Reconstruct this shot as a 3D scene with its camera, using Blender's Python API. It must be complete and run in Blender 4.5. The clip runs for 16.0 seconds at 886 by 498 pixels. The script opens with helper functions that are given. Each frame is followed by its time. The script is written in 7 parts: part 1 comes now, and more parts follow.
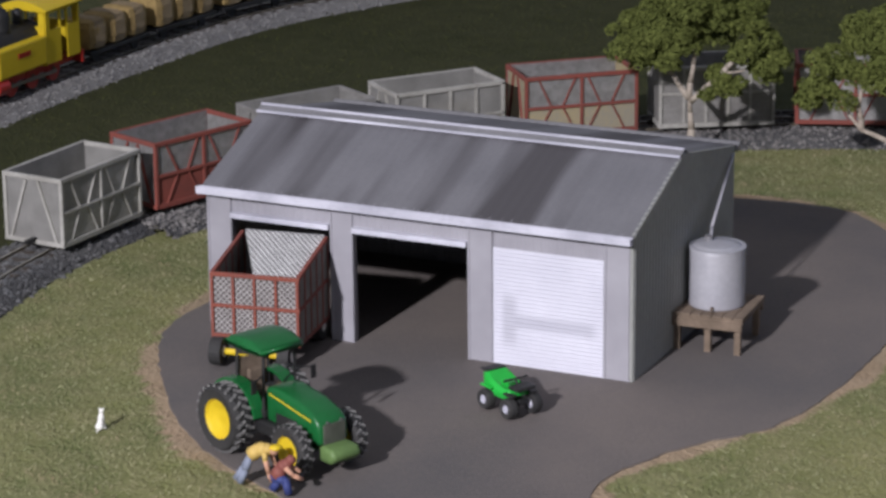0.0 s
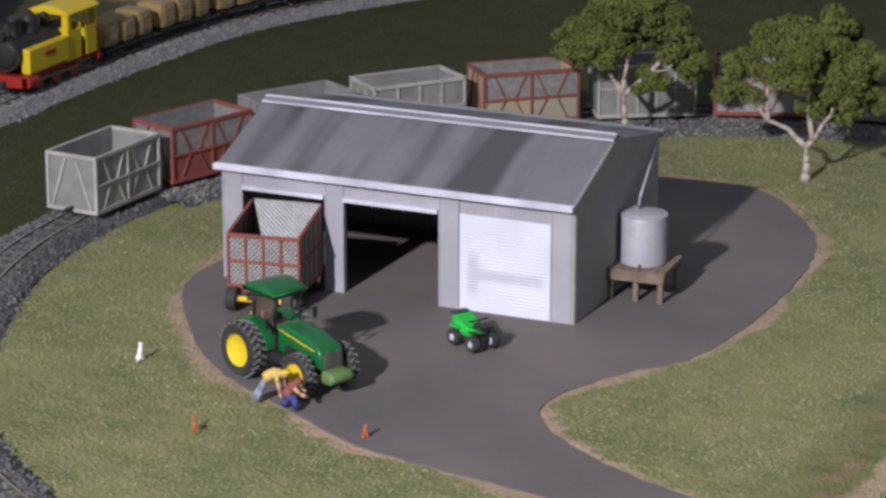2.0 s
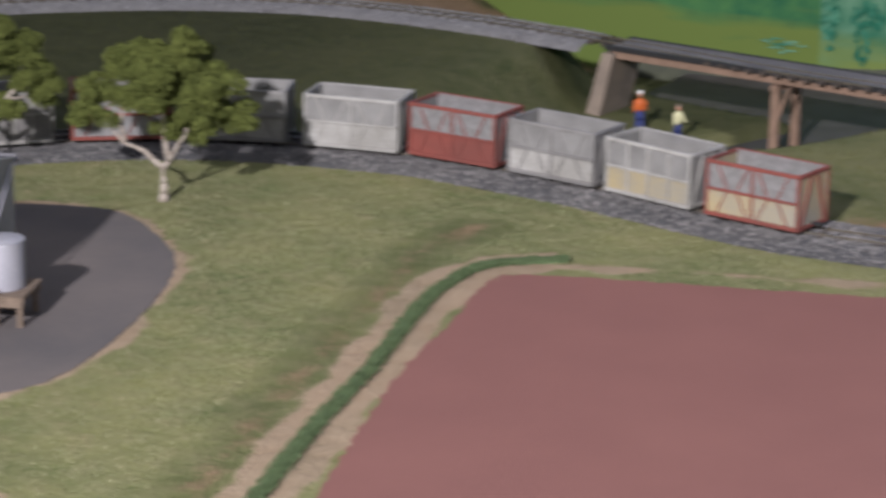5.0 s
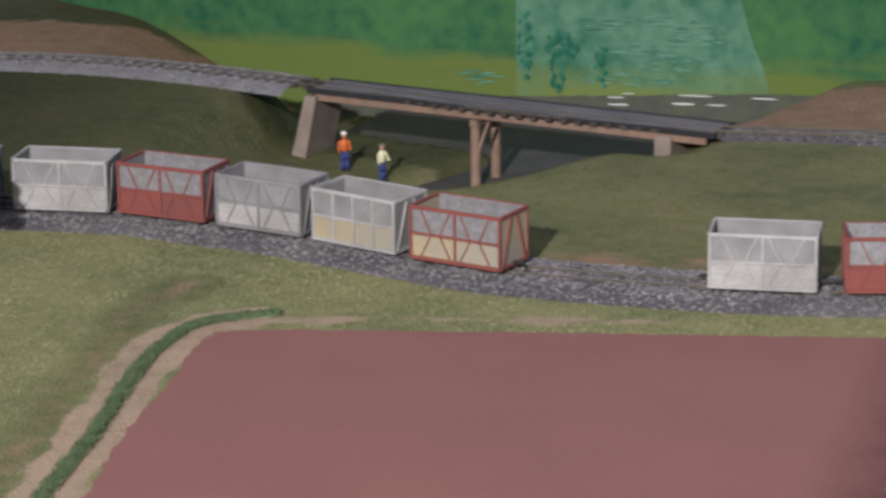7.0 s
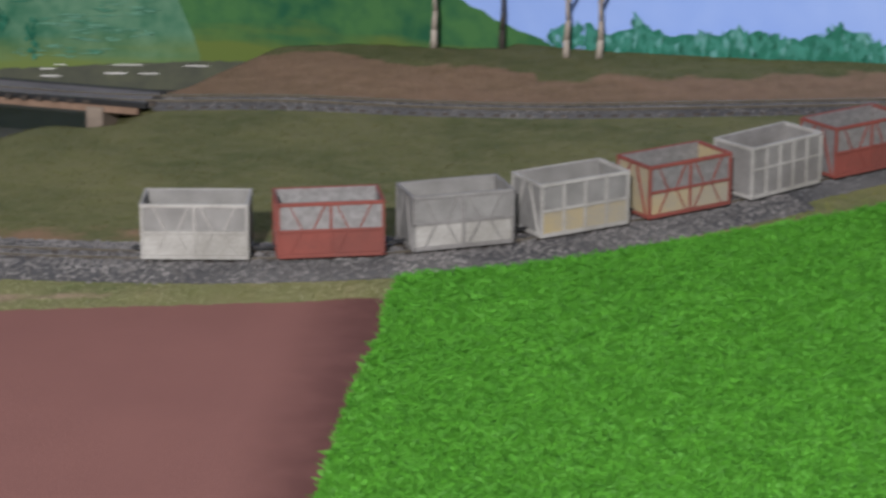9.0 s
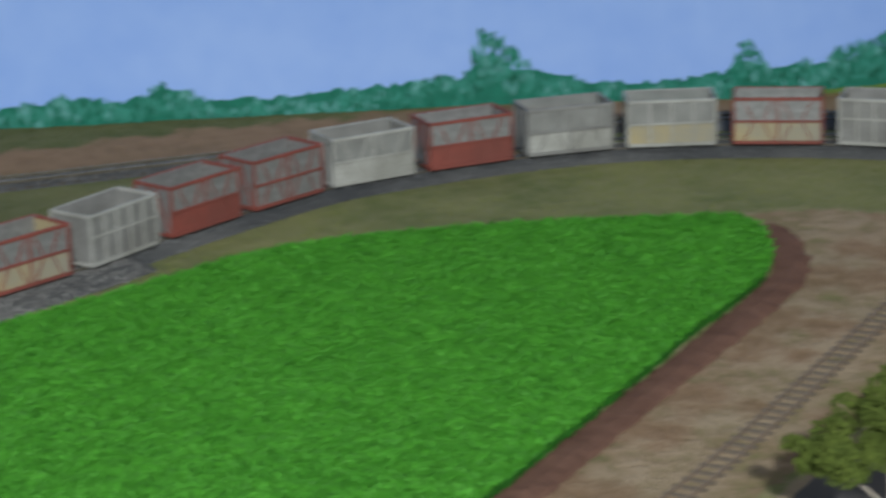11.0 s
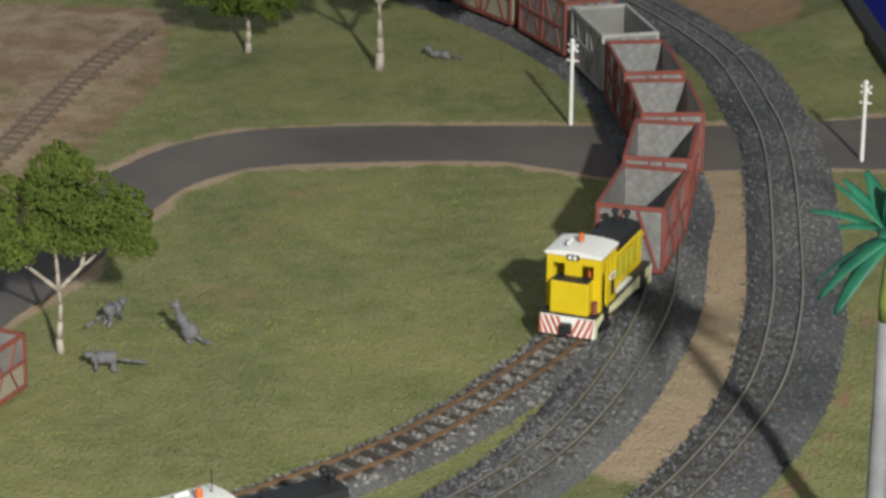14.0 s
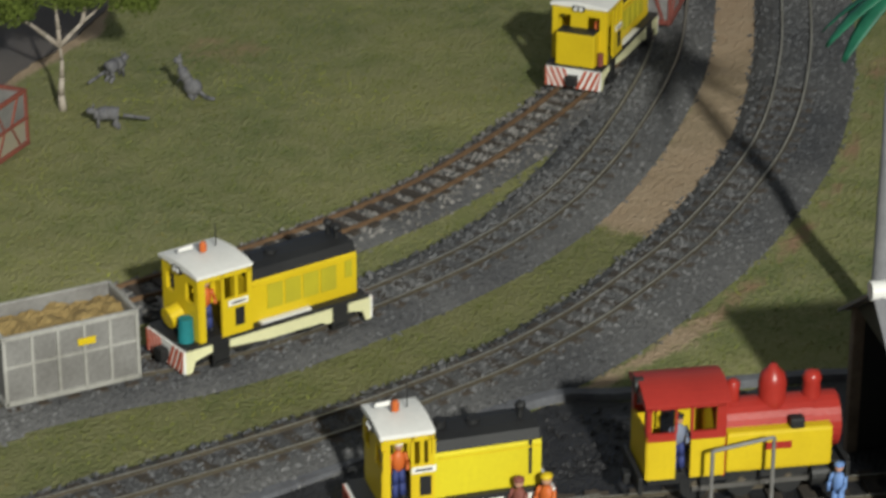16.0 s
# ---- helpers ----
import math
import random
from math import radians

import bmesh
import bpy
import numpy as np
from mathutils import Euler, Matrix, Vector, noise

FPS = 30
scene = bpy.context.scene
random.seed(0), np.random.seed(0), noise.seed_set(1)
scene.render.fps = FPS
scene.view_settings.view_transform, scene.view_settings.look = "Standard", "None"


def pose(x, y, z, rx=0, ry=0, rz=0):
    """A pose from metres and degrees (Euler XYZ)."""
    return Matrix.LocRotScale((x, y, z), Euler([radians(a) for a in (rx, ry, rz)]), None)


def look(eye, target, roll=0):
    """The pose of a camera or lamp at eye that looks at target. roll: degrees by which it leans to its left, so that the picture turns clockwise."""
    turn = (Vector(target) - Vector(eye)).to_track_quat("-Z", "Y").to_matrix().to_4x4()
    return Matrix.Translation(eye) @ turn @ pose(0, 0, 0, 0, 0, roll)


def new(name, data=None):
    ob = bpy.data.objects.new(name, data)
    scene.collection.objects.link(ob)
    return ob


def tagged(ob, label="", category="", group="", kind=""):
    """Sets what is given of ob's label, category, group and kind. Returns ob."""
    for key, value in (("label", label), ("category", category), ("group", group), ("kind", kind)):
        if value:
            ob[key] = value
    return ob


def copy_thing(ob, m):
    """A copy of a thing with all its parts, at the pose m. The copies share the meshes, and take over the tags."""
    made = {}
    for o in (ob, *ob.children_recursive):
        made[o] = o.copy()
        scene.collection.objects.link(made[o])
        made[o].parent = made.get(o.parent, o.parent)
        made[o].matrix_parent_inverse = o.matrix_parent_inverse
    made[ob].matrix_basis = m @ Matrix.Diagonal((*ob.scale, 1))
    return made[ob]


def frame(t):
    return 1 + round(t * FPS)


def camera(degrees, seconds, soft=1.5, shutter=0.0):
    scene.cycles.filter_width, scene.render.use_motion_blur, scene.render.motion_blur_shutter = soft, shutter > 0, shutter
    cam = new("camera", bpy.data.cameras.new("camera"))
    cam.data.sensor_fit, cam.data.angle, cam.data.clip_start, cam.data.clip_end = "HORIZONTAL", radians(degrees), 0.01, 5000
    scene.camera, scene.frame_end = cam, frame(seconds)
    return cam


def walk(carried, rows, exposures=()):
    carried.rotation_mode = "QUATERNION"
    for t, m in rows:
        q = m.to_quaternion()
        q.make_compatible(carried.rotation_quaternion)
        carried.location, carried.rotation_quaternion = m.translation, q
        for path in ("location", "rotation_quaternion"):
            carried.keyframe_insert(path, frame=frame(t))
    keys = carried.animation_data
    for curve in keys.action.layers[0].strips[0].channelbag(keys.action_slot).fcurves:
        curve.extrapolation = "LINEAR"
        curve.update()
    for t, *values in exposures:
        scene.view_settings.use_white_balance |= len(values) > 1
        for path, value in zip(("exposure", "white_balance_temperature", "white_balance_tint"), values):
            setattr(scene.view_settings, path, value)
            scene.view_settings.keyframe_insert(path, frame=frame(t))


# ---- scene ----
# One model unit is 8 mm: the layout is built to a scale near 1:87.
U = 0.008
PATH = [
    (0, (35.91, -93.30, 35.74), (-4.34, -6.63, 6.26), -0.54),
    (0.5, (38.84, -100.51, 37.23), (-0.57, -13.39, 7.98), -0.28),
    (1, (42.03, -109.42, 39.60), (3.59, -21.86, 10.39), -0.09),
    (1.5, (43.73, -114.58, 41.12), (5.08, -27.27, 11.40), 0.03),
    (2, (44.03, -114.25, 41.32), (5.57, -26.82, 11.69), 0.07),
    (2.5, (44.38, -114.11, 41.40), (6.06, -26.44, 12.32), -0.16),
    (3, (44.79, -114.17, 41.42), (8.22, -25.51, 13.11), -0.26),
    (3.5, (45.51, -114.35, 41.39), (12.16, -24.39, 13.20), -0.11),
    (4, (45.83, -114.45, 41.27), (16.93, -22.96, 13.07), 0.23),
    (4.5, (45.85, -114.84, 41.28), (21.13, -22.17, 13.00), 0.43),
    (5, (46.15, -115.47, 41.15), (26.94, -21.51, 12.82), 0.91),
    (5.2, (46.22, -115.59, 41.16), (29.24, -21.20, 12.85), 1.32),
    (7.3, (47.43, -118.41, 45.03), (39.24, -22.92, 16.49), -0.89),
    (7.5, (47.49, -118.40, 45.04), (41.12, -22.92, 15.99), -0.75),
    (8, (48.05, -118.63, 45.16), (47.28, -23.10, 15.61), -0.37),
    (8.5, (48.47, -118.81, 45.43), (52.60, -23.50, 15.45), -0.06),
    (9, (48.53, -118.95, 45.59), (56.76, -23.84, 15.80), 0.13),
    (9.2, (48.53, -118.98, 45.63), (58.30, -23.94, 16.10), 0.31),
    (11.3, (48.23, -118.67, 46.16), (82.70, -29.08, 18.13), -1.30),
    (11.5, (48.29, -118.70, 46.17), (85.87, -30.39, 18.08), -0.48),
    (12, (48.00, -118.76, 45.90), (92.99, -34.19, 17.21), 0.22),
    (12.5, (47.95, -119.05, 45.61), (95.71, -36.06, 16.78), -0.01),
    (13, (48.33, -119.11, 45.38), (99.19, -39.16, 13.43), 0.51),
    (13.5, (49.16, -118.81, 44.79), (102.04, -40.79, 11.40), 0.68),
    (14, (49.72, -118.64, 44.20), (102.93, -41.27, 9.79), 0.45),
    (14.5, (50.07, -118.49, 44.05), (103.27, -41.87, 8.02), 0.28),
    (15, (50.13, -118.57, 43.76), (103.37, -43.00, 5.63), 0.26),
    (15.5, (50.45, -118.48, 43.49), (102.95, -43.34, 3.52), 0.05),
    (16, (50.21, -118.20, 43.46), (101.48, -43.16, 1.72), -0.07),
]
cam = camera(17.0, 16.0, soft=3.0, shutter=0.5)
walk(cam, [(t, look([U * v for v in eye], [U * v for v in target], roll)) for t, eye, target, roll in PATH],
     exposures=[(0.0, -0.56, 6050, 17), (1.5, -0.45, 6020, 17), (3.5, -0.42, 6020, 19), (5.0, -0.15, 6080, 19), (7.5, -0.29, 6100, 19), (8.5, -0.41, 6150, 17), (9.0, -0.46, 6200, 15), (11.5, -0.66, 5900, 1), (12.5, -0.40, 6250, 3), (13.5, -0.43, 6420, 5), (14.5, -0.62, 6450, 5), (16.0, -1.03, 6500, 3)])

# ---- light: a hall floodlight far in front of the layout, and the dim hall itself ----
world = bpy.data.worlds.new("hall")
scene.world = world
world.use_nodes = True
world.node_tree.nodes["Background"].inputs[0].default_value = (0.90, 0.93, 0.97, 1)
world.node_tree.nodes["Background"].inputs[1].default_value = 0.42
flood = bpy.data.lights.new("floodlight", "SPOT")
flood.energy, flood.color, flood.shadow_soft_size = 1255.0, (1.0, 0.965, 0.915), 0.05
flood.spot_size, flood.spot_blend = radians(62), 1.0
lamp = new("floodlight", flood)
lamp.matrix_world = look((U * -20, U * -378, U * 190), (U * 23, U * -174, 0))


# ---- materials ----
def mat(name, c1, c2=None, rough=0.6, metal=0.0, big=60.0, fine=900.0, bump=0.3, mix=0.5, spec=0.4, dist=0.0004, island=0.0, emit=0.0):
    """Two tones mixed by coarse and fine noise at true size, with a fine relief."""
    m = bpy.data.materials.new(name)
    m.use_nodes = True
    nt = m.node_tree
    N, K = nt.nodes, nt.links
    b = N["Principled BSDF"]
    c2 = c2 or tuple(v * 0.72 for v in c1)
    co = N.new("ShaderNodeTexCoord")
    n1, n2 = N.new("ShaderNodeTexNoise"), N.new("ShaderNodeTexNoise")
    for n, s, d in ((n1, big, 4.0), (n2, fine, 3.0)):
        n.inputs["Scale"].default_value, n.inputs["Detail"].default_value = s, d
        K.new(co.outputs["Object"], n.inputs["Vector"])
    add = N.new("ShaderNodeMath")
    add.operation = "MULTIPLY_ADD"
    K.new(n2.outputs["Fac"], add.inputs[0])
    add.inputs[1].default_value = mix
    K.new(n1.outputs["Fac"], add.inputs[2])
    ramp = N.new("ShaderNodeMapRange")
    ramp.inputs["From Min"].default_value, ramp.inputs["From Max"].default_value = 0.32 + mix * 0.4, 0.66 + mix * 0.55
    K.new(add.outputs[0], ramp.inputs["Value"])
    rgb = N.new("ShaderNodeMix")
    rgb.data_type = "RGBA"
    rgb.inputs[6].default_value, rgb.inputs[7].default_value = (*c1, 1), (*c2, 1)
    K.new(ramp.outputs[0], rgb.inputs[0])
    out = rgb.outputs[2]
    if island:
        geo, hsv, r2 = N.new("ShaderNodeNewGeometry"), N.new("ShaderNodeHueSaturation"), N.new("ShaderNodeMapRange")
        r2.inputs["To Min"].default_value, r2.inputs["To Max"].default_value = 1 - island, 1 + island
        K.new(geo.outputs["Random Per Island"], r2.inputs["Value"])
        K.new(r2.outputs[0], hsv.inputs["Value"])
        K.new(out, hsv.inputs["Color"])
        out = hsv.outputs[0]
    K.new(out, b.inputs["Base Color"])
    b.inputs["Roughness"].default_value, b.inputs["Metallic"].default_value = rough, metal
    b.inputs["Specular IOR Level"].default_value = spec
    if bump:
        bn = N.new("ShaderNodeBump")
        bn.inputs["Strength"].default_value, bn.inputs["Distance"].default_value = bump, dist
        K.new(n2.outputs["Fac"], bn.inputs["Height"])
        K.new(bn.outputs[0], b.inputs["Normal"])
    if emit:
        K.new(out, b.inputs["Emission Color"])
        b.inputs["Emission Strength"].default_value = emit
    return m


M = {
    "grass": mat("static_grass", (0.105, 0.125, 0.030), (0.19, 0.17, 0.055), 0.95, big=22, fine=520, bump=0.9, mix=0.9, spec=0.1, dist=0.001),
    "grass_dark": mat("dark_static_grass", (0.050, 0.062, 0.016), (0.085, 0.080, 0.028), 0.95, big=18, fine=520, bump=0.9, mix=0.9, spec=0.1, dist=0.001),
    "blade": mat("grass_fibres", (0.178, 0.205, 0.098), (0.300, 0.285, 0.172), 0.9, big=26, fine=260, bump=0, mix=0.5, spec=0.1, island=0.16),
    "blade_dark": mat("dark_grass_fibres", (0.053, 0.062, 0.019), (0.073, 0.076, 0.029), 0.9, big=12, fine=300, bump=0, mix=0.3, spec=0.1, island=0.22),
    "blade_olive": mat("olive_grass_fibres", (0.058, 0.062, 0.020), (0.082, 0.076, 0.029), 0.9, big=10, fine=300, bump=0, mix=0.3, spec=0.1, island=0.2),
    "blade_mid": mat("mid_grass_fibres", (0.066, 0.092, 0.020), (0.175, 0.180, 0.050), 0.9, big=9, fine=300, bump=0, mix=0.4, spec=0.1, island=0.2),
    "tan": mat("sandy_verge", (0.33, 0.20, 0.11), (0.22, 0.15, 0.07), 0.95, big=120, fine=900, bump=0.8, spec=0.1, dist=0.0008),
    "straw": mat("dry_earth", (0.23, 0.17, 0.095), (0.30, 0.235, 0.15), 0.95, big=40, fine=700, bump=0.8, spec=0.1, dist=0.0008),
    "brown": mat("brown_earth", (0.16, 0.085, 0.045), (0.25, 0.15, 0.085), 0.95, big=24, fine=600, bump=0.8, spec=0.1, dist=0.001),
    "redsoil": mat("red_soil", (0.245, 0.117, 0.100), (0.222, 0.106, 0.092), 0.95, big=18, fine=1300, bump=0.6, spec=0.1, mix=0.7),
    "darksoil": mat("dark_red_soil", (0.110, 0.058, 0.042), (0.165, 0.090, 0.065), 0.95, big=60, fine=900, bump=0.8, spec=0.1),
    "asphalt": mat("asphalt", (0.098, 0.093, 0.095), (0.165, 0.142, 0.130), 0.9, big=13, fine=1500, bump=0.4, spec=0.2),
    "road": mat("dark_asphalt", (0.070, 0.066, 0.068), (0.140, 0.120, 0.106), 0.9, big=12, fine=1500, bump=0.4, spec=0.2),
    "ballast": mat("ballast_bed", (0.050, 0.051, 0.056), (0.120, 0.118, 0.117), 0.9, big=20, fine=900, bump=1.0, spec=0.2, dist=0.001),
    "stone": mat("ballast_stone", (0.060, 0.063, 0.069), (0.132, 0.130, 0.130), 0.8, big=20, fine=900, bump=0.2, spec=0.35, island=0.42),
    "stone_west": mat("grey_ballast_stone", (0.098, 0.094, 0.094), (0.185, 0.175, 0.168), 0.8, big=40, fine=900, bump=0.2, spec=0.3, island=0.42),
    "stone_light": mat("light_ballast_stone", (0.165, 0.160, 0.160), (0.24, 0.235, 0.23), 0.85, big=200, fine=900, bump=0.2, spec=0.3, island=0.35),
    "stone_mix": mat("mixed_ballast_stone", (0.10, 0.095, 0.090), (0.20, 0.19, 0.178), 0.85, big=40, fine=900, bump=0.2, spec=0.3, island=0.45),
    "ballast_pale": mat("pale_ballast_bed", (0.15, 0.145, 0.145), (0.22, 0.215, 0.21), 0.9, big=90, fine=900, bump=0.8, spec=0.2, dist=0.0008),
    "oldsleeper": mat("bleached_sleeper", (0.165, 0.128, 0.094), (0.105, 0.084, 0.064), 0.9, big=200, fine=1500),
    "sleeper": mat("sleeper", (0.030, 0.026, 0.023), (0.07, 0.055, 0.042), 0.8, big=200, fine=1500),
    "railhead": mat("worn_rail_head", (0.36, 0.35, 0.31), (0.25, 0.24, 0.205), 0.45, 0.3, big=60, fine=900, bump=0.05),
    "rail": mat("rail_brown", (0.085, 0.072, 0.052), (0.13, 0.11, 0.08), 0.5, 0.4, big=200, fine=2000, bump=0.1),
    "railrust": mat("rail_rust", (0.19, 0.115, 0.060), (0.13, 0.078, 0.045), 0.7, 0.2, big=200, fine=2000, bump=0.2),
    "railold": mat("dull_old_rail", (0.24, 0.175, 0.125), (0.16, 0.12, 0.09), 0.7, 0.1, big=200, fine=2000, bump=0.2),
    "railtop": mat("rail_top", (0.45, 0.43, 0.40), None, 0.3, 0.9, bump=0),
    "crop": mat("young_crop", (0.030, 0.150, 0.012), (0.022, 0.105, 0.009), 0.7, big=150, fine=700, bump=1.0, mix=0.8, spec=0.2, dist=0.002),
    "cropblade": mat("crop_leaves", (0.080, 0.285, 0.024), (0.052, 0.205, 0.016), 0.6, big=120, fine=500, bump=0, spec=0.2, island=0.3),
    "hedge": mat("hedge", (0.105, 0.150, 0.072), (0.080, 0.112, 0.052), 0.9, big=200, fine=900, bump=1.0, spec=0.1, dist=0.001),
    "ironpale": mat("pale_sheet_iron", (0.345, 0.338, 0.375), (0.27, 0.264, 0.295), 0.5, 0.1, big=45, fine=160, bump=0.02, mix=0.3),
    # paler than the plain iron: bounced light is put into the gable's colour
    "irongable": mat("weathered_lit_gable_iron", (0.31, 0.315, 0.30), (0.235, 0.24, 0.228), 0.6, 0.05, big=26, fine=500, bump=0.08),
    "deck": mat("weathered_deck", (0.105, 0.098, 0.098), (0.16, 0.15, 0.145), 0.85, big=60, fine=900, bump=0.4),
    "iron": mat("grey_sheet_iron", (0.215, 0.213, 0.226), (0.14, 0.138, 0.146), 0.55, 0.1, big=30, fine=700, bump=0.1),
    "ironlight": mat("pale_galvanised_trim", (0.43, 0.425, 0.465), (0.33, 0.325, 0.36), 0.45, 0.25, big=90, fine=900, bump=0.1),
    "doorwhite": mat("white_roller_door", (0.60, 0.60, 0.68), (0.36, 0.36, 0.42), 0.5, 0.0, big=48, fine=900, bump=0.1, mix=0.2),
    "tank": mat("galvanised_tank", (0.46, 0.46, 0.50), (0.36, 0.36, 0.40), 0.5, 0.3, big=70, fine=700, bump=0.1),
    "timber": mat("weathered_timber", (0.20, 0.15, 0.11), (0.12, 0.09, 0.065), 0.85, big=150, fine=900),
    "tgreen": mat("tractor_green", (0.010, 0.115, 0.030), (0.008, 0.085, 0.022), 0.3, big=90, fine=900, bump=0.05),
    "lgreen": mat("bright_green_plastic", (0.02, 0.42, 0.05), (0.015, 0.34, 0.04), 0.4, big=90, fine=900, bump=0.05),
    "olive": mat("faded_green", (0.13, 0.22, 0.07), None, 0.6, bump=0.1),
    "yellow": mat("yellow_paint", (0.64, 0.47, 0.014), (0.56, 0.40, 0.012), 0.45, big=60, fine=900, bump=0.08),
    "lemon": mat("lemon_mesh", (0.47, 0.41, 0.02), (0.38, 0.33, 0.02), 0.6, big=90, fine=2200, bump=0.4),
    "cream": mat("cream_paint", (0.72, 0.70, 0.42), (0.62, 0.60, 0.36), 0.55, bump=0.1),
    "lug": mat("dusty_tread", (0.035, 0.035, 0.036), (0.24, 0.236, 0.23), 0.85, big=210, fine=1400, bump=0.2, mix=0.8),
    "rubber": mat("black_rubber", (0.018, 0.018, 0.019), (0.035, 0.034, 0.033), 0.75, bump=0.2),
    "black": mat("black_paint", (0.012, 0.012, 0.013), (0.022, 0.022, 0.022), 0.55, bump=0.1),
    "white": mat("white_paint", (0.78, 0.77, 0.74), (0.68, 0.67, 0.64), 0.5, bump=0.08),
    "red": mat("red_paint", (0.36, 0.030, 0.022), (0.29, 0.024, 0.018), 0.3, bump=0.08),
    "redfade": mat("red_oxide_paint", (0.225, 0.057, 0.042), (0.150, 0.047, 0.037), 0.75, big=55, fine=900, bump=0.2),
    "rust": mat("rusty_red_paint", (0.25, 0.066, 0.042), (0.17, 0.052, 0.038), 0.75, big=80, fine=900, bump=0.2),
    "rustorange": mat("ginger_paint", (0.42, 0.13, 0.045), None, 0.7, bump=0.1),
    "orange": mat("orange_plastic", (0.60, 0.14, 0.03), None, 0.5, bump=0.05),
    "binwhite": mat("pale_bin_steel", (0.41, 0.40, 0.375), (0.25, 0.242, 0.218), 0.7, 0.1, big=55, fine=800, bump=0.15),
    "bingrey": mat("grey_bin_steel", (0.255, 0.248, 0.238), (0.155, 0.148, 0.14), 0.65, 0.15, big=55, fine=800, bump=0.15),
    "bincream": mat("stained_bin_steel", (0.37, 0.30, 0.16), (0.27, 0.25, 0.20), 0.7, 0.1, big=70, fine=800, bump=0.15),
    "mesh": mat("silver_mesh", (0.38, 0.375, 0.37), (0.25, 0.245, 0.24), 0.5, 0.4, big=400, fine=2600, bump=0.6),
    "meshgrey": mat("grey_open_mesh", (0.34, 0.335, 0.32), (0.22, 0.215, 0.205), 0.6, 0.15, big=90, fine=2600, bump=0.4),
    "meshdark": mat("dark_mesh", (0.13, 0.12, 0.11), (0.20, 0.19, 0.17), 0.7, 0.2, big=300, fine=2600, bump=0.5),
    "bark": mat("pale_gum_bark", (0.44, 0.39, 0.33), (0.29, 0.245, 0.20), 0.85, big=160, fine=900, bump=0.4),
    "darkbark": mat("dark_bark", (0.035, 0.032, 0.026), (0.06, 0.052, 0.042), 0.9, big=160, fine=900, bump=0.4),
    "leafgum": mat("drooping_gum_foliage", (0.130, 0.150, 0.040), (0.082, 0.098, 0.025), 0.85, big=110, fine=900, bump=0, spec=0.15, island=0.35),
    "leafgreen": mat("green_gum_foliage", (0.100, 0.150, 0.036), (0.066, 0.108, 0.026), 0.85, big=110, fine=900, bump=0, spec=0.15, island=0.35),
    "leafdark": mat("dark_foliage", (0.105, 0.135, 0.026), (0.066, 0.090, 0.018), 0.85, big=110, fine=900, bump=0, spec=0.15, island=0.35),
    "palmleaf": mat("palm_plastic", (0.022, 0.165, 0.090), (0.012, 0.095, 0.055), 0.55, big=130, bump=0.05),
    "palmtrunk": mat("grey_palm_trunk", (0.27, 0.27, 0.28), (0.20, 0.20, 0.21), 0.7, big=120),
    "hay": mat("hay", (0.36, 0.255, 0.10), (0.24, 0.165, 0.065), 0.95, big=200, fine=1100, bump=1.0, dist=0.0008),
    "water": mat("dark_water", (0.060, 0.054, 0.050), (0.085, 0.078, 0.074), 0.5, big=60, fine=300, bump=0.15, spec=0.15),
    "glass": mat("dark_glass", (0.10, 0.11, 0.10), None, 0.1, bump=0, spec=0.6),
    "skin": mat("skin_tone_paint", (0.55, 0.30, 0.20), None, 0.7, bump=0),
    "blue": mat("blue_paint", (0.035, 0.05, 0.18), None, 0.7, bump=0),
    "skyblue": mat("light_blue_paint", (0.16, 0.28, 0.58), None, 0.6, bump=0),
    "denim": mat("pale_blue_paint", (0.22, 0.25, 0.33), None, 0.7, bump=0),
    "teal": mat("teal_paint", (0.02, 0.22, 0.24), None, 0.6, bump=0),
    "shirt": mat("yellow_shirt", (0.60, 0.42, 0.12), None, 0.7, bump=0),
    "maroon": mat("maroon_shirt", (0.22, 0.07, 0.055), None, 0.7, bump=0),
    "animal": mat("grey_fur_paint", (0.17, 0.165, 0.17), (0.09, 0.09, 0.10), 0.8, big=300),
    "coal": mat("coal", (0.012, 0.012, 0.014), (0.03, 0.03, 0.033), 0.5, big=200, fine=900, bump=1.0, dist=0.001),
    "rock": mat("grey_rock", (0.14, 0.145, 0.16), (0.09, 0.09, 0.10), 0.8, big=200, bump=0.6),
    "drape": mat("blue_drape", (0.025, 0.03, 0.34), None, 0.9, big=8, bump=0),
    "dark": mat("dark_hall", (0.018, 0.018, 0.02), None, 0.9, big=3, bump=0),
    "bridge": mat("bridge_timber", (0.25, 0.165, 0.115), (0.17, 0.11, 0.075), 0.85, big=120),
    "concrete": mat("concrete_abutment", (0.26, 0.21, 0.165), (0.18, 0.145, 0.115), 0.9, big=90),
}

# wire mesh lets about a quarter of the light through
for kind in ("mesh", "meshgrey"):
    M[kind].node_tree.nodes["Principled BSDF"].inputs["Alpha"].default_value = 0.74


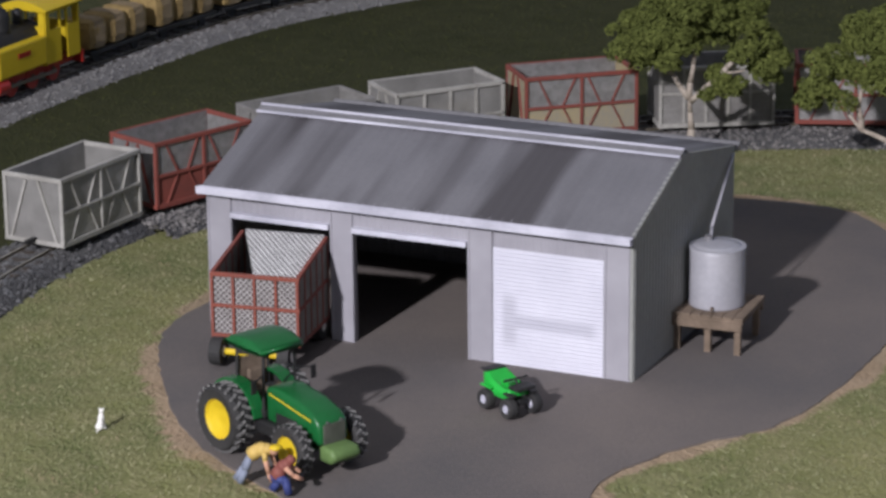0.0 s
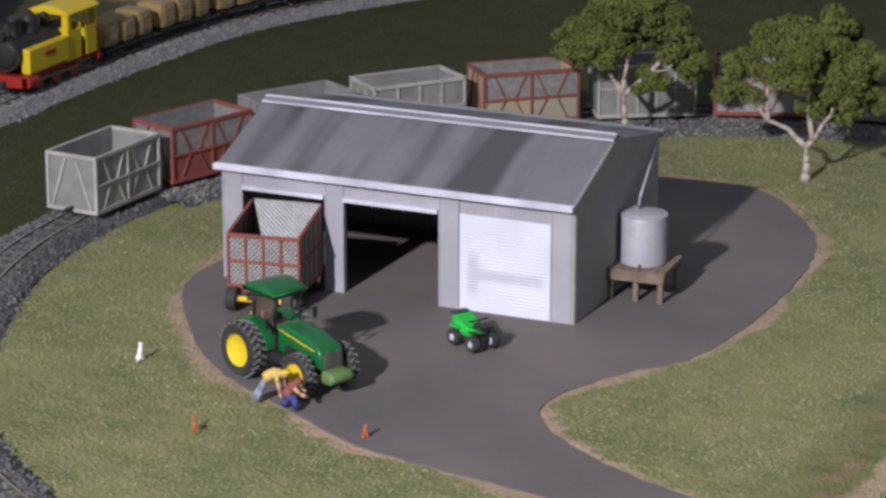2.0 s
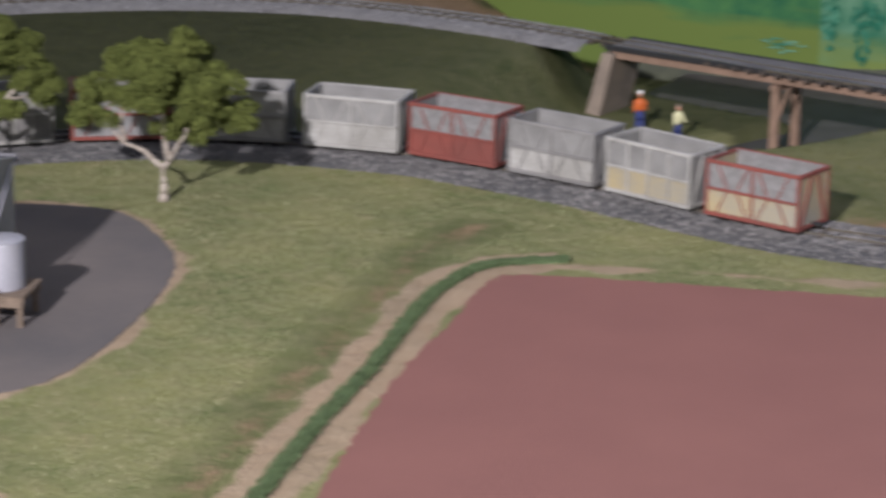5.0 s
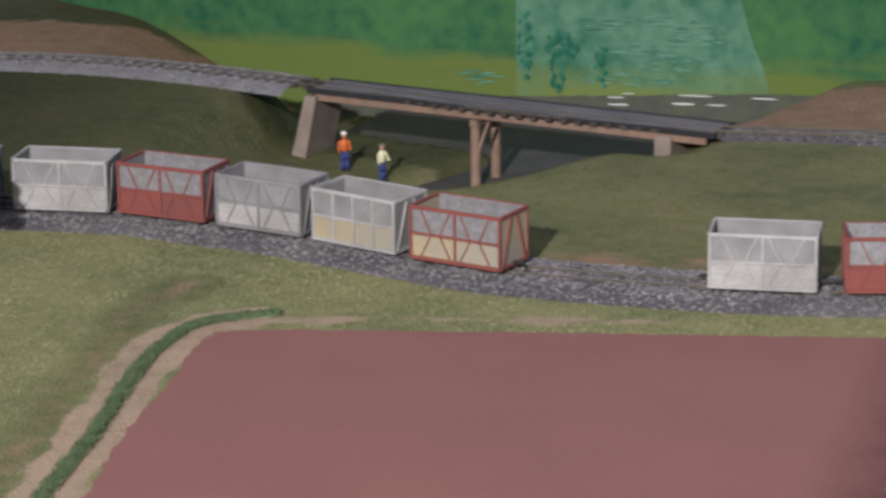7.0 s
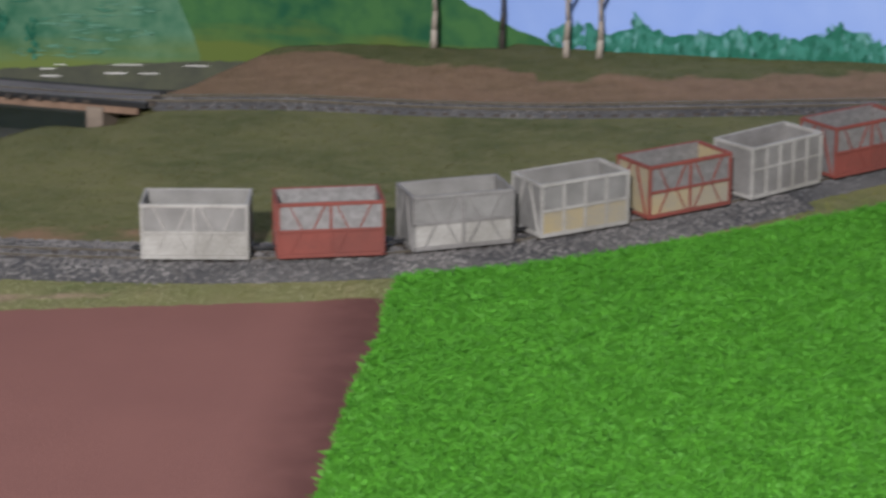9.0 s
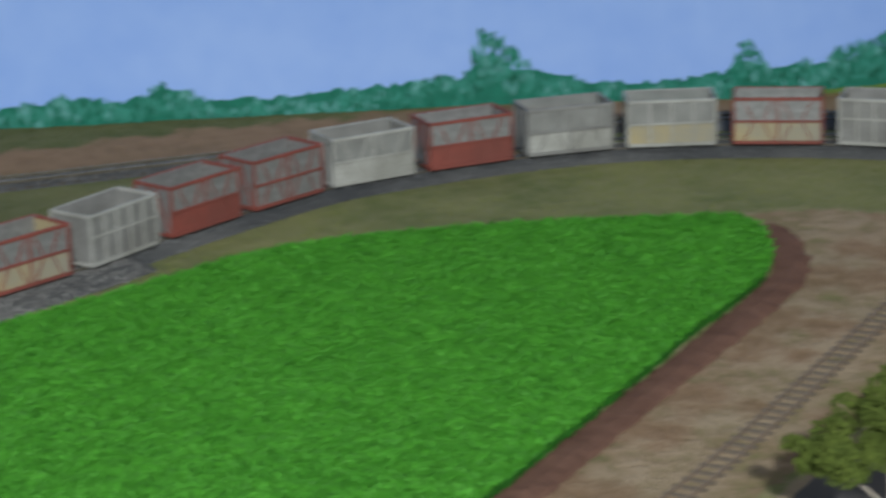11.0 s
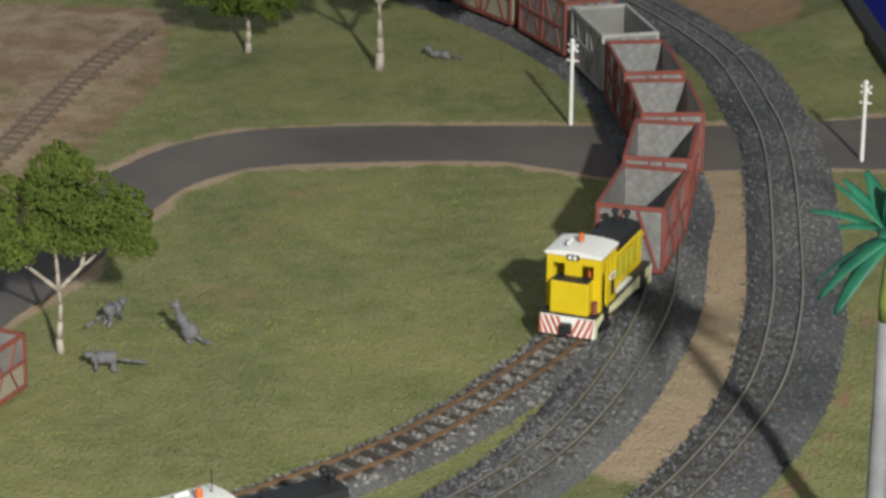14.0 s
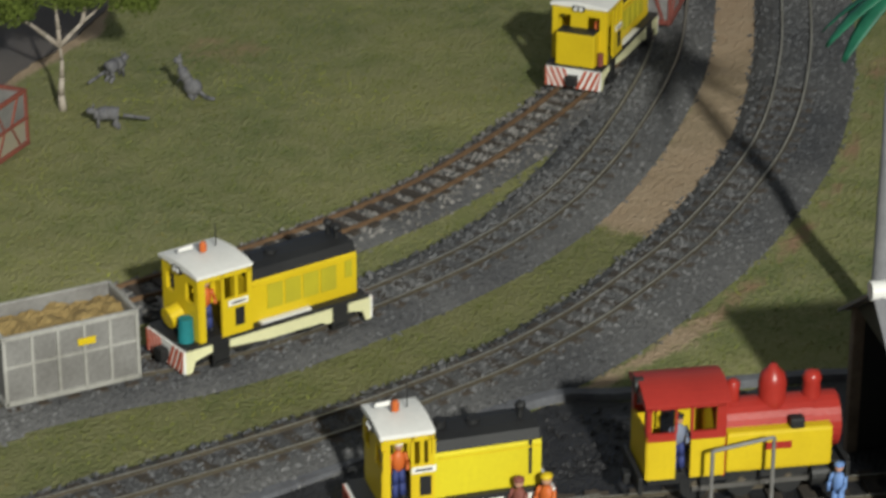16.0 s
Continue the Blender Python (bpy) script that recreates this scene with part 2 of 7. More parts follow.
def patched(m, scale, lo, hi, colour):
    """Mixes soft irregular patches of another colour into a material."""
    N, K = m.node_tree.nodes, m.node_tree.links
    b = N["Principled BSDF"]
    first = b.inputs["Base Color"].links[0].from_socket
    co, n, r, x = N.new("ShaderNodeTexCoord"), N.new("ShaderNodeTexNoise"), N.new("ShaderNodeMapRange"), N.new("ShaderNodeMix")
    n.inputs["Scale"].default_value, n.inputs["Detail"].default_value = scale, 3.0
    K.new(co.outputs["Object"], n.inputs["Vector"])
    r.inputs["From Min"].default_value, r.inputs["From Max"].default_value = lo, hi
    K.new(n.outputs["Fac"], r.inputs["Value"])
    x.data_type = "RGBA"
    K.new(r.outputs[0], x.inputs[0])
    K.new(first, x.inputs[6])
    x.inputs[7].default_value = (*colour, 1)
    K.new(x.outputs[2], b.inputs["Base Color"])


patched(M["blade_mid"], 13.0, 0.52, 0.68, (0.235, 0.250, 0.050))
patched(M["blade_mid"], 55.0, 0.56, 0.74, (0.190, 0.150, 0.065))
patched(M["blade"], 48.0, 0.54, 0.74, (0.290, 0.225, 0.140))


def stained(m, terms, colour):
    """Mixes a soft-edged patch of another colour into a material: each term is an axis vector, a start and an end along
    it, in metres; the terms and a noise multiply.
    """
    N, K = m.node_tree.nodes, m.node_tree.links
    b = N["Principled BSDF"]
    first = b.inputs["Base Color"].links[0].from_socket
    co, n, r0 = N.new("ShaderNodeTexCoord"), N.new("ShaderNodeTexNoise"), N.new("ShaderNodeMapRange")
    n.inputs["Scale"].default_value, n.inputs["Detail"].default_value = 70.0, 4.0
    K.new(co.outputs["Object"], n.inputs["Vector"])
    r0.inputs["From Min"].default_value, r0.inputs["From Max"].default_value = -0.3, 0.6
    K.new(n.outputs["Fac"], r0.inputs["Value"])
    fac = r0.outputs[0]
    for axis, lo, hi in terms:
        d, r, mul = N.new("ShaderNodeVectorMath"), N.new("ShaderNodeMapRange"), N.new("ShaderNodeMath")
        d.operation, mul.operation, r.interpolation_type = "DOT_PRODUCT", "MULTIPLY", "SMOOTHSTEP"
        d.inputs[1].default_value = axis
        r.inputs["From Min"].default_value, r.inputs["From Max"].default_value = lo, hi
        K.new(co.outputs["Object"], d.inputs[0])
        K.new(d.outputs["Value"], r.inputs["Value"])
        K.new(r.outputs[0], mul.inputs[0])
        K.new(fac, mul.inputs[1])
        fac = mul.outputs[0]
    x = N.new("ShaderNodeMix")
    x.data_type = "RGBA"
    K.new(fac, x.inputs[0])
    K.new(first, x.inputs[6])
    x.inputs[7].default_value = (*colour, 1)
    K.new(x.outputs[2], b.inputs["Base Color"])


# a worn band across the roller door, a smear down its edge, and soil darker towards the crop
M["rollerdoor"] = mat("white_roller_door_sheet", (0.62, 0.62, 0.70), (0.52, 0.52, 0.60), 0.5, 0.0, big=40, fine=900, bump=0.1, mix=0.2)
stained(M["rollerdoor"], (((0, 0, 1), U * 1.35, U * 1.65), ((0, 0, 1), U * 2.15, U * 1.8), ((1, 0, 0), U * -5.0, U * -4.4), ((1, 0, 0), U * -1.1, U * -1.6)), (0.43, 0.43, 0.50))
stained(M["rollerdoor"], (((1, 0, 0), U * -5.05, U * -4.75), ((1, 0, 0), U * -4.2, U * -4.6), ((0, 0, 1), U * 0.5, U * 1.2), ((0, 0, 1), U * 3.0, U * 2.4)), (0.45, 0.45, 0.52))
stained(M["redsoil"], (((1, -0.17, 0), U * 49.5, U * 54.2),), (0.125, 0.058, 0.052))


# ---- mesh helpers, all in model units ----
def fresh():
    return bmesh.new()


def part(name, bm, material, parent=None, label="", smooth=False):
    me = bpy.data.meshes.new(name)
    bmesh.ops.scale(bm, vec=(U, U, U), verts=bm.verts)
    bmesh.ops.recalc_face_normals(bm, faces=bm.faces)
    if smooth:
        for f in bm.faces:
            f.smooth = True
    bm.to_mesh(me)
    bm.free()
    me.materials.append(M[material])
    ob = new(name, me)
    ob.parent = parent
    if label:
        ob["label"] = label
    return ob


def raw(name, verts, faces, material, parent=None):
    me = bpy.data.meshes.new(name)
    me.from_pydata([tuple(v) for v in np.asarray(verts) * U], [], [tuple(f) for f in faces] if not isinstance(faces, list) else faces)
    me.materials.append(M[material])
    ob = new(name, me)
    ob.parent = parent
    return ob


def thing(name, x, y, z=0.0, rz=0.0, label="", category="", group="", rx=0.0, ry=0.0):
    e = new(name)
    e.empty_display_size = 0.01
    e.matrix_world = pose(U * x, U * y, U * z, rx, ry, rz)
    return tagged(e, label, category, group)


def box(bm, cx, cy, cz, sx, sy, sz, bevel=0.0, rot=None):
    m = Matrix.Translation((cx, cy, cz)) @ (rot or Matrix.Identity(4)) @ Matrix.Diagonal((sx, sy, sz, 1))
    v = bmesh.ops.create_cube(bm, size=1, matrix=m)["verts"]
    if bevel:
        es = list({e for w in v for e in w.link_edges})
        bmesh.ops.bevel(bm, geom=es, offset=bevel, segments=2, profile=0.6, affect="EDGES")
    return bm


def tube(bm, a, b, r0, r1=None, seg=10):
    a, b = Vector(a), Vector(b)
    r1 = r0 if r1 is None else r1
    d = b - a
    m = Matrix.Translation((a + b) / 2) @ d.to_track_quat("Z", "Y").to_matrix().to_4x4()
    bmesh.ops.create_cone(bm, cap_ends=True, segments=seg, radius1=r0, radius2=r1, depth=d.length, matrix=m)
    return bm


def bar(bm, a, b, w, h):
    """A straight bar of rectangular section between two places."""
    a, b = Vector(a), Vector(b)
    d = b - a
    m = Matrix.Translation((a + b) / 2) @ d.to_track_quat("Y", "Z").to_matrix().to_4x4() @ Matrix.Diagonal((w, d.length, h, 1))
    bmesh.ops.create_cube(bm, size=1, matrix=m)
    return bm


def prism(bm, outline, axis, lo, hi, bevel=0.0):
    """An outline of two coordinates, drawn out along an axis (0, 1, 2) from lo to hi."""
    def at(p, w):
        q = list(p)
        q.insert(axis, w)
        return q
    a = [bm.verts.new(at(p, lo)) for p in outline]
    b = [bm.verts.new(at(p, hi)) for p in outline]
    n = len(outline)
    fs = [bm.faces.new(a), bm.faces.new(b[::-1])]
    fs += [bm.faces.new((a[i], b[i], b[(i + 1) % n], a[(i + 1) % n])) for i in range(n)]
    if bevel:
        es = list({e for f in fs for e in f.edges})
        bmesh.ops.bevel(bm, geom=es, offset=bevel, segments=2, profile=0.6, affect="EDGES")
    return bm


def ball(bm, c, r, sub=2, sq=(1, 1, 1)):
    m = Matrix.Translation(c) @ Matrix.Diagonal((r * sq[0], r * sq[1], r * sq[2], 1))
    bmesh.ops.create_icosphere(bm, subdivisions=sub, radius=1, matrix=m)
    return bm


def lathe(bm, profile, seg=20, c=(0, 0, 0)):
    rings = [[bm.verts.new((c[0] + r * math.cos(2 * math.pi * k / seg), c[1] + r * math.sin(2 * math.pi * k / seg), c[2] + z)) for k in range(seg)] for r, z in profile]
    for a, b in zip(rings, rings[1:]):
        for k in range(seg):
            bm.faces.new((a[k], a[(k + 1) % seg], b[(k + 1) % seg], b[k]))
    bm.faces.new(rings[0][::-1])
    bm.faces.new(rings[-1])
    return bm


def spline(pts, step=0.5, closed=False):
    """A smooth line through plan points, resampled at even steps."""
    p = np.array(pts, float)
    n = len(p)
    out = []
    last = n if closed else n - 1
    for i in range(last):
        if closed:
            a, b, c, d = (p[(i + k) % n] for k in (-1, 0, 1, 2))
        else:
            a, b, c, d = p[max(i - 1, 0)], p[i], p[i + 1], p[min(i + 2, n - 1)]
        for t in np.linspace(0, 1, 24, endpoint=False):
            out.append(0.5 * (2 * b + (c - a) * t + (2 * a - 5 * b + 4 * c - d) * t * t + (3 * b - a - 3 * c + d) * t ** 3))
    out.append(p[0] if closed else p[-1])
    out = np.array(out)
    s = np.r_[0, np.cumsum(np.hypot(*np.diff(out, axis=0).T))]
    k = max(2, int(s[-1] / step))
    w = np.linspace(0, s[-1], k + 1)
    return np.stack([np.interp(w, s, out[:, 0]), np.interp(w, s, out[:, 1])], 1)


def normals(line):
    d = np.gradient(line, axis=0)
    d /= np.linalg.norm(d, axis=1)[:, None]
    return np.stack([-d[:, 1], d[:, 0]], 1)


def ribbon(bm, line, section, zf=None):
    """A section of (across, height) carried along a plan line; across is to the left."""
    nr = normals(line)
    rows = []
    for p, n in zip(line, nr):
        base = zf(*p) if zf else 0.0
        rows.append([bm.verts.new((p[0] + n[0] * o, p[1] + n[1] * o, base + h)) for o, h in section])
    for a, b in zip(rows, rows[1:]):
        for k in range(len(section) - 1):
            bm.faces.new((a[k], a[k + 1], b[k + 1], b[k]))
    return bm


def inside(x, y, poly):
    """Which of many places lie inside a plan outline."""
    x, y = np.asarray(x), np.asarray(y)
    hit = np.zeros(x.shape, bool)
    q = np.array(poly)
    for (x0, y0), (x1, y1) in zip(q, np.roll(q, -1, 0)):
        if y0 == y1:
            continue
        hit ^= ((y0 > y) != (y1 > y)) & (x < (x1 - x0) * (y - y0) / (y1 - y0) + x0)
    return hit


def away(x, y, line):
    """The distance of many places from a plan line."""
    d = np.full(np.shape(x), 1e9)
    for px, py in line:
        d = np.minimum(d, (x - px) ** 2 + (y - py) ** 2)
    return np.sqrt(d)


# ---- plan of the layout ----
LOOP = spline([(-27.2, 0), (-26.8, 9.5), (-23.5, 18), (-17, 27), (-8, 34), (2, 37.6), (13, 37.3), (19, 35.4), (24.8, 32.9), (30.3, 29.9), (36, 27.3), (47, 25.2), (55, 24.9),
               (60.4, 25.7), (65.4, 27.1), (71.9, 30.2), (78.1, 33.6), (84, 37.6), (93.6, 42.8), (99.7, 44.2), (106.3, 44.8), (113, 44.4), (119.6, 42.4), (125.7, 39.4), (131, 35.4),
               (135.7, 30), (140, 20), (141.2, 10), (140.4, 1), (137.5, -7.5), (130.8, -19.2), (126.2, -24.6), (120.2, -31.2), (112.1, -37.7), (105.5, -41.2), (98.4, -42.9),
               (92.4, -43.3), (85, -42.2), (60, -41), (30, -38), (8, -35), (-5, -31.5), (-13, -27), (-20, -19.5), (-25, -9)], 0.5, True)
OUTER = spline([(-43, 8), (-42.8, 20.4), (-42.4, 32), (-41, 44), (-37.6, 53), (-32, 62), (-24, 68.2), (-13, 73.4), (-2, 75), (8, 73), (18.7, 68.6), (30.5, 62.6), (37, 60), (45, 57.5),
                (54, 56.7), (62.3, 54.6), (70.8, 53.3), (81, 53.1), (91, 53), (100, 52.6), (112, 51), (125, 47), (138, 39), (146.5, 27), (149.5, 12), (147, -2), (142.1, -11.8), (137.7, -18.5),
                (130.5, -27.5), (124.9, -34), (118.8, -39.8), (112.2, -44.2), (107.5, -46.5), (102.7, -48.3), (97.5, -49.3), (88, -49.6), (60, -48), (30, -46), (0, -43), (-25, -35), (-38, -15)], 0.5, True)
SIDING = spline([(62, -40.2), (72, -38.6), (87, -37.7), (94, -37.8), (101, -37.1), (106, -35.9), (112.6, -33.1), (118, -30), (124, -25.6), (129, -20.6)], 0.5)
OLDLINE = spline([(86, -17), (93, -11.2), (99, -5.7), (110, 5.2), (118, 13), (124, 17.8)], 0.5)
DRIVE = [(24, -26), (14, -22.2), (7.5, -19.7), (4.9, -19), (0.5, -18.1), (-2.9, -17), (-5.8, -15.2), (-10.7, -12.2), (-14.3, -8.3), (-17.4, -3.6), (-18.3, -0.8), (-18.3, 2.1), (-18, 8),
         (-16, 14), (-12, 19), (-8, 22), (-4.6, 23.3), (0.5, 23.4), (4.1, 19.6), (6.3, 15.4), (7.1, 10), (7.1, 3), (6.2, -2.4), (4.3, -5.2), (2.9, -8.3), (2.8, -10.9), (4.6, -13.3),
         (8.1, -15.7), (12.5, -17.5), (24, -21.5)]
ROAD = [(80, -27), (90, -20), (99.5, -11.3), (104, -7.5), (111.2, -2.2), (117, -0.2), (122.4, -1.6), (131.8, -7.5), (140, -12.8), (149.5, -17.5), (144.6, -23.2), (138.8, -19.6), (134, -17.2), (130.3, -15.8),
        (128.6, -13.3), (126.4, -10.4), (118.2, -5.8), (113.6, -5.8), (109, -8.8), (102.8, -14.1), (98.3, -16.9), (92, -23), (84, -31)]
CROP = [(50.5, -18), (52.8, -8.7), (54.6, 1.5), (56.5, 10.4), (58.2, 19.7), (58.9, 21), (64.9, 22.2), (72.7, 25.3), (80, 28.5), (87, 31.6), (93, 32.4), (102.3, 31), (110, 28.7), (114, 26.6),
        (113, 21), (110.4, 16.5), (103.2, 9.3), (93.3, -0.7), (85, -9), (76, -18)]
FIELD = [(20.6, -22), (20.4, -12.9), (20.3, 1.4), (21, 9.7), (21.3, 15.1), (22.3, 17.4), (27.6, 17.9), (40, 18.2), (52.4, 18.3), (57.8, 18), (56.3, 9), (54.4, -1), (52.3, -14), (51, -22)]
HEDGE = spline([(18.2, -26), (18.3, -13.4), (18.5, -5.2), (19.0, 2.3), (19.2, 11), (19.8, 15.5), (21.1, 18.8), (24.4, 20.4)], 0.4)
DRY = [(84, -14), (88, -7), (97, 1.5), (107, 12), (112.6, 18), (115, 26), (114, 29), (119, 28), (126, 22), (126, 18.5), (120, 9), (114, 3.5), (109.5, -1), (98, -11), (90, -18)]
CREEK = spline([(25.5, 56), (30.5, 62), (36, 70), (42, 82), (47, 98)], 0.7)
BARE = [(107.0, -19.0, 3.0, 2.4), (112.5, -13.0, 3.2, 1.8), (117.0, -9.5, 3.5, 1.4), (38.0, 28.6, 5.0, 1.2), (52.0, 29.8, 6.5, 1.3), (-11.8, -25.0, 0.9, 1.4), (-6.4, -20.4, 1.2, 0.9)]
BOARD = [(-52, -80), (-52, 36), (-56, 46), (-60, 62), (-60, 104), (178, 104), (176, 26), (160, 2.3), (150.4, -13.3), (143, -25), (141, -80)]


def smooth01(v):
    v = np.clip(v, 0, 1)
    return v * v * (3 - 2 * v)


def wob(x, y, s, k=0.0):
    """A cheap wavy value round zero for many places."""
    return (np.sin(x * s + 1.3 * k) * np.cos(y * s * 1.17 + k) + 0.6 * np.sin(x * s * 2.3 + y * s * 1.9 + 2 * k) + 0.35 * np.cos(x * s * 4.7 - y * s * 4.1 + k)) / 1.95


def ground_height(x, y):
    x, y = np.asarray(x, float), np.asarray(y, float)
    dc = away(x, y, CREEK[::2])
    z = -5.3 * smooth01((13 - dc) / 8.6)
    # the creek's west bank: a low shelf under the bridge, then the hillside
    west = smooth01(((y - 56) * 0.64 - (x - 25.5) * 0.77 + 0.5) / 2)
    wide = 4.6 + 0.5 * np.clip(66 - y, 0, 14)
    shelf = -(5.3 - 1.2 * smooth01((dc - 2.2) / 2)) * smooth01((x - 18.5 + wide) / wide) * smooth01((y - 43) / 9)
    z = np.where(y > 43, z * (1 - west) + shelf * west, z)
    z = z - 2.4 * np.exp(-((x - 42.2) / 2.3) ** 2 - ((y - 57.6) / 2.8) ** 2)
    out = ~inside(x, y, OUTER[::2])
    do = away(x, y, OUTER[::3])
    valley = 5.4 * smooth01((x - 1) / 17) * smooth01((45.5 + 0.6 * (y - 57) - x) / 6) * smooth01((do - 1.8) / 5)
    z = np.where(out & (y > 40), np.minimum(z, -valley), z)
    rise = (0.35 + 2.35 * smooth01((x - 132) / 20) * smooth01((y - 2) / 14)) * smooth01((x - 52) / 8) * smooth01((do - 2.6) / 9)
    z = z + np.where(out & (y > -5), rise, 0)
    z = z - np.where(out & (y > 40) & (x > 46) & (x < 120), 3.0 * smooth01((do - 15.2) / 2) * smooth01((70 - x) / 4), 0)
    dl = np.minimum(away(x, y, LOOP[::3]), do)
    return z + 0.06 * wob(x, y, 0.35) * smooth01((dl - 2.5) / 3) * (1 - inside(x, y, DRIVE)) * (1 - inside(x, y, ROAD)) * (1 - inside(x, y, FIELD)) * (1 - inside(x, y, CROP)) * (1 - inside(x, y, DRY))


def hz(x, y):
    return float(ground_height(np.array([x]), np.array([y]))[0])


# ---- the ground: one sheet of grass mat and bare earth ----
def ground_material():
    m = bpy.data.materials.new("scenic_ground")
    m.use_nodes = True
    N, K = m.node_tree.nodes, m.node_tree.links
    b = N["Principled BSDF"]
    co, att = N.new("ShaderNodeTexCoord"), N.new("ShaderNodeAttribute")
    att.attribute_name = "zone"
    sep = N.new("ShaderNodeSeparateColor")
    K.new(att.outputs["Color"], sep.inputs[0])
    def noise(scale, detail=4.0):
        n = N.new("ShaderNodeTexNoise")
        n.inputs["Scale"].default_value, n.inputs["Detail"].default_value = scale, detail
        K.new(co.outputs["Object"], n.inputs["Vector"])
        return n.outputs["Fac"]
    def blend(fac, a, c):
        n = N.new("ShaderNodeMix")
        n.data_type = "RGBA"
        K.new(fac, n.inputs[0])
        for slot, v in ((6, a), (7, c)):
            if isinstance(v, tuple):
                n.inputs[slot].default_value = (*v, 1)
            else:
                K.new(v, n.inputs[slot])
        return n.outputs[2]
    def ramp(v, lo, hi):
        n = N.new("ShaderNodeMapRange")
        n.inputs["From Min"].default_value, n.inputs["From Max"].default_value = lo, hi
        K.new(v, n.inputs["Value"])
        return n.outputs[0]
    def plus(a, c, k):
        n = N.new("ShaderNodeMath")
        n.operation = "MULTIPLY_ADD"
        K.new(c, n.inputs[0])
        n.inputs[1].default_value = k
        K.new(a, n.inputs[2])
        return n.outputs[0]
    big, mid, fine = noise(16), noise(95), noise(650, 3)
    f1 = ramp(big, 0.40, 0.63)
    f2 = ramp(plus(mid, fine, 1.1), 0.70, 1.45)
    grass = blend(f2, blend(f1, (0.100, 0.128, 0.045), (0.200, 0.205, 0.078)), (0.240, 0.228, 0.118))
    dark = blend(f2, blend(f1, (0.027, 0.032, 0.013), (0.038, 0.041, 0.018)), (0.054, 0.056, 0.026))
    brown = blend(f2, blend(f1, (0.215, 0.135, 0.082), (0.170, 0.115, 0.064)), (0.285, 0.190, 0.120))
    tan = blend(f2, blend(f1, (0.32, 0.228, 0.148), (0.24, 0.186, 0.118)), (0.38, 0.295, 0.205))
    rough = ramp(plus(mid, fine, 1.0), 0.68, 1.32)
    def cut(ch):
        s = N.new("ShaderNodeMath")
        s.operation = "SUBTRACT"
        K.new(plus(sep.outputs[ch], rough, 0.5), s.inputs[0])
        s.inputs[1].default_value = 0.25
        return ramp(s.outputs[0], 0.30, 0.72)
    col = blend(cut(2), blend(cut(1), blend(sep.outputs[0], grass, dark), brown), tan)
    K.new(col, b.inputs["Base Color"])
    b.inputs["Roughness"].default_value, b.inputs["Specular IOR Level"].default_value = 0.95, 0.1
    bn = N.new("ShaderNodeBump")
    bn.inputs["Strength"].default_value, bn.inputs["Distance"].default_value = 0.9, 0.0012
    K.new(plus(mid, fine, 1.0), bn.inputs["Height"])
    K.new(bn.outputs[0], b.inputs["Normal"])
    return m


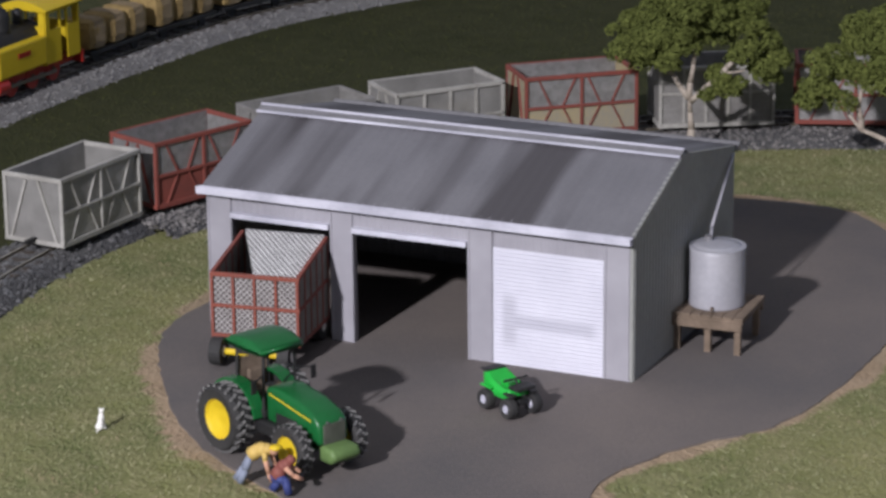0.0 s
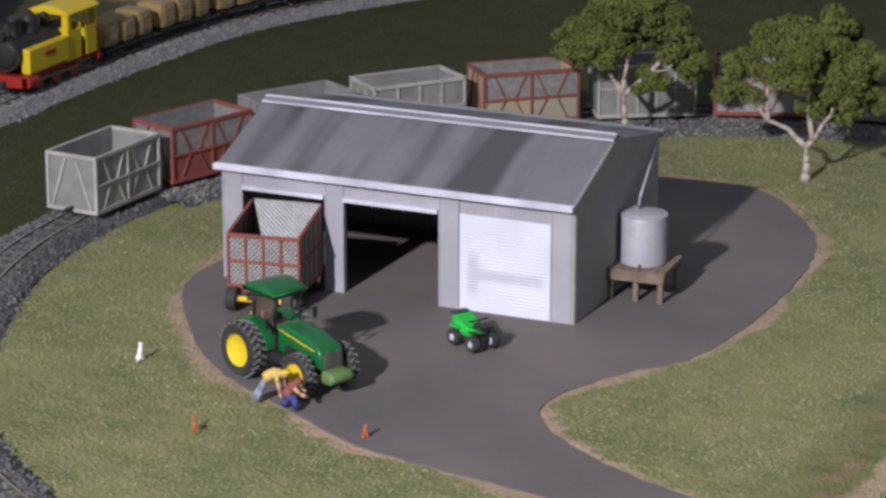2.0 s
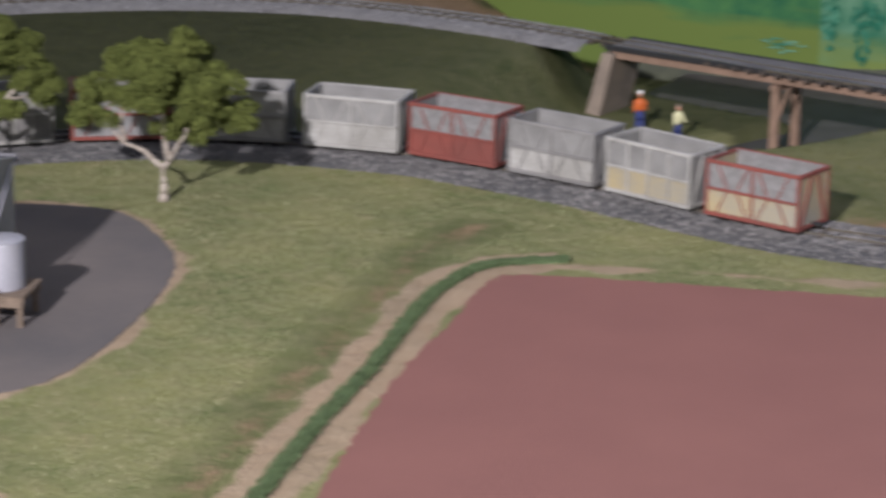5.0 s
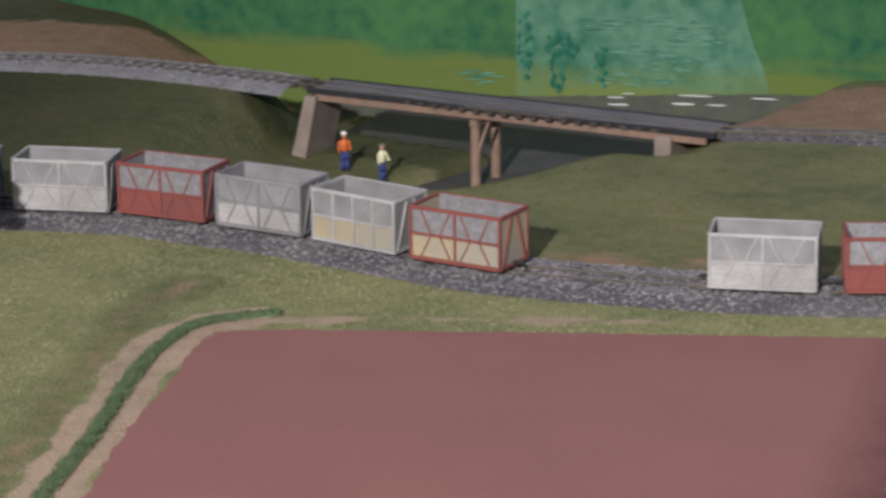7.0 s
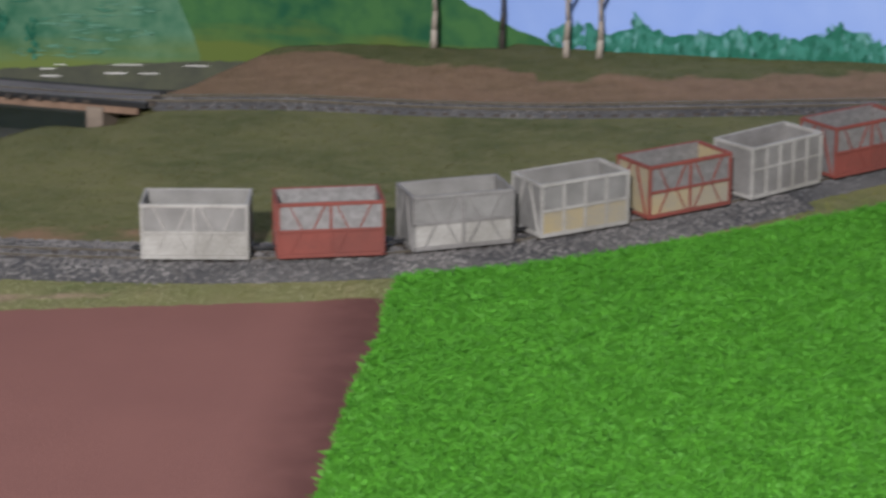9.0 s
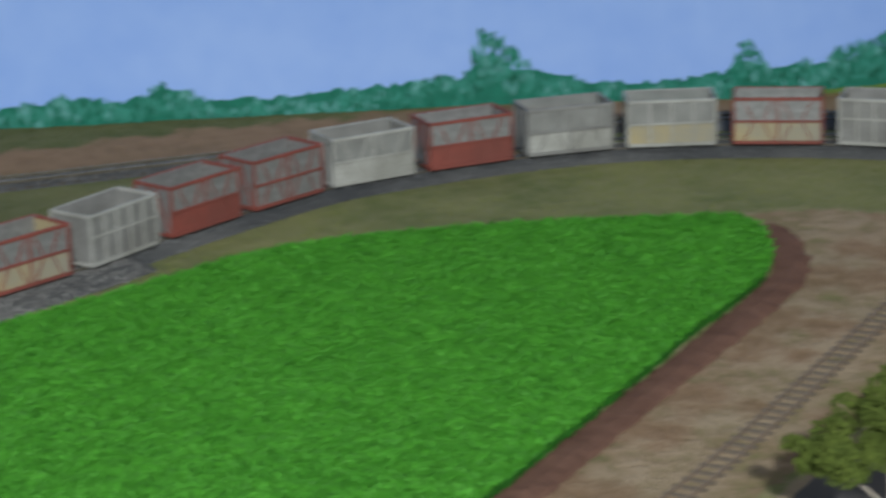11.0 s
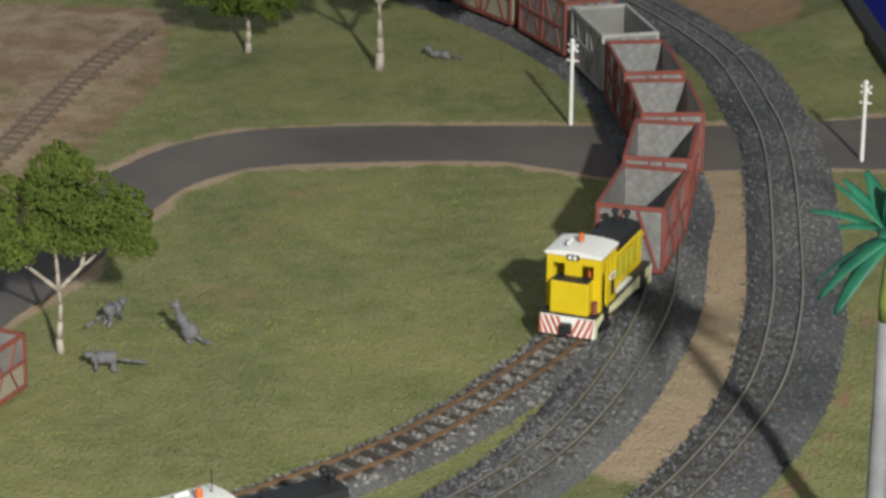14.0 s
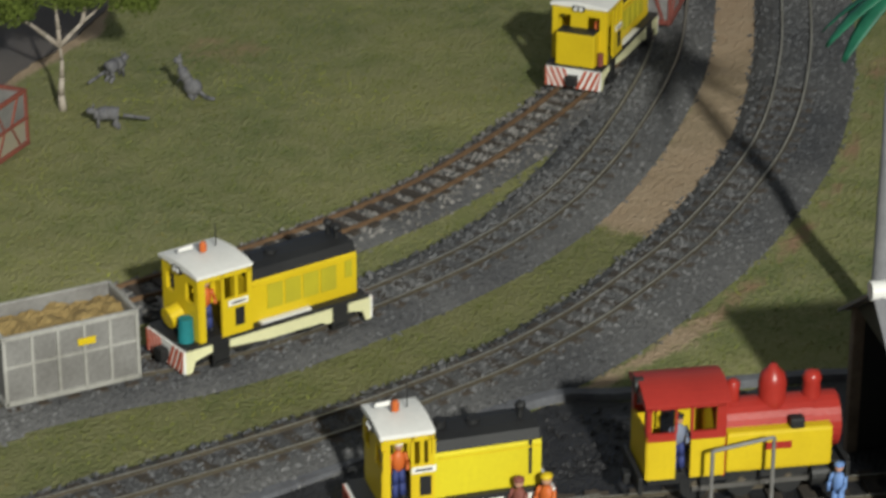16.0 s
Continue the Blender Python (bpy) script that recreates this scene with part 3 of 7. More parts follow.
def zones(x, y):
    """How far each place is dark grass, brown earth and pale earth."""
    w = wob(x, y, 0.5, 1.0)
    inl, ino = inside(x, y, LOOP[::2]), inside(x, y, OUTER[::2])
    dl, do = away(x, y, LOOP[::3]), away(x, y, OUTER[::3])
    # darker mat behind the loop; its colour also holds light falloff, easing east
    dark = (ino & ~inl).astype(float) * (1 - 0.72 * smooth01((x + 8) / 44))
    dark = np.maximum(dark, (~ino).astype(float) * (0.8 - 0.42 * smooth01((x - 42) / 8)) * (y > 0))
    brown = np.where(~ino, smooth01((do - 2.2) / 1.0) * smooth01((np.where(x > 70, 9.0, 11.5 + 3.2 * smooth01((63 - x) / 9)) + 1.5 * w - do) / 2.5), 0) * np.where(y > 0, 1.0, 0.7 * smooth01((3.6 + w - do) / 1.5)) * np.where(y > 40, np.maximum(smooth01((x - 44) / 5), smooth01((18 - x) / 5)), 1)
    brown = brown * np.where((x < -20) & (y < 60), smooth01((y - 44) / 9), 1)
    brown = np.maximum(brown, 0.3 * smooth01((0.6 - np.abs(away(x, y, CREEK[::2]) - 7.0 - w)) / 2.0))
    brown = np.maximum(brown, 0.9 * smooth01((5.0 - np.hypot((x - 43) / 2.6, (y - 29.9) / 0.75) ) / 4) * (0.65 + 0.5 * w))
    tan = np.zeros_like(x)
    for poly, reach in ((DRIVE, 0.75), (ROAD, 0.9)):
        edge = spline(poly, 0.5, True)
        d = away(x, y, edge)
        tan = np.maximum(tan, smooth01((reach + 0.45 * w - d) / 0.5))
    hd = away(x, y, HEDGE)
    tan = np.maximum(tan, smooth01((2.0 + 0.5 * w - hd) / 0.7) * (x < 24))
    tan = np.maximum(tan, 0.95 * smooth01((1.0 - away(x, y, spline([(22.5, 19), (30, 20), (44, 20.4)], 0.6)) + 0.5 * w) / 1.2))
    dry = inside(x, y, DRY)
    rim = away(x, y, spline(DRY, 0.6, True))
    patch = wob(x, y, 0.33, 3.0)
    tan = np.maximum(tan, np.where(dry, 0.32 + 0.22 * smooth01(rim / 2.5) + 0.22 * w, 0.42 * smooth01((2.0 + w - rim) / 2.2)))
    brown = np.maximum(brown, np.where(dry, 0.62 + 0.25 * smooth01((patch + 0.1) / 0.5), 0))
    tan = np.where(dry, tan * (1 - 0.35 * smooth01((patch - 0.1) / 0.4)), tan)
    strip = spline([(134.2, -17.8), (129.2, -25.6), (123.4, -32.4), (117.4, -37.8), (111.5, -41.6), (106.5, -43.9)], 0.5)
    tan = np.maximum(tan, smooth01((1.75 + 0.2 * w - away(x, y, strip)) / 0.5) * smooth01((x - 107.5 + 1.5 * w) / 4))
    strip = spline([(140.6, -25), (130, -34), (122.5, -40.6), (115.7, -45.8), (109, -49.3), (102, -51.4), (97, -52.4)], 0.5)
    edge_out = away(x, y, strip)
    tan = np.maximum(tan, 0.9 * smooth01((0.75 + 0.3 * w - edge_out) / 0.7) * smooth01((112 - x) / 8))
    brown = np.maximum(brown, 0.75 * smooth01((0.5 + 0.2 * w - edge_out) / 0.5))
    for cx, cy, rx, ry in BARE:
        brown = np.maximum(brown, 0.40 * smooth01(1.25 - np.hypot((x - cx) / rx, (y - cy) / ry) + 0.3 * w))
    rut = away(x, y, spline([(15.8, -16), (16.2, 0), (17, 14), (17.6, 21), (19, 25)], 0.6))
    brown = np.maximum(brown, 0.56 * smooth01((1.7 + 0.6 * w - rut) / 2.2))
    dark = np.maximum(dark, 0.34 * smooth01((2.6 + 0.5 * w - rut) / 2.6))
    return dark, brown, np.clip(tan, 0, 1)


GX, GY, STEP = np.arange(-60, 178.1, 0.55), np.arange(-80, 104.1, 0.55), 0.55
gx, gy = np.meshgrid(GX, GY, indexing="ij")
gz = ground_height(gx.ravel(), gy.ravel()).reshape(gx.shape)
nx, ny = gx.shape
ids = np.arange(nx * ny).reshape(nx, ny)
quads = np.stack([ids[:-1, :-1], ids[1:, :-1], ids[1:, 1:], ids[:-1, 1:]], -1).reshape(-1, 4)
mid_x, mid_y = gx.ravel()[quads].mean(1), gy.ravel()[quads].mean(1)
quads = quads[inside(mid_x, mid_y, BOARD)]
me = bpy.data.meshes.new("ground")
me.from_pydata((np.stack([gx.ravel(), gy.ravel(), gz.ravel()], 1) * U).tolist(), [], quads.tolist())
za = me.color_attributes.new("zone", "FLOAT_COLOR", "POINT")
zd, zb, zt = zones(gx.ravel(), gy.ravel())
za.data.foreach_set("color", np.stack([zd, zb, zt, np.ones_like(zd)], 1).astype(np.float32).ravel())
me.materials.append(ground_material())
for p in me.polygons:
    p.use_smooth = True
ground = tagged(new("ground", me), "green and brown scenic grass mat of the layout", "ground", kind="structure")


def slab(name, outline, z, material, label, cat, smooth_step=0.5, jag=0.06, thick=0.15, closed=True):
    """A flat sheet with a slightly ragged outline and a real edge."""
    edge = spline(outline, smooth_step, closed)[:-1] if closed else np.array(outline)
    rnd = np.random.RandomState(len(outline))
    edge = edge + normals(edge) * rnd.uniform(-jag, jag, len(edge))[:, None]
    bm = fresh()
    top = [bm.verts.new((x, y, z)) for x, y in edge]
    low = [bm.verts.new((x, y, z - thick)) for x, y in edge]
    f = bm.faces.new(top)
    n = len(top)
    for i in range(n):
        bm.faces.new((top[i], low[i], low[(i + 1) % n], top[(i + 1) % n]))
    bmesh.ops.triangulate(bm, faces=[f])
    ob = part(name, bm, material)
    return tagged(ob, label, cat, kind="structure")


slab("driveway", DRIVE, 0.05, "asphalt", "dark grey asphalt yard round the shed", "driveway")
slab("road", ROAD, 0.05, "road", "dark grey asphalt road across the grass", "road")
slab("ploughed_field", FIELD, 0.06, "redsoil", "flat reddish brown ploughed field", "field", jag=0.12)
bm = fresh()
ribbon(bm, spline([(76.5, -19.5), (85.8, -9.8), (94, -1.6), (104, 8.2), (111.2, 15.6), (114, 20.5), (115, 25.5)], 0.5), [(-1.2, -0.12), (-0.7, 0.10), (0, 0.20), (0.9, 0.12), (1.5, -0.12)])
for v in bm.verts:
    v.co += Vector((0.35, 0.35, 0.10)) * noise.noise(v.co * 0.9) + Vector((0.14, 0.14, 0.06)) * noise.noise(v.co * 3.1)
tagged(part("headland", bm, "darksoil"), "dark red soil strip beside the crop", "soil", kind="structure")


# ---- rails, sleepers and ballast ----
def rails(line, lo, hi, z, name, label, railmat, gauge=1.2, top=True, bury=0.0):
    """A track: a ballast-free pair of rails with sleepers as parts."""
    track = thing(name, 0, 0, 0, 0, label, "railway track")
    seg = line[lo:hi]
    for side in (-1, 1):
        bm = fresh()
        o = side * gauge / 2
        ribbon(bm, seg, [(o - 0.05, z), (o - 0.05, z + 0.15), (o + 0.05, z + 0.15), (o + 0.05, z)])
        rail = part("rail", bm, railmat, track)
        if top:
            bm = fresh()
            ribbon(bm, seg, [(o - 0.035, z + 0.154), (o + 0.035, z + 0.154)])
            part("rail_head", bm, "railhead" if railmat == "rail" else railmat, rail, "worn rail head")
    return track


def sleepers(track, line, z, spacing, singles, length=2.1, width=0.42, material="sleeper", lift=0.0):
    """Sleepers across a line: those inside the plan box "singles" are parts of their own, the rest are joined."""
    s = np.r_[0, np.cumsum(np.hypot(*np.diff(line, axis=0).T))]
    nr = normals(line)
    one = fresh()
    box(one, 0, 0, 0, length, width, 0.22)
    bmesh.ops.scale(one, vec=(U, U, U), verts=one.verts)
    me = bpy.data.meshes.new("sleeper")
    one.to_mesh(me)
    one.free()
    me.materials.append(M[material])
    verts, faces, count = [], [], 0
    rnd = np.random.RandomState(3)
    for w in np.arange(spacing / 2, s[-1], spacing):
        x, y = np.interp(w, s, line[:, 0]), np.interp(w, s, line[:, 1])
        a = math.degrees(math.atan2(np.interp(w, s, nr[:, 1]), np.interp(w, s, nr[:, 0])) ) + rnd.uniform(-2, 2)
        zz = z + (-0.02 if y < -36 else -0.09) if x > 70 and y < 50 else z - (0.25 if x > 47 and y > 46 else 0)
        if singles[0] < x < singles[2] and singles[1] < y < singles[3] and count < 280:
            ob = new("sleeper", me)
            ob.parent = track
            ob.matrix_basis = pose(U * x, U * y, U * (zz + lift), 0, 0, a)
            count += 1
        else:
            r = math.radians(a)
            c, sn = math.cos(r), math.sin(r)
            k = len(verts)
            for dz in (-0.11, 0.11):
                for dx, dy in ((-1, -1), (1, -1), (1, 1), (-1, 1)):
                    px, py = dx * length / 2, dy * width / 2
                    verts.append((x + px * c - py * sn, y + px * sn + py * c, zz + lift + dz))
            faces += [(k + 4, k + 5, k + 6, k + 7), (k, k + 1, k + 5, k + 4), (k + 1, k + 2, k + 6, k + 5), (k + 2, k + 3, k + 7, k + 6), (k + 3, k, k + 4, k + 7)]
    if verts:
        rest = raw("sleeper_run", verts, faces, material, track)
        rest["kind"] = "stuff"


def bed(line, half, material, label, h=0.42, name="ballast_bed", to=0.0):
    bm = fresh()
    ribbon(bm, line, [(to + half * o, h * v) for o, v in ((-1, -0.1), (-0.82, 0.55), (-0.55, 1), (0.55, 1), (0.82, 0.55), (1, -0.1))])
    return tagged(part(name, bm, material, smooth=True), label, "ballast", kind="structure")


turn = int(np.argmin((LOOP[:, 0] - 80) ** 2 + (LOOP[:, 1] - 34.8) ** 2))
front = int(np.argmin((LOOP[:, 0] - 85) ** 2 + (LOOP[:, 1] + 42.8) ** 2))
WEST, EAST = np.concatenate([LOOP[front:-1], LOOP[:turn + 1]]), LOOP[turn:front + 1]
NEAR = int(np.argmin((WEST[:, 0] + 26.8) ** 2 + (WEST[:, 1] - 9.5) ** 2))
bed(WEST[:NEAR + 1], 2.1, "ballast", "grey stone ballast bed under the near loop")
bed(WEST[NEAR:], 3.3, "ballast", "grey stone ballast bed under the main loop")
bed(EAST, 2.0, "ballast", "dark stone ballast bed under the curve", to=-0.15)
span0 = int(np.argmin((OUTER[:, 0] - 18.6) ** 2 + (OUTER[:, 1] - 68.6) ** 2))
span1 = int(np.argmin((OUTER[:, 0] - 46) ** 2 + (OUTER[:, 1] - 57.3) ** 2))
bed(OUTER[:span0 + 1], 2.5, "ballast_pale", "pale stone ballast bed under the back track")
far1 = int(np.argmin((OUTER[:, 0] - 118) ** 2 + (OUTER[:, 1] - 49.4) ** 2))
bed(OUTER[span1:far1 + 1], 1.15, "ballast", "thin dark ballast under the far track", h=0.36)
bed(OUTER[far1:], 2.15, "ballast", "dark stone ballast bed under the outer loop", to=0.35)
bed(SIDING[20:-16], 1.6, "ballast", "grey stone ballast bed under the siding", 0.34)


def gravel(name, line, half, count, material, label, size=(0.10, 0.24), h=0.42, to=0.0, seed=1):
    """Loose ballast stones along a line, as one body."""
    rnd = np.random.RandomState(seed)
    k = rnd.randint(0, len(line) - 1, count)
    nr = normals(line)
    o = rnd.uniform(-half, half, count)
    p = line[k] + nr[k] * (o + to)[:, None] + rnd.uniform(-0.25, 0.25, (count, 2))
    ao = np.abs(o) / half
    z = np.where(ao < 0.55, h, np.where(ao < 0.82, h * (1 - 0.45 * (ao - 0.55) / 0.27), h * 0.55 * (1 - (ao - 0.82) / 0.18)))
    base = np.array([(1, 0, 0), (-1, 0, 0), (0, 1, 0), (0, -1, 0), (0, 0, 1), (0, 0, -1)], float)
    tri = np.array([(0, 2, 4), (2, 1, 4), (1, 3, 4), (3, 0, 4), (2, 0, 5), (1, 2, 5), (3, 1, 5), (0, 3, 5)])
    r = rnd.uniform(size[0], size[1], count)
    a = rnd.uniform(0, 6.28, count)
    v = base[None] * (r[:, None, None] * rnd.uniform(0.55, 1.1, (count, 6, 1)))
    v[:, :, 2] *= 0.66
    v = v + rnd.uniform(-0.035, 0.035, v.shape)
    c, s = np.cos(a)[:, None], np.sin(a)[:, None]
    x, y = v[:, :, 0] * c - v[:, :, 1] * s, v[:, :, 0] * s + v[:, :, 1] * c
    v = np.stack([x + p[:, 0:1], y + p[:, 1:2], v[:, :, 2] + z[:, None] - 0.005], -1).reshape(-1, 3)
    f = (tri[None] + 6 * np.arange(count)[:, None, None]).reshape(-1, 3)
    ob = raw(name, v, f.tolist(), material)
    return tagged(ob, label, "ballast", kind="stuff")


def between(line, x0, y0, x1, y1):
    """The runs of a line inside a plan box, as index ranges."""
    ok = (line[:, 0] > x0) & (line[:, 0] < x1) & (line[:, 1] > y0) & (line[:, 1] < y1)
    return line[ok]


main = rails(LOOP, 0, None, 0.39, "main_line", "brown-railed narrow-gauge track in dark ballast", "rail")
sleepers(main, LOOP, 0.335, 1.0, (80, -50, 142, 10))
outer = rails(OUTER, 0, None, 0.39, "outer_line", "brown-railed narrow-gauge track on a curve", "rail")
sleepers(outer, OUTER, 0.34, 1.0, (85, -60, 150, 0))
side = rails(SIDING, 0, None, 0.40, "rusty_siding", "rusty siding rails with open dark sleepers", "railrust")
sleepers(side, SIDING, 0.36, 0.95, (60, -60, 140, 0), length=1.8, width=0.36)
old = rails(OLDLINE, 0, None, 0.03, "disused_siding", "half-buried old track in dry earth", "railold", gauge=0.98, top=False)
sleepers(old, OLDLINE, -0.02, 0.95, (0, -60, 140, 40), length=1.55, width=0.34, material="oldsleeper", lift=0.08)
gravel("ballast_stones", WEST[NEAR:], 3.2, 30000, "stone_west", "grey ballast stones along the main loop", size=(0.08, 0.18))
gravel("ballast_stones", WEST[:NEAR], 2.0, 22000, "stone", "dark ballast stones along the near loop", size=(0.07, 0.16), seed=6)
gravel("ballast_stones", EAST, 1.85, 34000, "stone", "grey ballast stones along the curve", size=(0.06, 0.13), to=-0.15, seed=5)
gravel("ballast_stones", OUTER[span1:far1], 1.1, 7000, "stone_west", "thin grey ballast stones along the far track", size=(0.06, 0.13), h=0.36, seed=7)
gravel("ballast_stones", OUTER[far1:], 2.05, 40000, "stone", "dark ballast stones along the outer loop", size=(0.06, 0.13), to=0.35, seed=2)
gravel("ballast_stones", OUTER[:span0], 2.4, 22000, "stone_light", "pale ballast stones along the back track", size=(0.06, 0.14), seed=3)
gravel("ballast_stones", SIDING[20:-16], 1.5, 6500, "stone_mix", "mixed pale ballast stones along the siding", size=(0.07, 0.16), h=0.34, seed=4)


# ---- edge of the layout, hall floor and drape ----
edge = [(178, 30), (160.4, 1.9), (150.8, -13.7), (143.4, -25.4), (141.4, -80)]
bm = fresh()
ribbon(bm, np.array(edge), [(0.2, -14), (0.2, 0.7), (-0.7, 0.7), (-0.7, -14)])
tagged(part("fascia", bm, "black"), "black painted edge board of the layout", "fascia", kind="structure")
bm = fresh()
box(bm, 50, 0, -115, 2600, 2600, 2)
tagged(part("floor", bm, "dark"), "dark hall floor below the layout", "floor", kind="structure")
bm = fresh()
pts = [(300 + 3 * math.sin(i * 1.1), -160 + i * 12) for i in range(40)]
ribbon(bm, np.array(pts), [(0, -114), (0, 60)])
tagged(part("drape", bm, "drape"), "dark blue hanging drape beyond the layout", "curtain", kind="structure")


# ---- machinery shed ----
def corrugated(bm, x0, x1, a, b, pitch=0.42, depth=0.018):
    """A ribbed sheet between two edges: a and b are (y, z) at its low and high edge."""
    n = int((x1 - x0) / (pitch / 4))
    nrm = Vector((0, -(b[1] - a[1]), b[0] - a[0])).normalized()
    if nrm.z < 0:
        nrm = -nrm
    rows = []
    for i in range(n + 1):
        x = x0 + (x1 - x0) * i / n
        h = depth * (0, 1, 1, 0)[i % 4]
        rows.append([bm.verts.new((x, p[0] + nrm.y * h, p[1] + nrm.z * h)) for p in (a, b)])
    for p, q in zip(rows, rows[1:]):
        bm.faces.new((p[0], q[0], q[1], p[1]))
    return bm


def ribwall(bm, p0, p1, z0, z1, out, pitch=0.3, depth=0.04):
    """A ribbed upright sheet from plan place p0 to p1; z1 may be a function of the share along it."""
    n = max(4, int(math.dist(p0, p1) / (pitch / 4)))
    rows = []
    for i in range(n + 1):
        t = i / n
        h = depth * (0, 1, 1, 0)[i % 4]
        x, y = p0[0] + (p1[0] - p0[0]) * t + out[0] * h, p0[1] + (p1[1] - p0[1]) * t + out[1] * h
        top = z1(t) if callable(z1) else z1
        rows.append([bm.verts.new((x, y, z0)), bm.verts.new((x, y, top))])
    for p, q in zip(rows, rows[1:]):
        bm.faces.new((p[0], q[0], q[1], p[1]))
    return bm


def solid(ob, t):
    m = ob.modifiers.new("thickness", "SOLIDIFY")
    m.thickness = t * U
    m.offset = -1
    return ob


def streaked():
    """Grey sheet iron with dark rain streaks down the slope."""
    m = mat("streaked_roof_iron", (0.175, 0.173, 0.188), (0.145, 0.144, 0.158), 0.6, 0.1, big=40, fine=900, bump=0.08)
    N, K = m.node_tree.nodes, m.node_tree.links
    b = N["Principled BSDF"]
    old_col = b.inputs["Base Color"].links[0].from_socket
    co, mp, n = N.new("ShaderNodeTexCoord"), N.new("ShaderNodeMapping"), N.new("ShaderNodeTexNoise")
    mp.inputs["Scale"].default_value = (58, 7, 7)
    mp.inputs["Rotation"].default_value = (0, 0, radians(-6))
    n.inputs["Scale"].default_value, n.inputs["Detail"].default_value = 1.0, 2.0
    K.new(co.outputs["Object"], mp.inputs["Vector"])
    K.new(mp.outputs[0], n.inputs["Vector"])
    r = N.new("ShaderNodeMapRange")
    r.inputs["From Min"].default_value, r.inputs["From Max"].default_value = 0.45, 0.60
    K.new(n.outputs["Fac"], r.inputs["Value"])
    x = N.new("ShaderNodeMix")
    x.data_type = "RGBA"
    K.new(r.outputs[0], x.inputs[0])
    K.new(old_col, x.inputs[6])
    x.inputs[7].default_value = (0.070, 0.066, 0.072, 1)
    K.new(x.outputs[2], b.inputs["Base Color"])
    return m


M["roof"] = streaked()


def build_shed():
    L, D, EH, RY, RZ, BH = 17.0, 10.5, 5.5, 4.85, 7.25, 6.15
    s = thing("machinery_shed", 0, -0.28, 0.0, 0, "grey corrugated iron machinery shed with three bays", "shed")
    slope = (RZ - EH) / RY
    top = lambda y: EH + slope * y if y < RY else RZ - (RZ - BH) * (y - RY) / (D - RY)
    for x, out, nm in ((0, 1, "wall"), (-L, -1, "wall")):
        bm = fresh()
        ribwall(bm, (x, 0), (x, D), 0, lambda t: top(t * D), (out, 0))
        w = solid(part(nm, bm, "irongable", s, "ribbed grey gable wall"), 0.12)
        bm = fresh()
        box(bm, x + out * 0.06, D / 2 - 0.2, 5.3, 0.06, D - 0.6, 0.08)
        part("flashing", bm, "iron", w)
    bm = fresh()
    ribwall(bm, (-L, D), (0, D), 0, BH, (0, 1))
    solid(part("wall", bm, "iron", s, "ribbed grey back wall"), 0.12)
    # front: header over the bays and the piers
    bm = fresh()
    ribwall(bm, (-L, 0), (0, 0), 4.42, EH, (0, -1), depth=0.02)
    solid(part("header", bm, "ironpale", s, "ribbed grey sheet above the bays"), 0.12)
    for x0, x1 in ((-17, -15.95), (-11.85, -10.9), (-6.3, -5.3), (-1.0, 0)):
        bm = fresh()
        box(bm, (x0 + x1) / 2, 0.1, 2.68, x1 - x0, 0.34, 5.36, 0.02)
        p = part("pier", bm, "ironpale", s)
        for xe in (x0 + 0.06, x1 - 0.06):
            bm = fresh()
            box(bm, xe, -0.08, 2.66, 0.08, 0.05, 5.3, 0.01)
            part("trim", bm, "ironpale", p)
    for x0, x1 in ((-15.95, -11.85), (-10.9, -6.3)):
        bm = fresh()
        box(bm, (x0 + x1) / 2, -0.1, 4.42, x1 - x0, 0.24, 0.2, 0.02)
        part("lintel", bm, "doorwhite", s, "pale folded lintel")
    # the closed roller door of narrow slats
    door = part("roller_door", box(fresh(), -3.15, 0.06, 2.22, 4.3, 0.1, 4.44, 0.01), "rollerdoor", s, "closed white roller door with grey smudges")
    for k in range(29):
        part("slat", box(fresh(), -3.15, -0.03, 0.1 + k * 0.152, 4.28, 0.05, 0.14, 0.01), "rollerdoor", door)
    # roof sheets, ridge cap, gutter
    bm = fresh()
    corrugated(bm, -L - 0.15, 0.12, (-0.3, EH - 0.11), (RY, RZ))
    solid(part("roof", bm, "roof", s, "ribbed grey roof sheet with dark streaks"), 0.06)
    bm = fresh()
    corrugated(bm, -L - 0.15, 0.12, (D + 0.3, BH - 0.06), (RY, RZ))
    solid(part("roof", bm, "roof", s, "ribbed grey roof sheet"), 0.06)
    bm = fresh()
    prism(bm, [(RY - 0.42, RZ - 0.07), (RY - 0.42, RZ - 0.02), (RY, RZ + 0.17), (RY + 0.42, RZ - 0.02), (RY + 0.42, RZ - 0.07), (RY, RZ + 0.11)], 0, -L - 0.2, 0.16)
    cap = part("ridge_cap", bm, "iron", s, "folded ridge cap with pale edges")
    for y in (RY - 0.43, RY - 0.02):
        part("cap_edge", box(fresh(), -L / 2 - 0.02, y, RZ - 0.02 if y < RY - 0.2 else RZ + 0.17, L + 0.36, 0.10, 0.09, 0.015), "doorwhite", cap)
    bm = fresh()
    prism(bm, [(-0.52, 5.22), (-0.52, 5.5), (-0.44, 5.5), (-0.42, 5.3), (-0.3, 5.3), (-0.28, 5.48), (-0.22, 5.48), (-0.22, 5.22)], 0, -L - 0.2, 0.16, 0.015)
    part("gutter", bm, "doorwhite", s, "pale metal gutter")
    bm = fresh()
    prism(bm, [(D + 0.62, BH - 0.3), (D + 0.62, BH), (D + 0.5, BH), (D + 0.2, BH - 0.2), (D + 0.2, BH - 0.3)], 0, -L - 0.2, 0.16, 0.015)
    part("gutter", bm, "iron", s)
    bm = fresh()
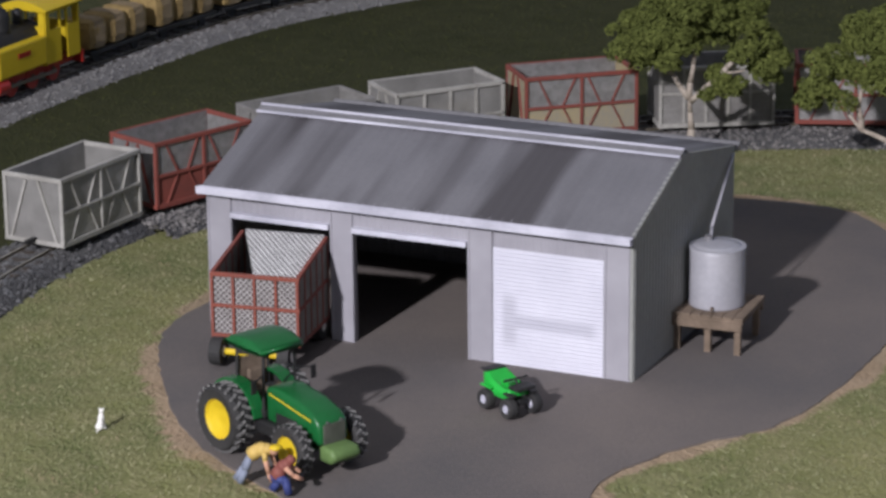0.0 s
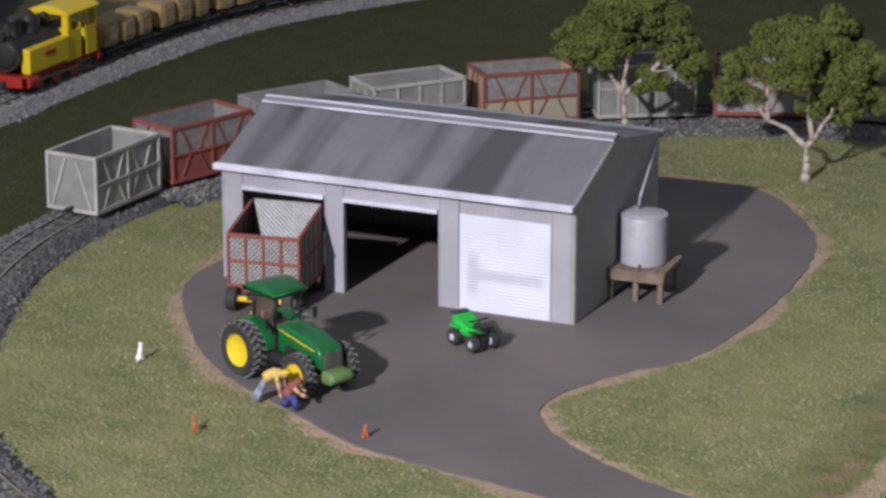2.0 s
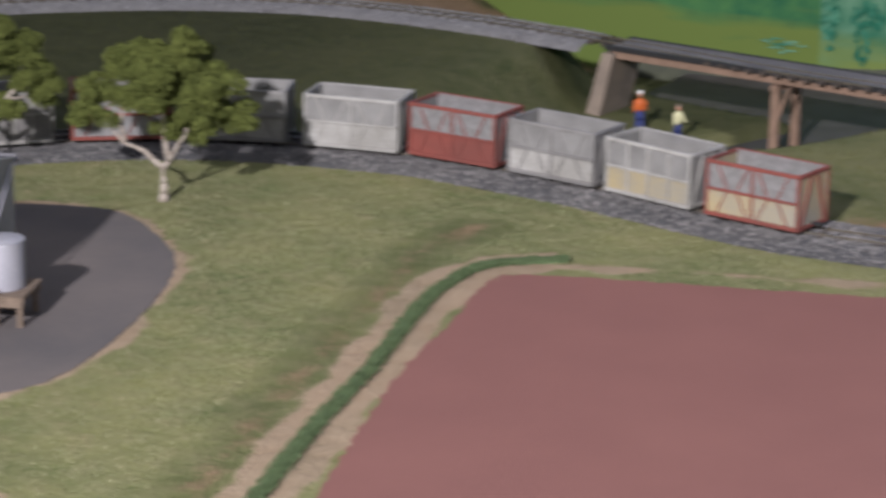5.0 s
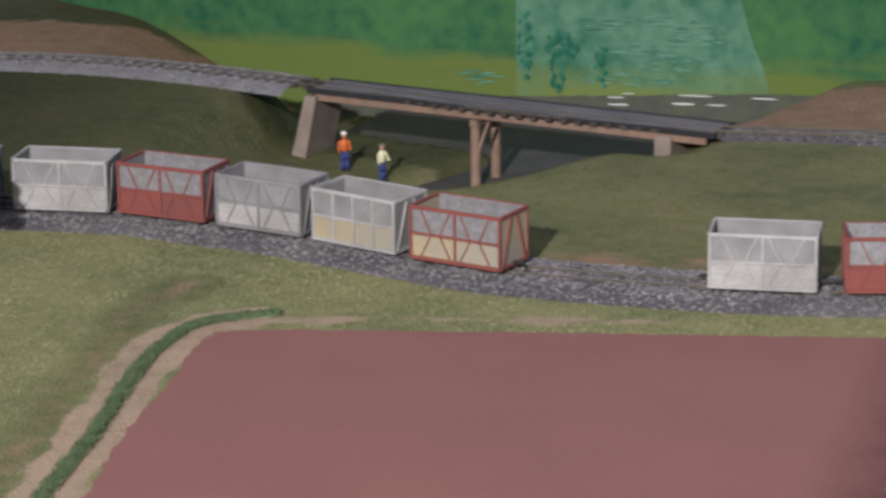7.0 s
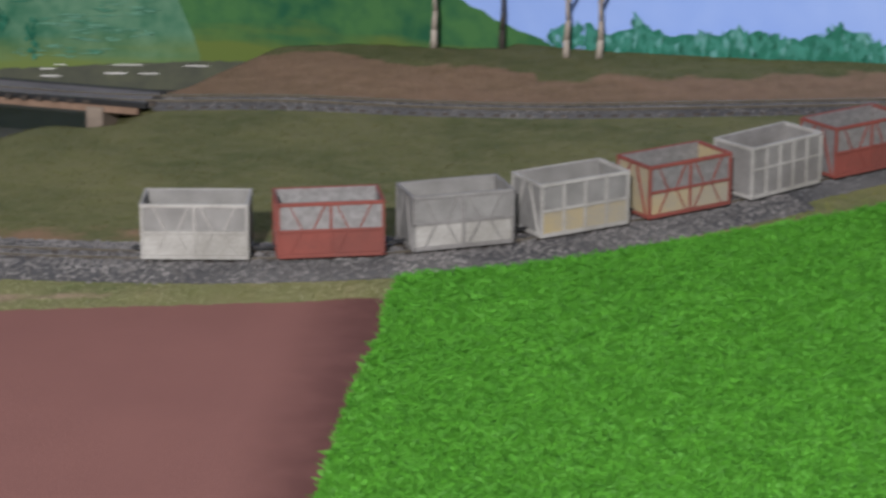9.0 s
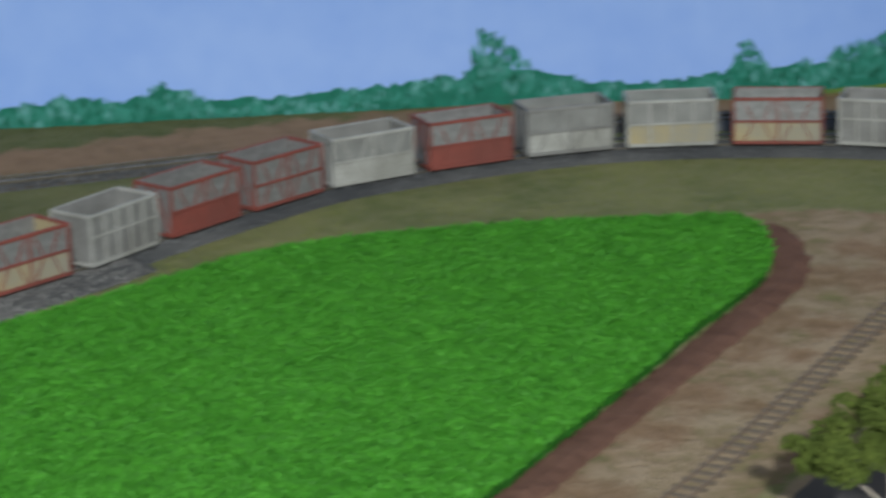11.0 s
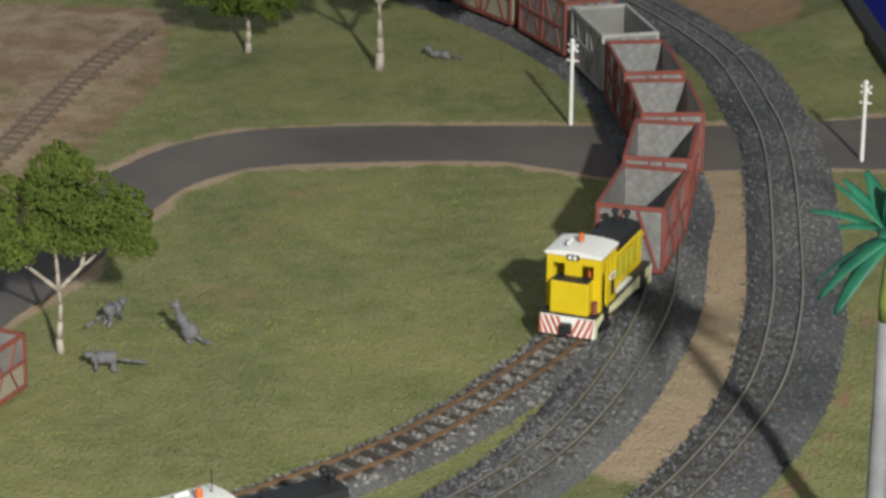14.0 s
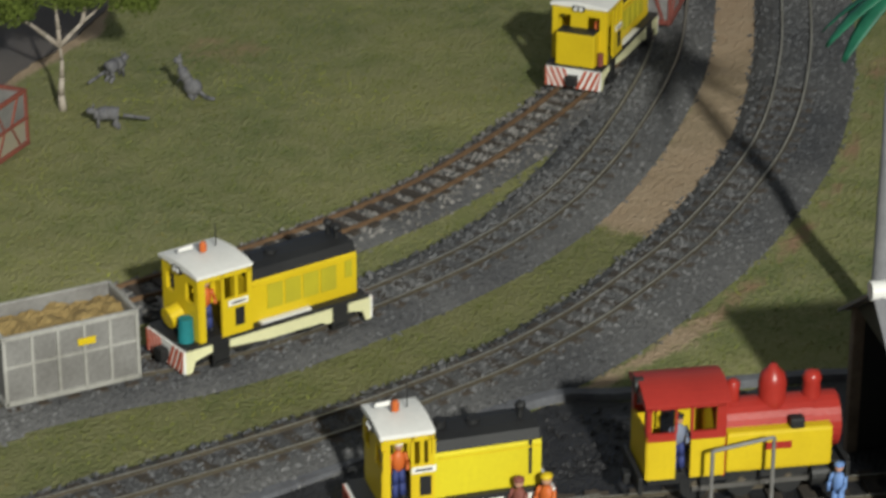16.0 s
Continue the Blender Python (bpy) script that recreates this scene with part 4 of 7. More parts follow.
    for a, b in (((0.16, D - 0.2, 5.9), (0.75, 6.3, 4.15)), ((0.75, 6.3, 4.15), (0.85, 5.95, 3.75))):
        tube(bm, a, b, 0.055, seg=8)
    part("downpipe", bm, "ironlight", s, "thin pipe from the gutter to the tank", True)
    bm = fresh()
    box(bm, 0.05, 0.12, 2.65, 0.14, 0.36, 5.3, 0.03)
    part("corner_trim", bm, "irongable", s)
    return s


build_shed()


def build_tank():
    t = thing("tank_stand", 1.35, 5.1, 0.04, 3, "weathered timber stand on short legs", "stand")
    part("platform", box(fresh(), 0, 0, 1.32, 2.75, 2.9, 0.16, 0.02), "timber", t)
    for k in range(7):
        part("plank", box(fresh(), -1.2 + k * 0.4, 0, 1.44, 0.37, 2.96, 0.08, 0.01), "timber", t)
    part("beam", box(fresh(), 0, -1.4, 1.12, 2.7, 0.2, 0.3, 0.02), "timber", t, "pale front beam")
    part("beam", box(fresh(), 0, 1.4, 1.12, 2.7, 0.2, 0.3, 0.02), "timber", t)
    for x in (-1.15, 0.02, 1.15):
        for y in (-1.2, 1.2):
            part("leg", box(fresh(), x, y, 0.6, 0.24, 0.24, 1.2, 0.02), "timber", t)
    w = thing("water_tank", 1.3, 5.15, 1.5, 0, "galvanised corrugated round water tank on the stand", "water tank")
    prof = []
    for k in range(25):
        z = 2.2 * k / 24
        prof.append((1.03 + (0.012 if k % 2 else -0.012), z))
    prof += [(1.0, 2.25), (0.55, 2.29), (0.02, 2.31)]
    part("drum", lathe(fresh(), prof, 36), "tank", w, smooth=True)
    part("lid_rim", lathe(fresh(), [(1.02, 2.19), (1.06, 2.2), (1.06, 2.25), (1.0, 2.26)], 36), "tank", w)
    part("inlet", tube(fresh(), (-0.5, 0.4, 2.25), (-0.5, 0.4, 2.45), 0.16, seg=10), "iron", w)
    part("tap", tube(fresh(), (0.2, -1.0, 0.15), (0.2, -1.2, 0.15), 0.05, seg=8), "timber", w)


build_tank()


# ---- cane bins ----
def build_bin(upper, lower, frame, label, style=0, group="cane bins of the train", load=False):
    """A cane wagon: an open box of mesh and sheet in a frame of bars, on a small wheeled underframe."""
    lx, wy, z0, z1, zm = 5.45, 2.9, 0.12, 2.95, 1.5
    b = thing("cane_bin", 0, 0, 0, 0, label, "cane wagon", group)
    hx, hy, t = lx / 2, wy / 2, 0.07
    # side and end sheets, upper and lower
    for s in (-1, 1):
        part("side_sheet", box(fresh(), 0, s * (hy - 0.1), (z0 + zm) / 2, lx - 0.1, t, zm - z0), lower, b)
        part("side_mesh", box(fresh(), 0, s * (hy - 0.1), (zm + z1) / 2, lx - 0.1, t, z1 - zm), upper, b)
        part("end_sheet", box(fresh(), s * (hx - 0.1), 0, (z0 + z1) / 2, t, wy - 0.3, z1 - z0), upper if style != 2 else lower, b)
    part("floor", box(fresh(), 0, 0, z0 + 0.05, lx - 0.12, wy - 0.25, 0.1), "meshdark", b)
    # frame: rims, posts, braces
    for s in (-1, 1):
        for z, h in ((z0 + 0.08, 0.2), (z1 - 0.06, 0.18)) + (((zm, 0.13),) if style != 3 else ()):
            part("rail", box(fresh(), 0, s * (hy - 0.04), z, lx, 0.16, h, 0.02), frame, b)
        for x in (-hx + 0.08, hx - 0.08):
            part("post", box(fresh(), x, s * (hy - 0.04), (z0 + z1) / 2, 0.14, 0.16, z1 - z0, 0.02), frame, b)
        if style in (0, 2):
            for i, x in enumerate((-1.75, -0.6, 0.6, 1.75)):
                bm = fresh()
                d = 0.32 if i % 2 == 0 else -0.32
                bar(bm, (x - d, s * (hy - 0.03), z0 + 0.15), (x + d, s * (hy - 0.03), zm), 0.07, 0.07)
                bar(bm, (x + d, s * (hy - 0.03), zm), (x - d, s * (hy - 0.03), z1 - 0.1), 0.07, 0.07)
                part("brace", bm, frame, b)
            part("post", box(fresh(), 0, s * (hy - 0.04), (z0 + z1) / 2, 0.12, 0.14, z1 - z0), frame, b)
        elif style == 1:
            for x in (-1.3, 0, 1.3):
                part("post", box(fresh(), x, s * (hy - 0.04), (z0 + z1) / 2, 0.11, 0.14, z1 - z0), frame, b)
        else:
            for x in (-1.55, -0.52, 0.52, 1.55):
                part("post", box(fresh(), x, s * (hy - 0.04), (z0 + z1) / 2, 0.12, 0.14, z1 - z0), frame, b)
            part("rail", box(fresh(), 0, s * (hy - 0.04), zm + 0.2, lx, 0.13, 0.11), frame, b)
        for z in (z0 + 0.08, z1 - 0.06):
            part("rail", box(fresh(), s * (hx - 0.06), 0, z, 0.16, wy - 0.1, 0.18, 0.02), frame, b)
        if style != 3:
            bm = fresh()
            bar(bm, (s * (hx - 0.03), -hy + 0.3, z0 + 0.15), (s * (hx - 0.03), -0.3, z1 - 0.2), 0.11, 0.11)
            bar(bm, (s * (hx - 0.03), hy - 0.3, z0 + 0.15), (s * (hx - 0.03), 0.3, z1 - 0.2), 0.11, 0.11)
            part("brace", bm, frame, b)
    chassis = part("underframe", box(fresh(), 0, 0, 0.06, lx - 0.4, 1.3, 0.2, 0.02), "black", b)
    for x in (-1.4, 1.4):
        for y in (-0.62, 0.62):
            bm = tube(fresh(), (x, y - 0.09, 0.27), (x, y + 0.09, 0.27), 0.27, seg=16)
            part("wheel", bm, "black", chassis)
    part("coupling", box(fresh(), hx + 0.2, 0, 0.3, 0.75, 0.2, 0.16, 0.02), "black", chassis)
    part("coupling", box(fresh(), -hx - 0.2, 0, 0.3, 0.75, 0.2, 0.16, 0.02), "black", chassis)
    if load:
        bm = fresh()
        bmesh.ops.create_grid(bm, x_segments=26, y_segments=14, size=0.5, matrix=Matrix.Diagonal((lx - 0.3, wy - 0.4, 1, 1)))
        for v in bm.verts:
            v.co.z = z1 - 0.35 + 0.25 * noise.noise(v.co * 1.5) + 0.12 * noise.noise(v.co * 6) - 0.12 * (abs(v.co.y) / hy) ** 2
        part("trash_load", bm, "hay", b, "dry cane trash heaped inside")
    return b


def place_on(line, s_at):
    """The pose of a wagon at a length along a closed plan line, facing along it."""
    s = np.r_[0, np.cumsum(np.hypot(*np.diff(line, axis=0).T))]
    w = s_at % s[-1] if s_at >= 0 else s_at
    a = np.array([np.interp(w - 1.4, s, line[:, 0]), np.interp(w - 1.4, s, line[:, 1])])
    b = np.array([np.interp(w + 1.4, s, line[:, 0]), np.interp(w + 1.4, s, line[:, 1])])
    c, d = (a + b) / 2, b - a
    return pose(U * c[0], U * c[1], U * 0.6, 0, 0, math.degrees(math.atan2(d[1], d[0])))


def along(line, x, y):
    """The length along a line at the place nearest to (x, y)."""
    s = np.r_[0, np.cumsum(np.hypot(*np.diff(line, axis=0).T))]
    return float(s[np.argmin((line[:, 0] - x) ** 2 + (line[:, 1] - y) ** 2)])


KINDS = [
    build_bin("meshgrey", "binwhite", "binwhite", "pale grey steel cane wagon with wire mesh top", 0),
    build_bin("mesh", "redfade", "redfade", "red oxide cane wagon with silver mesh upper sides", 0),
    build_bin("meshgrey", "binwhite", "bingrey", "grey steel cane wagon with wire mesh top", 0),
    build_bin("meshgrey", "bincream", "binwhite", "white cane wagon stained yellow along its base", 1),
    build_bin("mesh", "bincream", "redfade", "red-framed cane wagon with cream lower mesh", 2),
    build_bin("bingrey", "bingrey", "binwhite", "plain pale grey steel cane wagon", 3),
    build_bin("mesh", "mesh", "redfade", "brown-red framed cane wagon of silver mesh", 0),
]
ROUTE = np.concatenate([LOOP[:int(np.argmin((LOOP[:, 0] - 131.5) ** 2 + (LOOP[:, 1] + 18) ** 2))], SIDING[::-1][2:]])
start = along(ROUTE, 9.9, 37.6)
spots = [((0, 1, 2, 3, 4)[i], start + i * 6.3) for i in range(5)]
spots += [((2, 6, 5, 4, 3, 2, 1, 0)[i], start - (i + 1) * 6.68) for i in range(8)]
tail, gap = along(ROUTE, 97.3, 43.7), 6.4
spots += [((0, 1, 2, 3, 4, 5, 1, 6)[i], tail + (i - 8) * 6.65) for i in range(8)]
ENGINE = along(ROUTE, 115.7, -31.7) - 3.6
count = int((ENGINE - 7.0 - tail) / gap)
step = (ENGINE - 7.0 - tail) / count
for i in range(count + 1):
    k = (0, 1, 2, 3, 4, 5, 6, 6, 2, 5, 4)[i] if i < count - 5 else (6 if i != count - 4 else 0)
    spots.append((k, tail + i * step))
used = set()
for k, s in spots:
    m = place_on(ROUTE, s)
    if k in used:
        copy_thing(KINDS[k], m)
    else:
        KINDS[k].matrix_basis = m
        used.add(k)


# ---- trees ----
def build_tree(name, x, y, h, clumps, limbs, label, leaf="leafgum", seed=0, trunk_r=0.22, dens=1.0, size=0.19, bark="bark"):
    """A gum tree: tapered trunk and limbs, and a crown of many small leaves in uneven clumps.
    clumps: (dx, dy, z, radius); limbs: lists of places relative to the foot."""
    rnd = np.random.RandomState(seed)
    t = thing(name, x, y, hz(x, y) - 0.03, 0, label, "tree")
    bm = fresh()
    for limb in limbs:
        pts = [Vector(p) for p in limb]
        r0 = trunk_r if abs(limb[0][2]) < 0.1 else trunk_r * 0.6
        k = len(pts) - 1
        for i, (a, b) in enumerate(zip(pts, pts[1:])):
            ra, rb = r0 * (1 - 0.75 * i / k), r0 * (1 - 0.75 * (i + 1) / k)
            mid = (a + b) / 2 + Vector(rnd.uniform(-0.07, 0.07, 3).tolist())
            tube(bm, a, mid, ra, (ra + rb) / 2, 8)
            tube(bm, mid, b, (ra + rb) / 2, rb, 8)
            ball(bm, b, rb * 0.97, 1)
            ball(bm, mid, (ra + rb) / 2 * 0.97, 1)
    part("trunk", bm, bark, t, "pale bare trunk and limbs" if bark == "bark" else "dark forked trunk", True)
    V, F = [], []
    sprays = []
    for cx, cy, cz, r in clumps:
        for k in range(8):
            d = rnd.normal(size=3)
            d = d / np.linalg.norm(d) * r * rnd.uniform(0.35, 0.95)
            sprays.append((cx + d[0], cy + d[1], cz + d[2] * 0.75, r * rnd.uniform(0.34, 0.56)))
    for cx, cy, cz, r in sprays:
        n = int(1500 * dens * r * r) + 20
        d = rnd.normal(size=(n, 3))
        d /= np.linalg.norm(d, axis=1)[:, None]
        lump = 1 + 0.16 * np.sin(d[:, 0] * 5 + cx * 3) * np.cos(d[:, 1] * 4 + cy) + 0.10 * np.sin(d[:, 2] * 9 + d[:, 0] * 7)
        rr = r * lump * rnd.uniform(0.55, 1.0, n) ** 0.35
        c = np.array([cx, cy, cz]) + d * rr[:, None] * np.array([1, 1, 0.8])
        keep = d[:, 2] > -0.75 + 0.3 * rnd.rand(n)
        c, d = c[keep], d[keep]
        n = len(c)
        nr = d + rnd.normal(size=(n, 3)) * 0.55
        nr /= np.linalg.norm(nr, axis=1)[:, None]
        a = np.cross(nr, rnd.normal(size=(n, 3)))
        a /= np.linalg.norm(a, axis=1)[:, None]
        b = np.cross(nr, a)
        s = rnd.uniform(0.5, 1.1, n)[:, None] * size
        k = sum(len(v) for v in V)
        quad = np.stack([c - a * s * 0.5, c + b * s * 0.32 + nr * 0.04, c + a * s * 0.5, c - b * s * 0.32 + nr * 0.04], 1).reshape(-1, 3)
        V.append(quad)
        F += (np.arange(n)[:, None] * 4 + np.arange(4) + k).tolist()
    crown = raw("crown", np.concatenate(V), F, leaf, t)
    crown["label"] = "clumped olive green foliage" if leaf == "leafgum" else "dull dark green foliage"
    return t


build_tree("gum_tree", 2.5, 25.9, 8.8,
           [(-3.4, 0.6, 5.0, 1.5), (-2.1, 0.8, 6.2, 1.7), (-0.3, 0, 7.2, 1.8), (0.6, 0.4, 8.0, 1.2), (1.2, -0.6, 5.9, 1.9), (2.8, 0.2, 5.7, 1.7), (3.6, 0.6, 4.6, 1.2), (-0.6, -1.2, 5.6, 1.5),
            (1.6, 1.3, 6.8, 1.5), (-1.4, 1.6, 6.8, 1.5), (2.4, -1.0, 4.5, 1.2), (0.4, 0.6, 3.6, 1.1), (-4.3, 0.2, 4.3, 1.0)],
           [[(0, 0, 0), (0.05, 0, 1.0), (0.0, 0, 1.9)], [(0.0, 0, 1.8), (-1.0, 0.1, 2.6), (-2.2, 0.3, 2.9), (-3.3, 0.5, 4.2)], [(0, 0, 1.8), (0.5, 0.1, 2.5), (1.2, 0, 3.6), (1.4, 0, 5)],
            [(-2.2, 0.3, 2.9), (-2.4, 0.5, 3.8), (-2.1, 0.7, 5.2)], [(0.3, 0, 2.2), (0.0, 0.2, 4), (-0.2, 0, 6.6)]], "spreading gum tree with a pale forked trunk on grass", "leafgum", 1, 0.28, size=0.23)
build_tree("gum_tree", -8.2, 28.2, 8.6,
           [(-2.2, 0, 5.0, 1.4), (-1.2, 0.3, 6.6, 1.6), (0.2, 0, 7.8, 1.7), (1.5, 0.2, 6.7, 1.5), (2.9, 0, 5.2, 1.3), (-2.9, 0.5, 5.7, 1.1), (0.6, 1.2, 6.2, 1.5), (1.3, -0.2, 3.9, 1.1), (-0.9, -0.9, 5.4, 1.3),
            (3.6, 0.4, 4.9, 1.0), (1.0, -0.8, 7.6, 1.2)],
           [[(0, 0, 0), (0.05, 0, 1.6), (-0.1, 0, 3.2)], [(-0.1, 0, 3.0), (-0.9, 0.1, 4.0), (-1.8, 0.2, 4.7)], [(-0.1, 0, 3.0), (0.1, 0, 4.6), (0.2, 0, 7.0)], [(0, 0, 2.9), (0.7, -0.2, 3.6), (1.6, -0.3, 4.4), (2.6, -0.3, 4.6)],
            [(1.6, -0.3, 4.4), (2.1, -0.4, 5.0), (2.4, -0.4, 5.1)]], "gum tree with white branches behind the shed", "leafgum", 2, 0.26, size=0.23)
build_tree("gum_tree", 126.5, 11.3, 7.6,
           [(-1.5, 0, 4.4, 1.7), (0.2, 0.3, 5.6, 2.0), (1.5, 0, 4.6, 1.6), (-0.4, -0.6, 3.6, 1.5), (-2.4, 0.4, 5.2, 1.2), (0.9, 0.6, 6.6, 1.3), (2.2, -0.5, 3.6, 1.2), (-0.6, 0.4, 2.9, 1.2), (0.8, -0.5, 2.7, 1.1), (1.8, -1.1, 3.2, 1.2), (-1.9, 1.1, 3.5, 1.2)],
           [[(0, 0, 0), (0.05, 0, 1.2), (0.0, 0, 2.6)], [(0, 0, 2.2), (-0.8, 0, 3.2), (-1.4, 0, 4.2)], [(0, 0, 2.4), (0.5, 0, 3.6), (1, 0.2, 5)]], "small dense dark green tree on the grass", "leafdark", 3, 0.2)
build_tree("gum_tree", 130.5, 4.8, 11.8,
           [(0.2, 0, 10.0, 1.5), (-1.6, 1.0, 9.3, 1.6), (1.7, -1.0, 9.3, 1.7), (-0.2, 0.2, 8.6, 1.8), (3.0, -1.8, 8.1, 1.7), (-2.6, 1.6, 8.1, 1.6), (4.2, -2.6, 6.8, 1.5), (-3.1, 1.9, 6.8, 1.4), (4.9, -3.1, 5.5, 1.2),
            (1.2, -0.6, 7.4, 1.4), (-1.0, 0.7, 7.2, 1.4), (-3.4, 2.1, 5.5, 1.1), (2.6, -1.5, 6.5, 1.3), (-0.6, 1.2, 9.0, 1.4), (1.0, 0.8, 8.4, 1.5), (-1.0, 0.6, 10.9, 1.2), (0.5, -0.2, 6.3, 1.3), (1.7, -0.9, 5.7, 1.0), (-1.6, 1.0, 6.1, 1.2)],
           [[(0, 0, 0), (0.05, 0, 1.8), (0.0, 0, 3.8)], [(0, 0, 3.6), (-0.8, 0.3, 5.0), (-1.6, 0.8, 6.8)], [(0, 0, 3.6), (0.7, -0.2, 4.4), (1.6, -0.5, 5.6), (2.6, -1, 6.4)], [(0, 0, 3.6), (0.0, 0, 5.6), (0.1, 0, 8.6)]],
           "tall gum tree with a pale straight trunk", "leafgreen", 4, 0.27)
build_tree("gum_tree", 98.7, -20.9, 8.85,
           [(-2.1, 0.6, 5.1, 1.5), (-0.8, 0.6, 6.2, 1.7), (0.6, 0, 7.0, 1.5), (1.9, -0.8, 5.8, 1.5), (0.4, -0.4, 5.2, 1.4), (-1.2, 0, 5.5, 1.3), (2.8, -1.4, 4.7, 1.0), (-2.9, 1.4, 5.0, 1.0), (0.8, 1.0, 6.0, 1.4)],
           [[(0, 0, 0), (0.02, 0, 1.4), (0.0, 0, 2.8)], [(0, 0, 2.7), (-1.0, 0.4, 3.7), (-2.2, 0.8, 4.4)], [(0, 0, 2.7), (0.0, 0.1, 4.0), (-0.1, 0.2, 5.5)], [(0, 0, 2.7), (0.9, -0.3, 3.6), (1.8, -0.6, 4.4)],
            [(0.9, -0.3, 3.6), (1.4, 0.3, 4.4), (1.9, 0.4, 5)]], "rounded gum tree with bare pale limbs below", "leafdark", 5, 0.17)


# ---- painted backdrop ----
BACK = np.array([(-12, 104), (0, 93), (16, 84.5), (34, 81.5), (52, 79), (66, 72), (80, 66.5), (94, 63), (107, 60), (120, 55.8), (132, 51.5), (144, 49.5), (160, 48.8), (178, 50)], float)
BACK = spline(BACK, 1.5)
BLEN = np.r_[0, np.cumsum(np.hypot(*np.diff(BACK, axis=0).T))]
BNOR = normals(BACK)


def on_board(s, z, proud):
    n = np.array([np.interp(s, BLEN, BNOR[:, 0]), np.interp(s, BLEN, BNOR[:, 1])])
    return (np.interp(s, BLEN, BACK[:, 0]) - n[0] * proud, np.interp(s, BLEN, BACK[:, 1]) - n[1] * proud, z)


def brushed(name, c1, c2, foot, z0, z1, lift):
    """Hand-brushed paint: two greens in sideways strokes, blending to a yellower tone lower on the board."""
    m = mat(name, c1, c2, 0.9, big=20, fine=110, bump=0.05, mix=0.9)
    N, K = m.node_tree.nodes, m.node_tree.links
    b = N["Principled BSDF"]
    first = b.inputs["Base Color"].links[0].from_socket
    co, mp, n, sep = N.new("ShaderNodeTexCoord"), N.new("ShaderNodeMapping"), N.new("ShaderNodeTexNoise"), N.new("ShaderNodeSeparateXYZ")
    mp.inputs["Scale"].default_value = (14, 14, 75)
    n.inputs["Scale"].default_value, n.inputs["Detail"].default_value = 1.0, 4.0
    K.new(co.outputs["Object"], mp.inputs["Vector"])
    K.new(mp.outputs[0], n.inputs["Vector"])
    K.new(co.outputs["Object"], sep.inputs[0])
    r, add, x = N.new("ShaderNodeMapRange"), N.new("ShaderNodeMath"), N.new("ShaderNodeMix")
    add.operation = "MULTIPLY_ADD"
    K.new(n.outputs["Fac"], add.inputs[0])
    add.inputs[1].default_value = 5.0 * U
    K.new(sep.outputs[2], add.inputs[2])
    r.inputs["From Min"].default_value, r.inputs["From Max"].default_value = (z1 + 2.5 + lift) * U, (z0 + 2.5 + lift) * U
    K.new(add.outputs[0], r.inputs["Value"])
    x.data_type = "RGBA"
    K.new(r.outputs[0], x.inputs[0])
    K.new(first, x.inputs[6])
    x.inputs[7].default_value = (*foot, 1)
    K.new(x.outputs[2], b.inputs["Base Color"])
    return m


bm = fresh()
ribbon(bm, BACK, [(0.5, -9), (0.5, 45), (0, 45), (0, -9)])
M["sky"] = mat("painted_sky", (0.31, 0.44, 0.80), (0.24, 0.37, 0.76), 0.9, big=5, fine=60, bump=0)
M["hill"] = brushed("painted_hill", (0.010, 0.085, 0.038), (0.050, 0.150, 0.045), (0.105, 0.150, 0.030), -2.4, -0.9, 1.0)
M["valley"] = brushed("painted_valley", (0.020, 0.120, 0.065), (0.105, 0.225, 0.135), (0.13, 0.18, 0.045), -3.2, -0.6, 0.0)
M["painted_water"] = mat("painted_water", (0.085, 0.092, 0.058), (0.055, 0.060, 0.045), 0.8, big=60, fine=250, bump=0.05)
M["slope"] = mat("painted_olive_slope", (0.072, 0.074, 0.026), (0.115, 0.098, 0.040), 0.9, big=18, fine=200, bump=0.05)
M["meadow"] = mat("painted_meadow", (0.115, 0.175, 0.030), (0.070, 0.135, 0.030), 0.9, big=60, fine=300, bump=0.05)
for i, c in enumerate(((0.008, 0.078, 0.046), (0.015, 0.120, 0.080), (0.035, 0.170, 0.128), (0.085, 0.235, 0.215))):
    M["tree%d" % i] = mat("painted_foliage", c, tuple(v * 1.35 for v in c), 0.9, big=120, fine=500, bump=0.05, mix=0.8)
for i, c in enumerate(((0.008, 0.085, 0.048), (0.022, 0.125, 0.075), (0.05, 0.17, 0.105), (0.10, 0.235, 0.16))):
    M["dab%d" % i] = mat("brushed_foliage", c, tuple(v * 1.3 for v in c), 0.9, big=120, fine=500, bump=0.05, mix=0.8)
board = part("backdrop", bm, "sky", None)
tagged(board, "hand-painted scenic backdrop of sky, hills and trees", "backdrop", kind="structure")


def painted(name, outline, proud, material):
    bm = fresh()
    f = bm.faces.new([bm.verts.new(on_board(s, z, proud)) for s, z in outline])
    bmesh.ops.triangulate(bm, faces=[f])
    return part(name, bm, material, board)


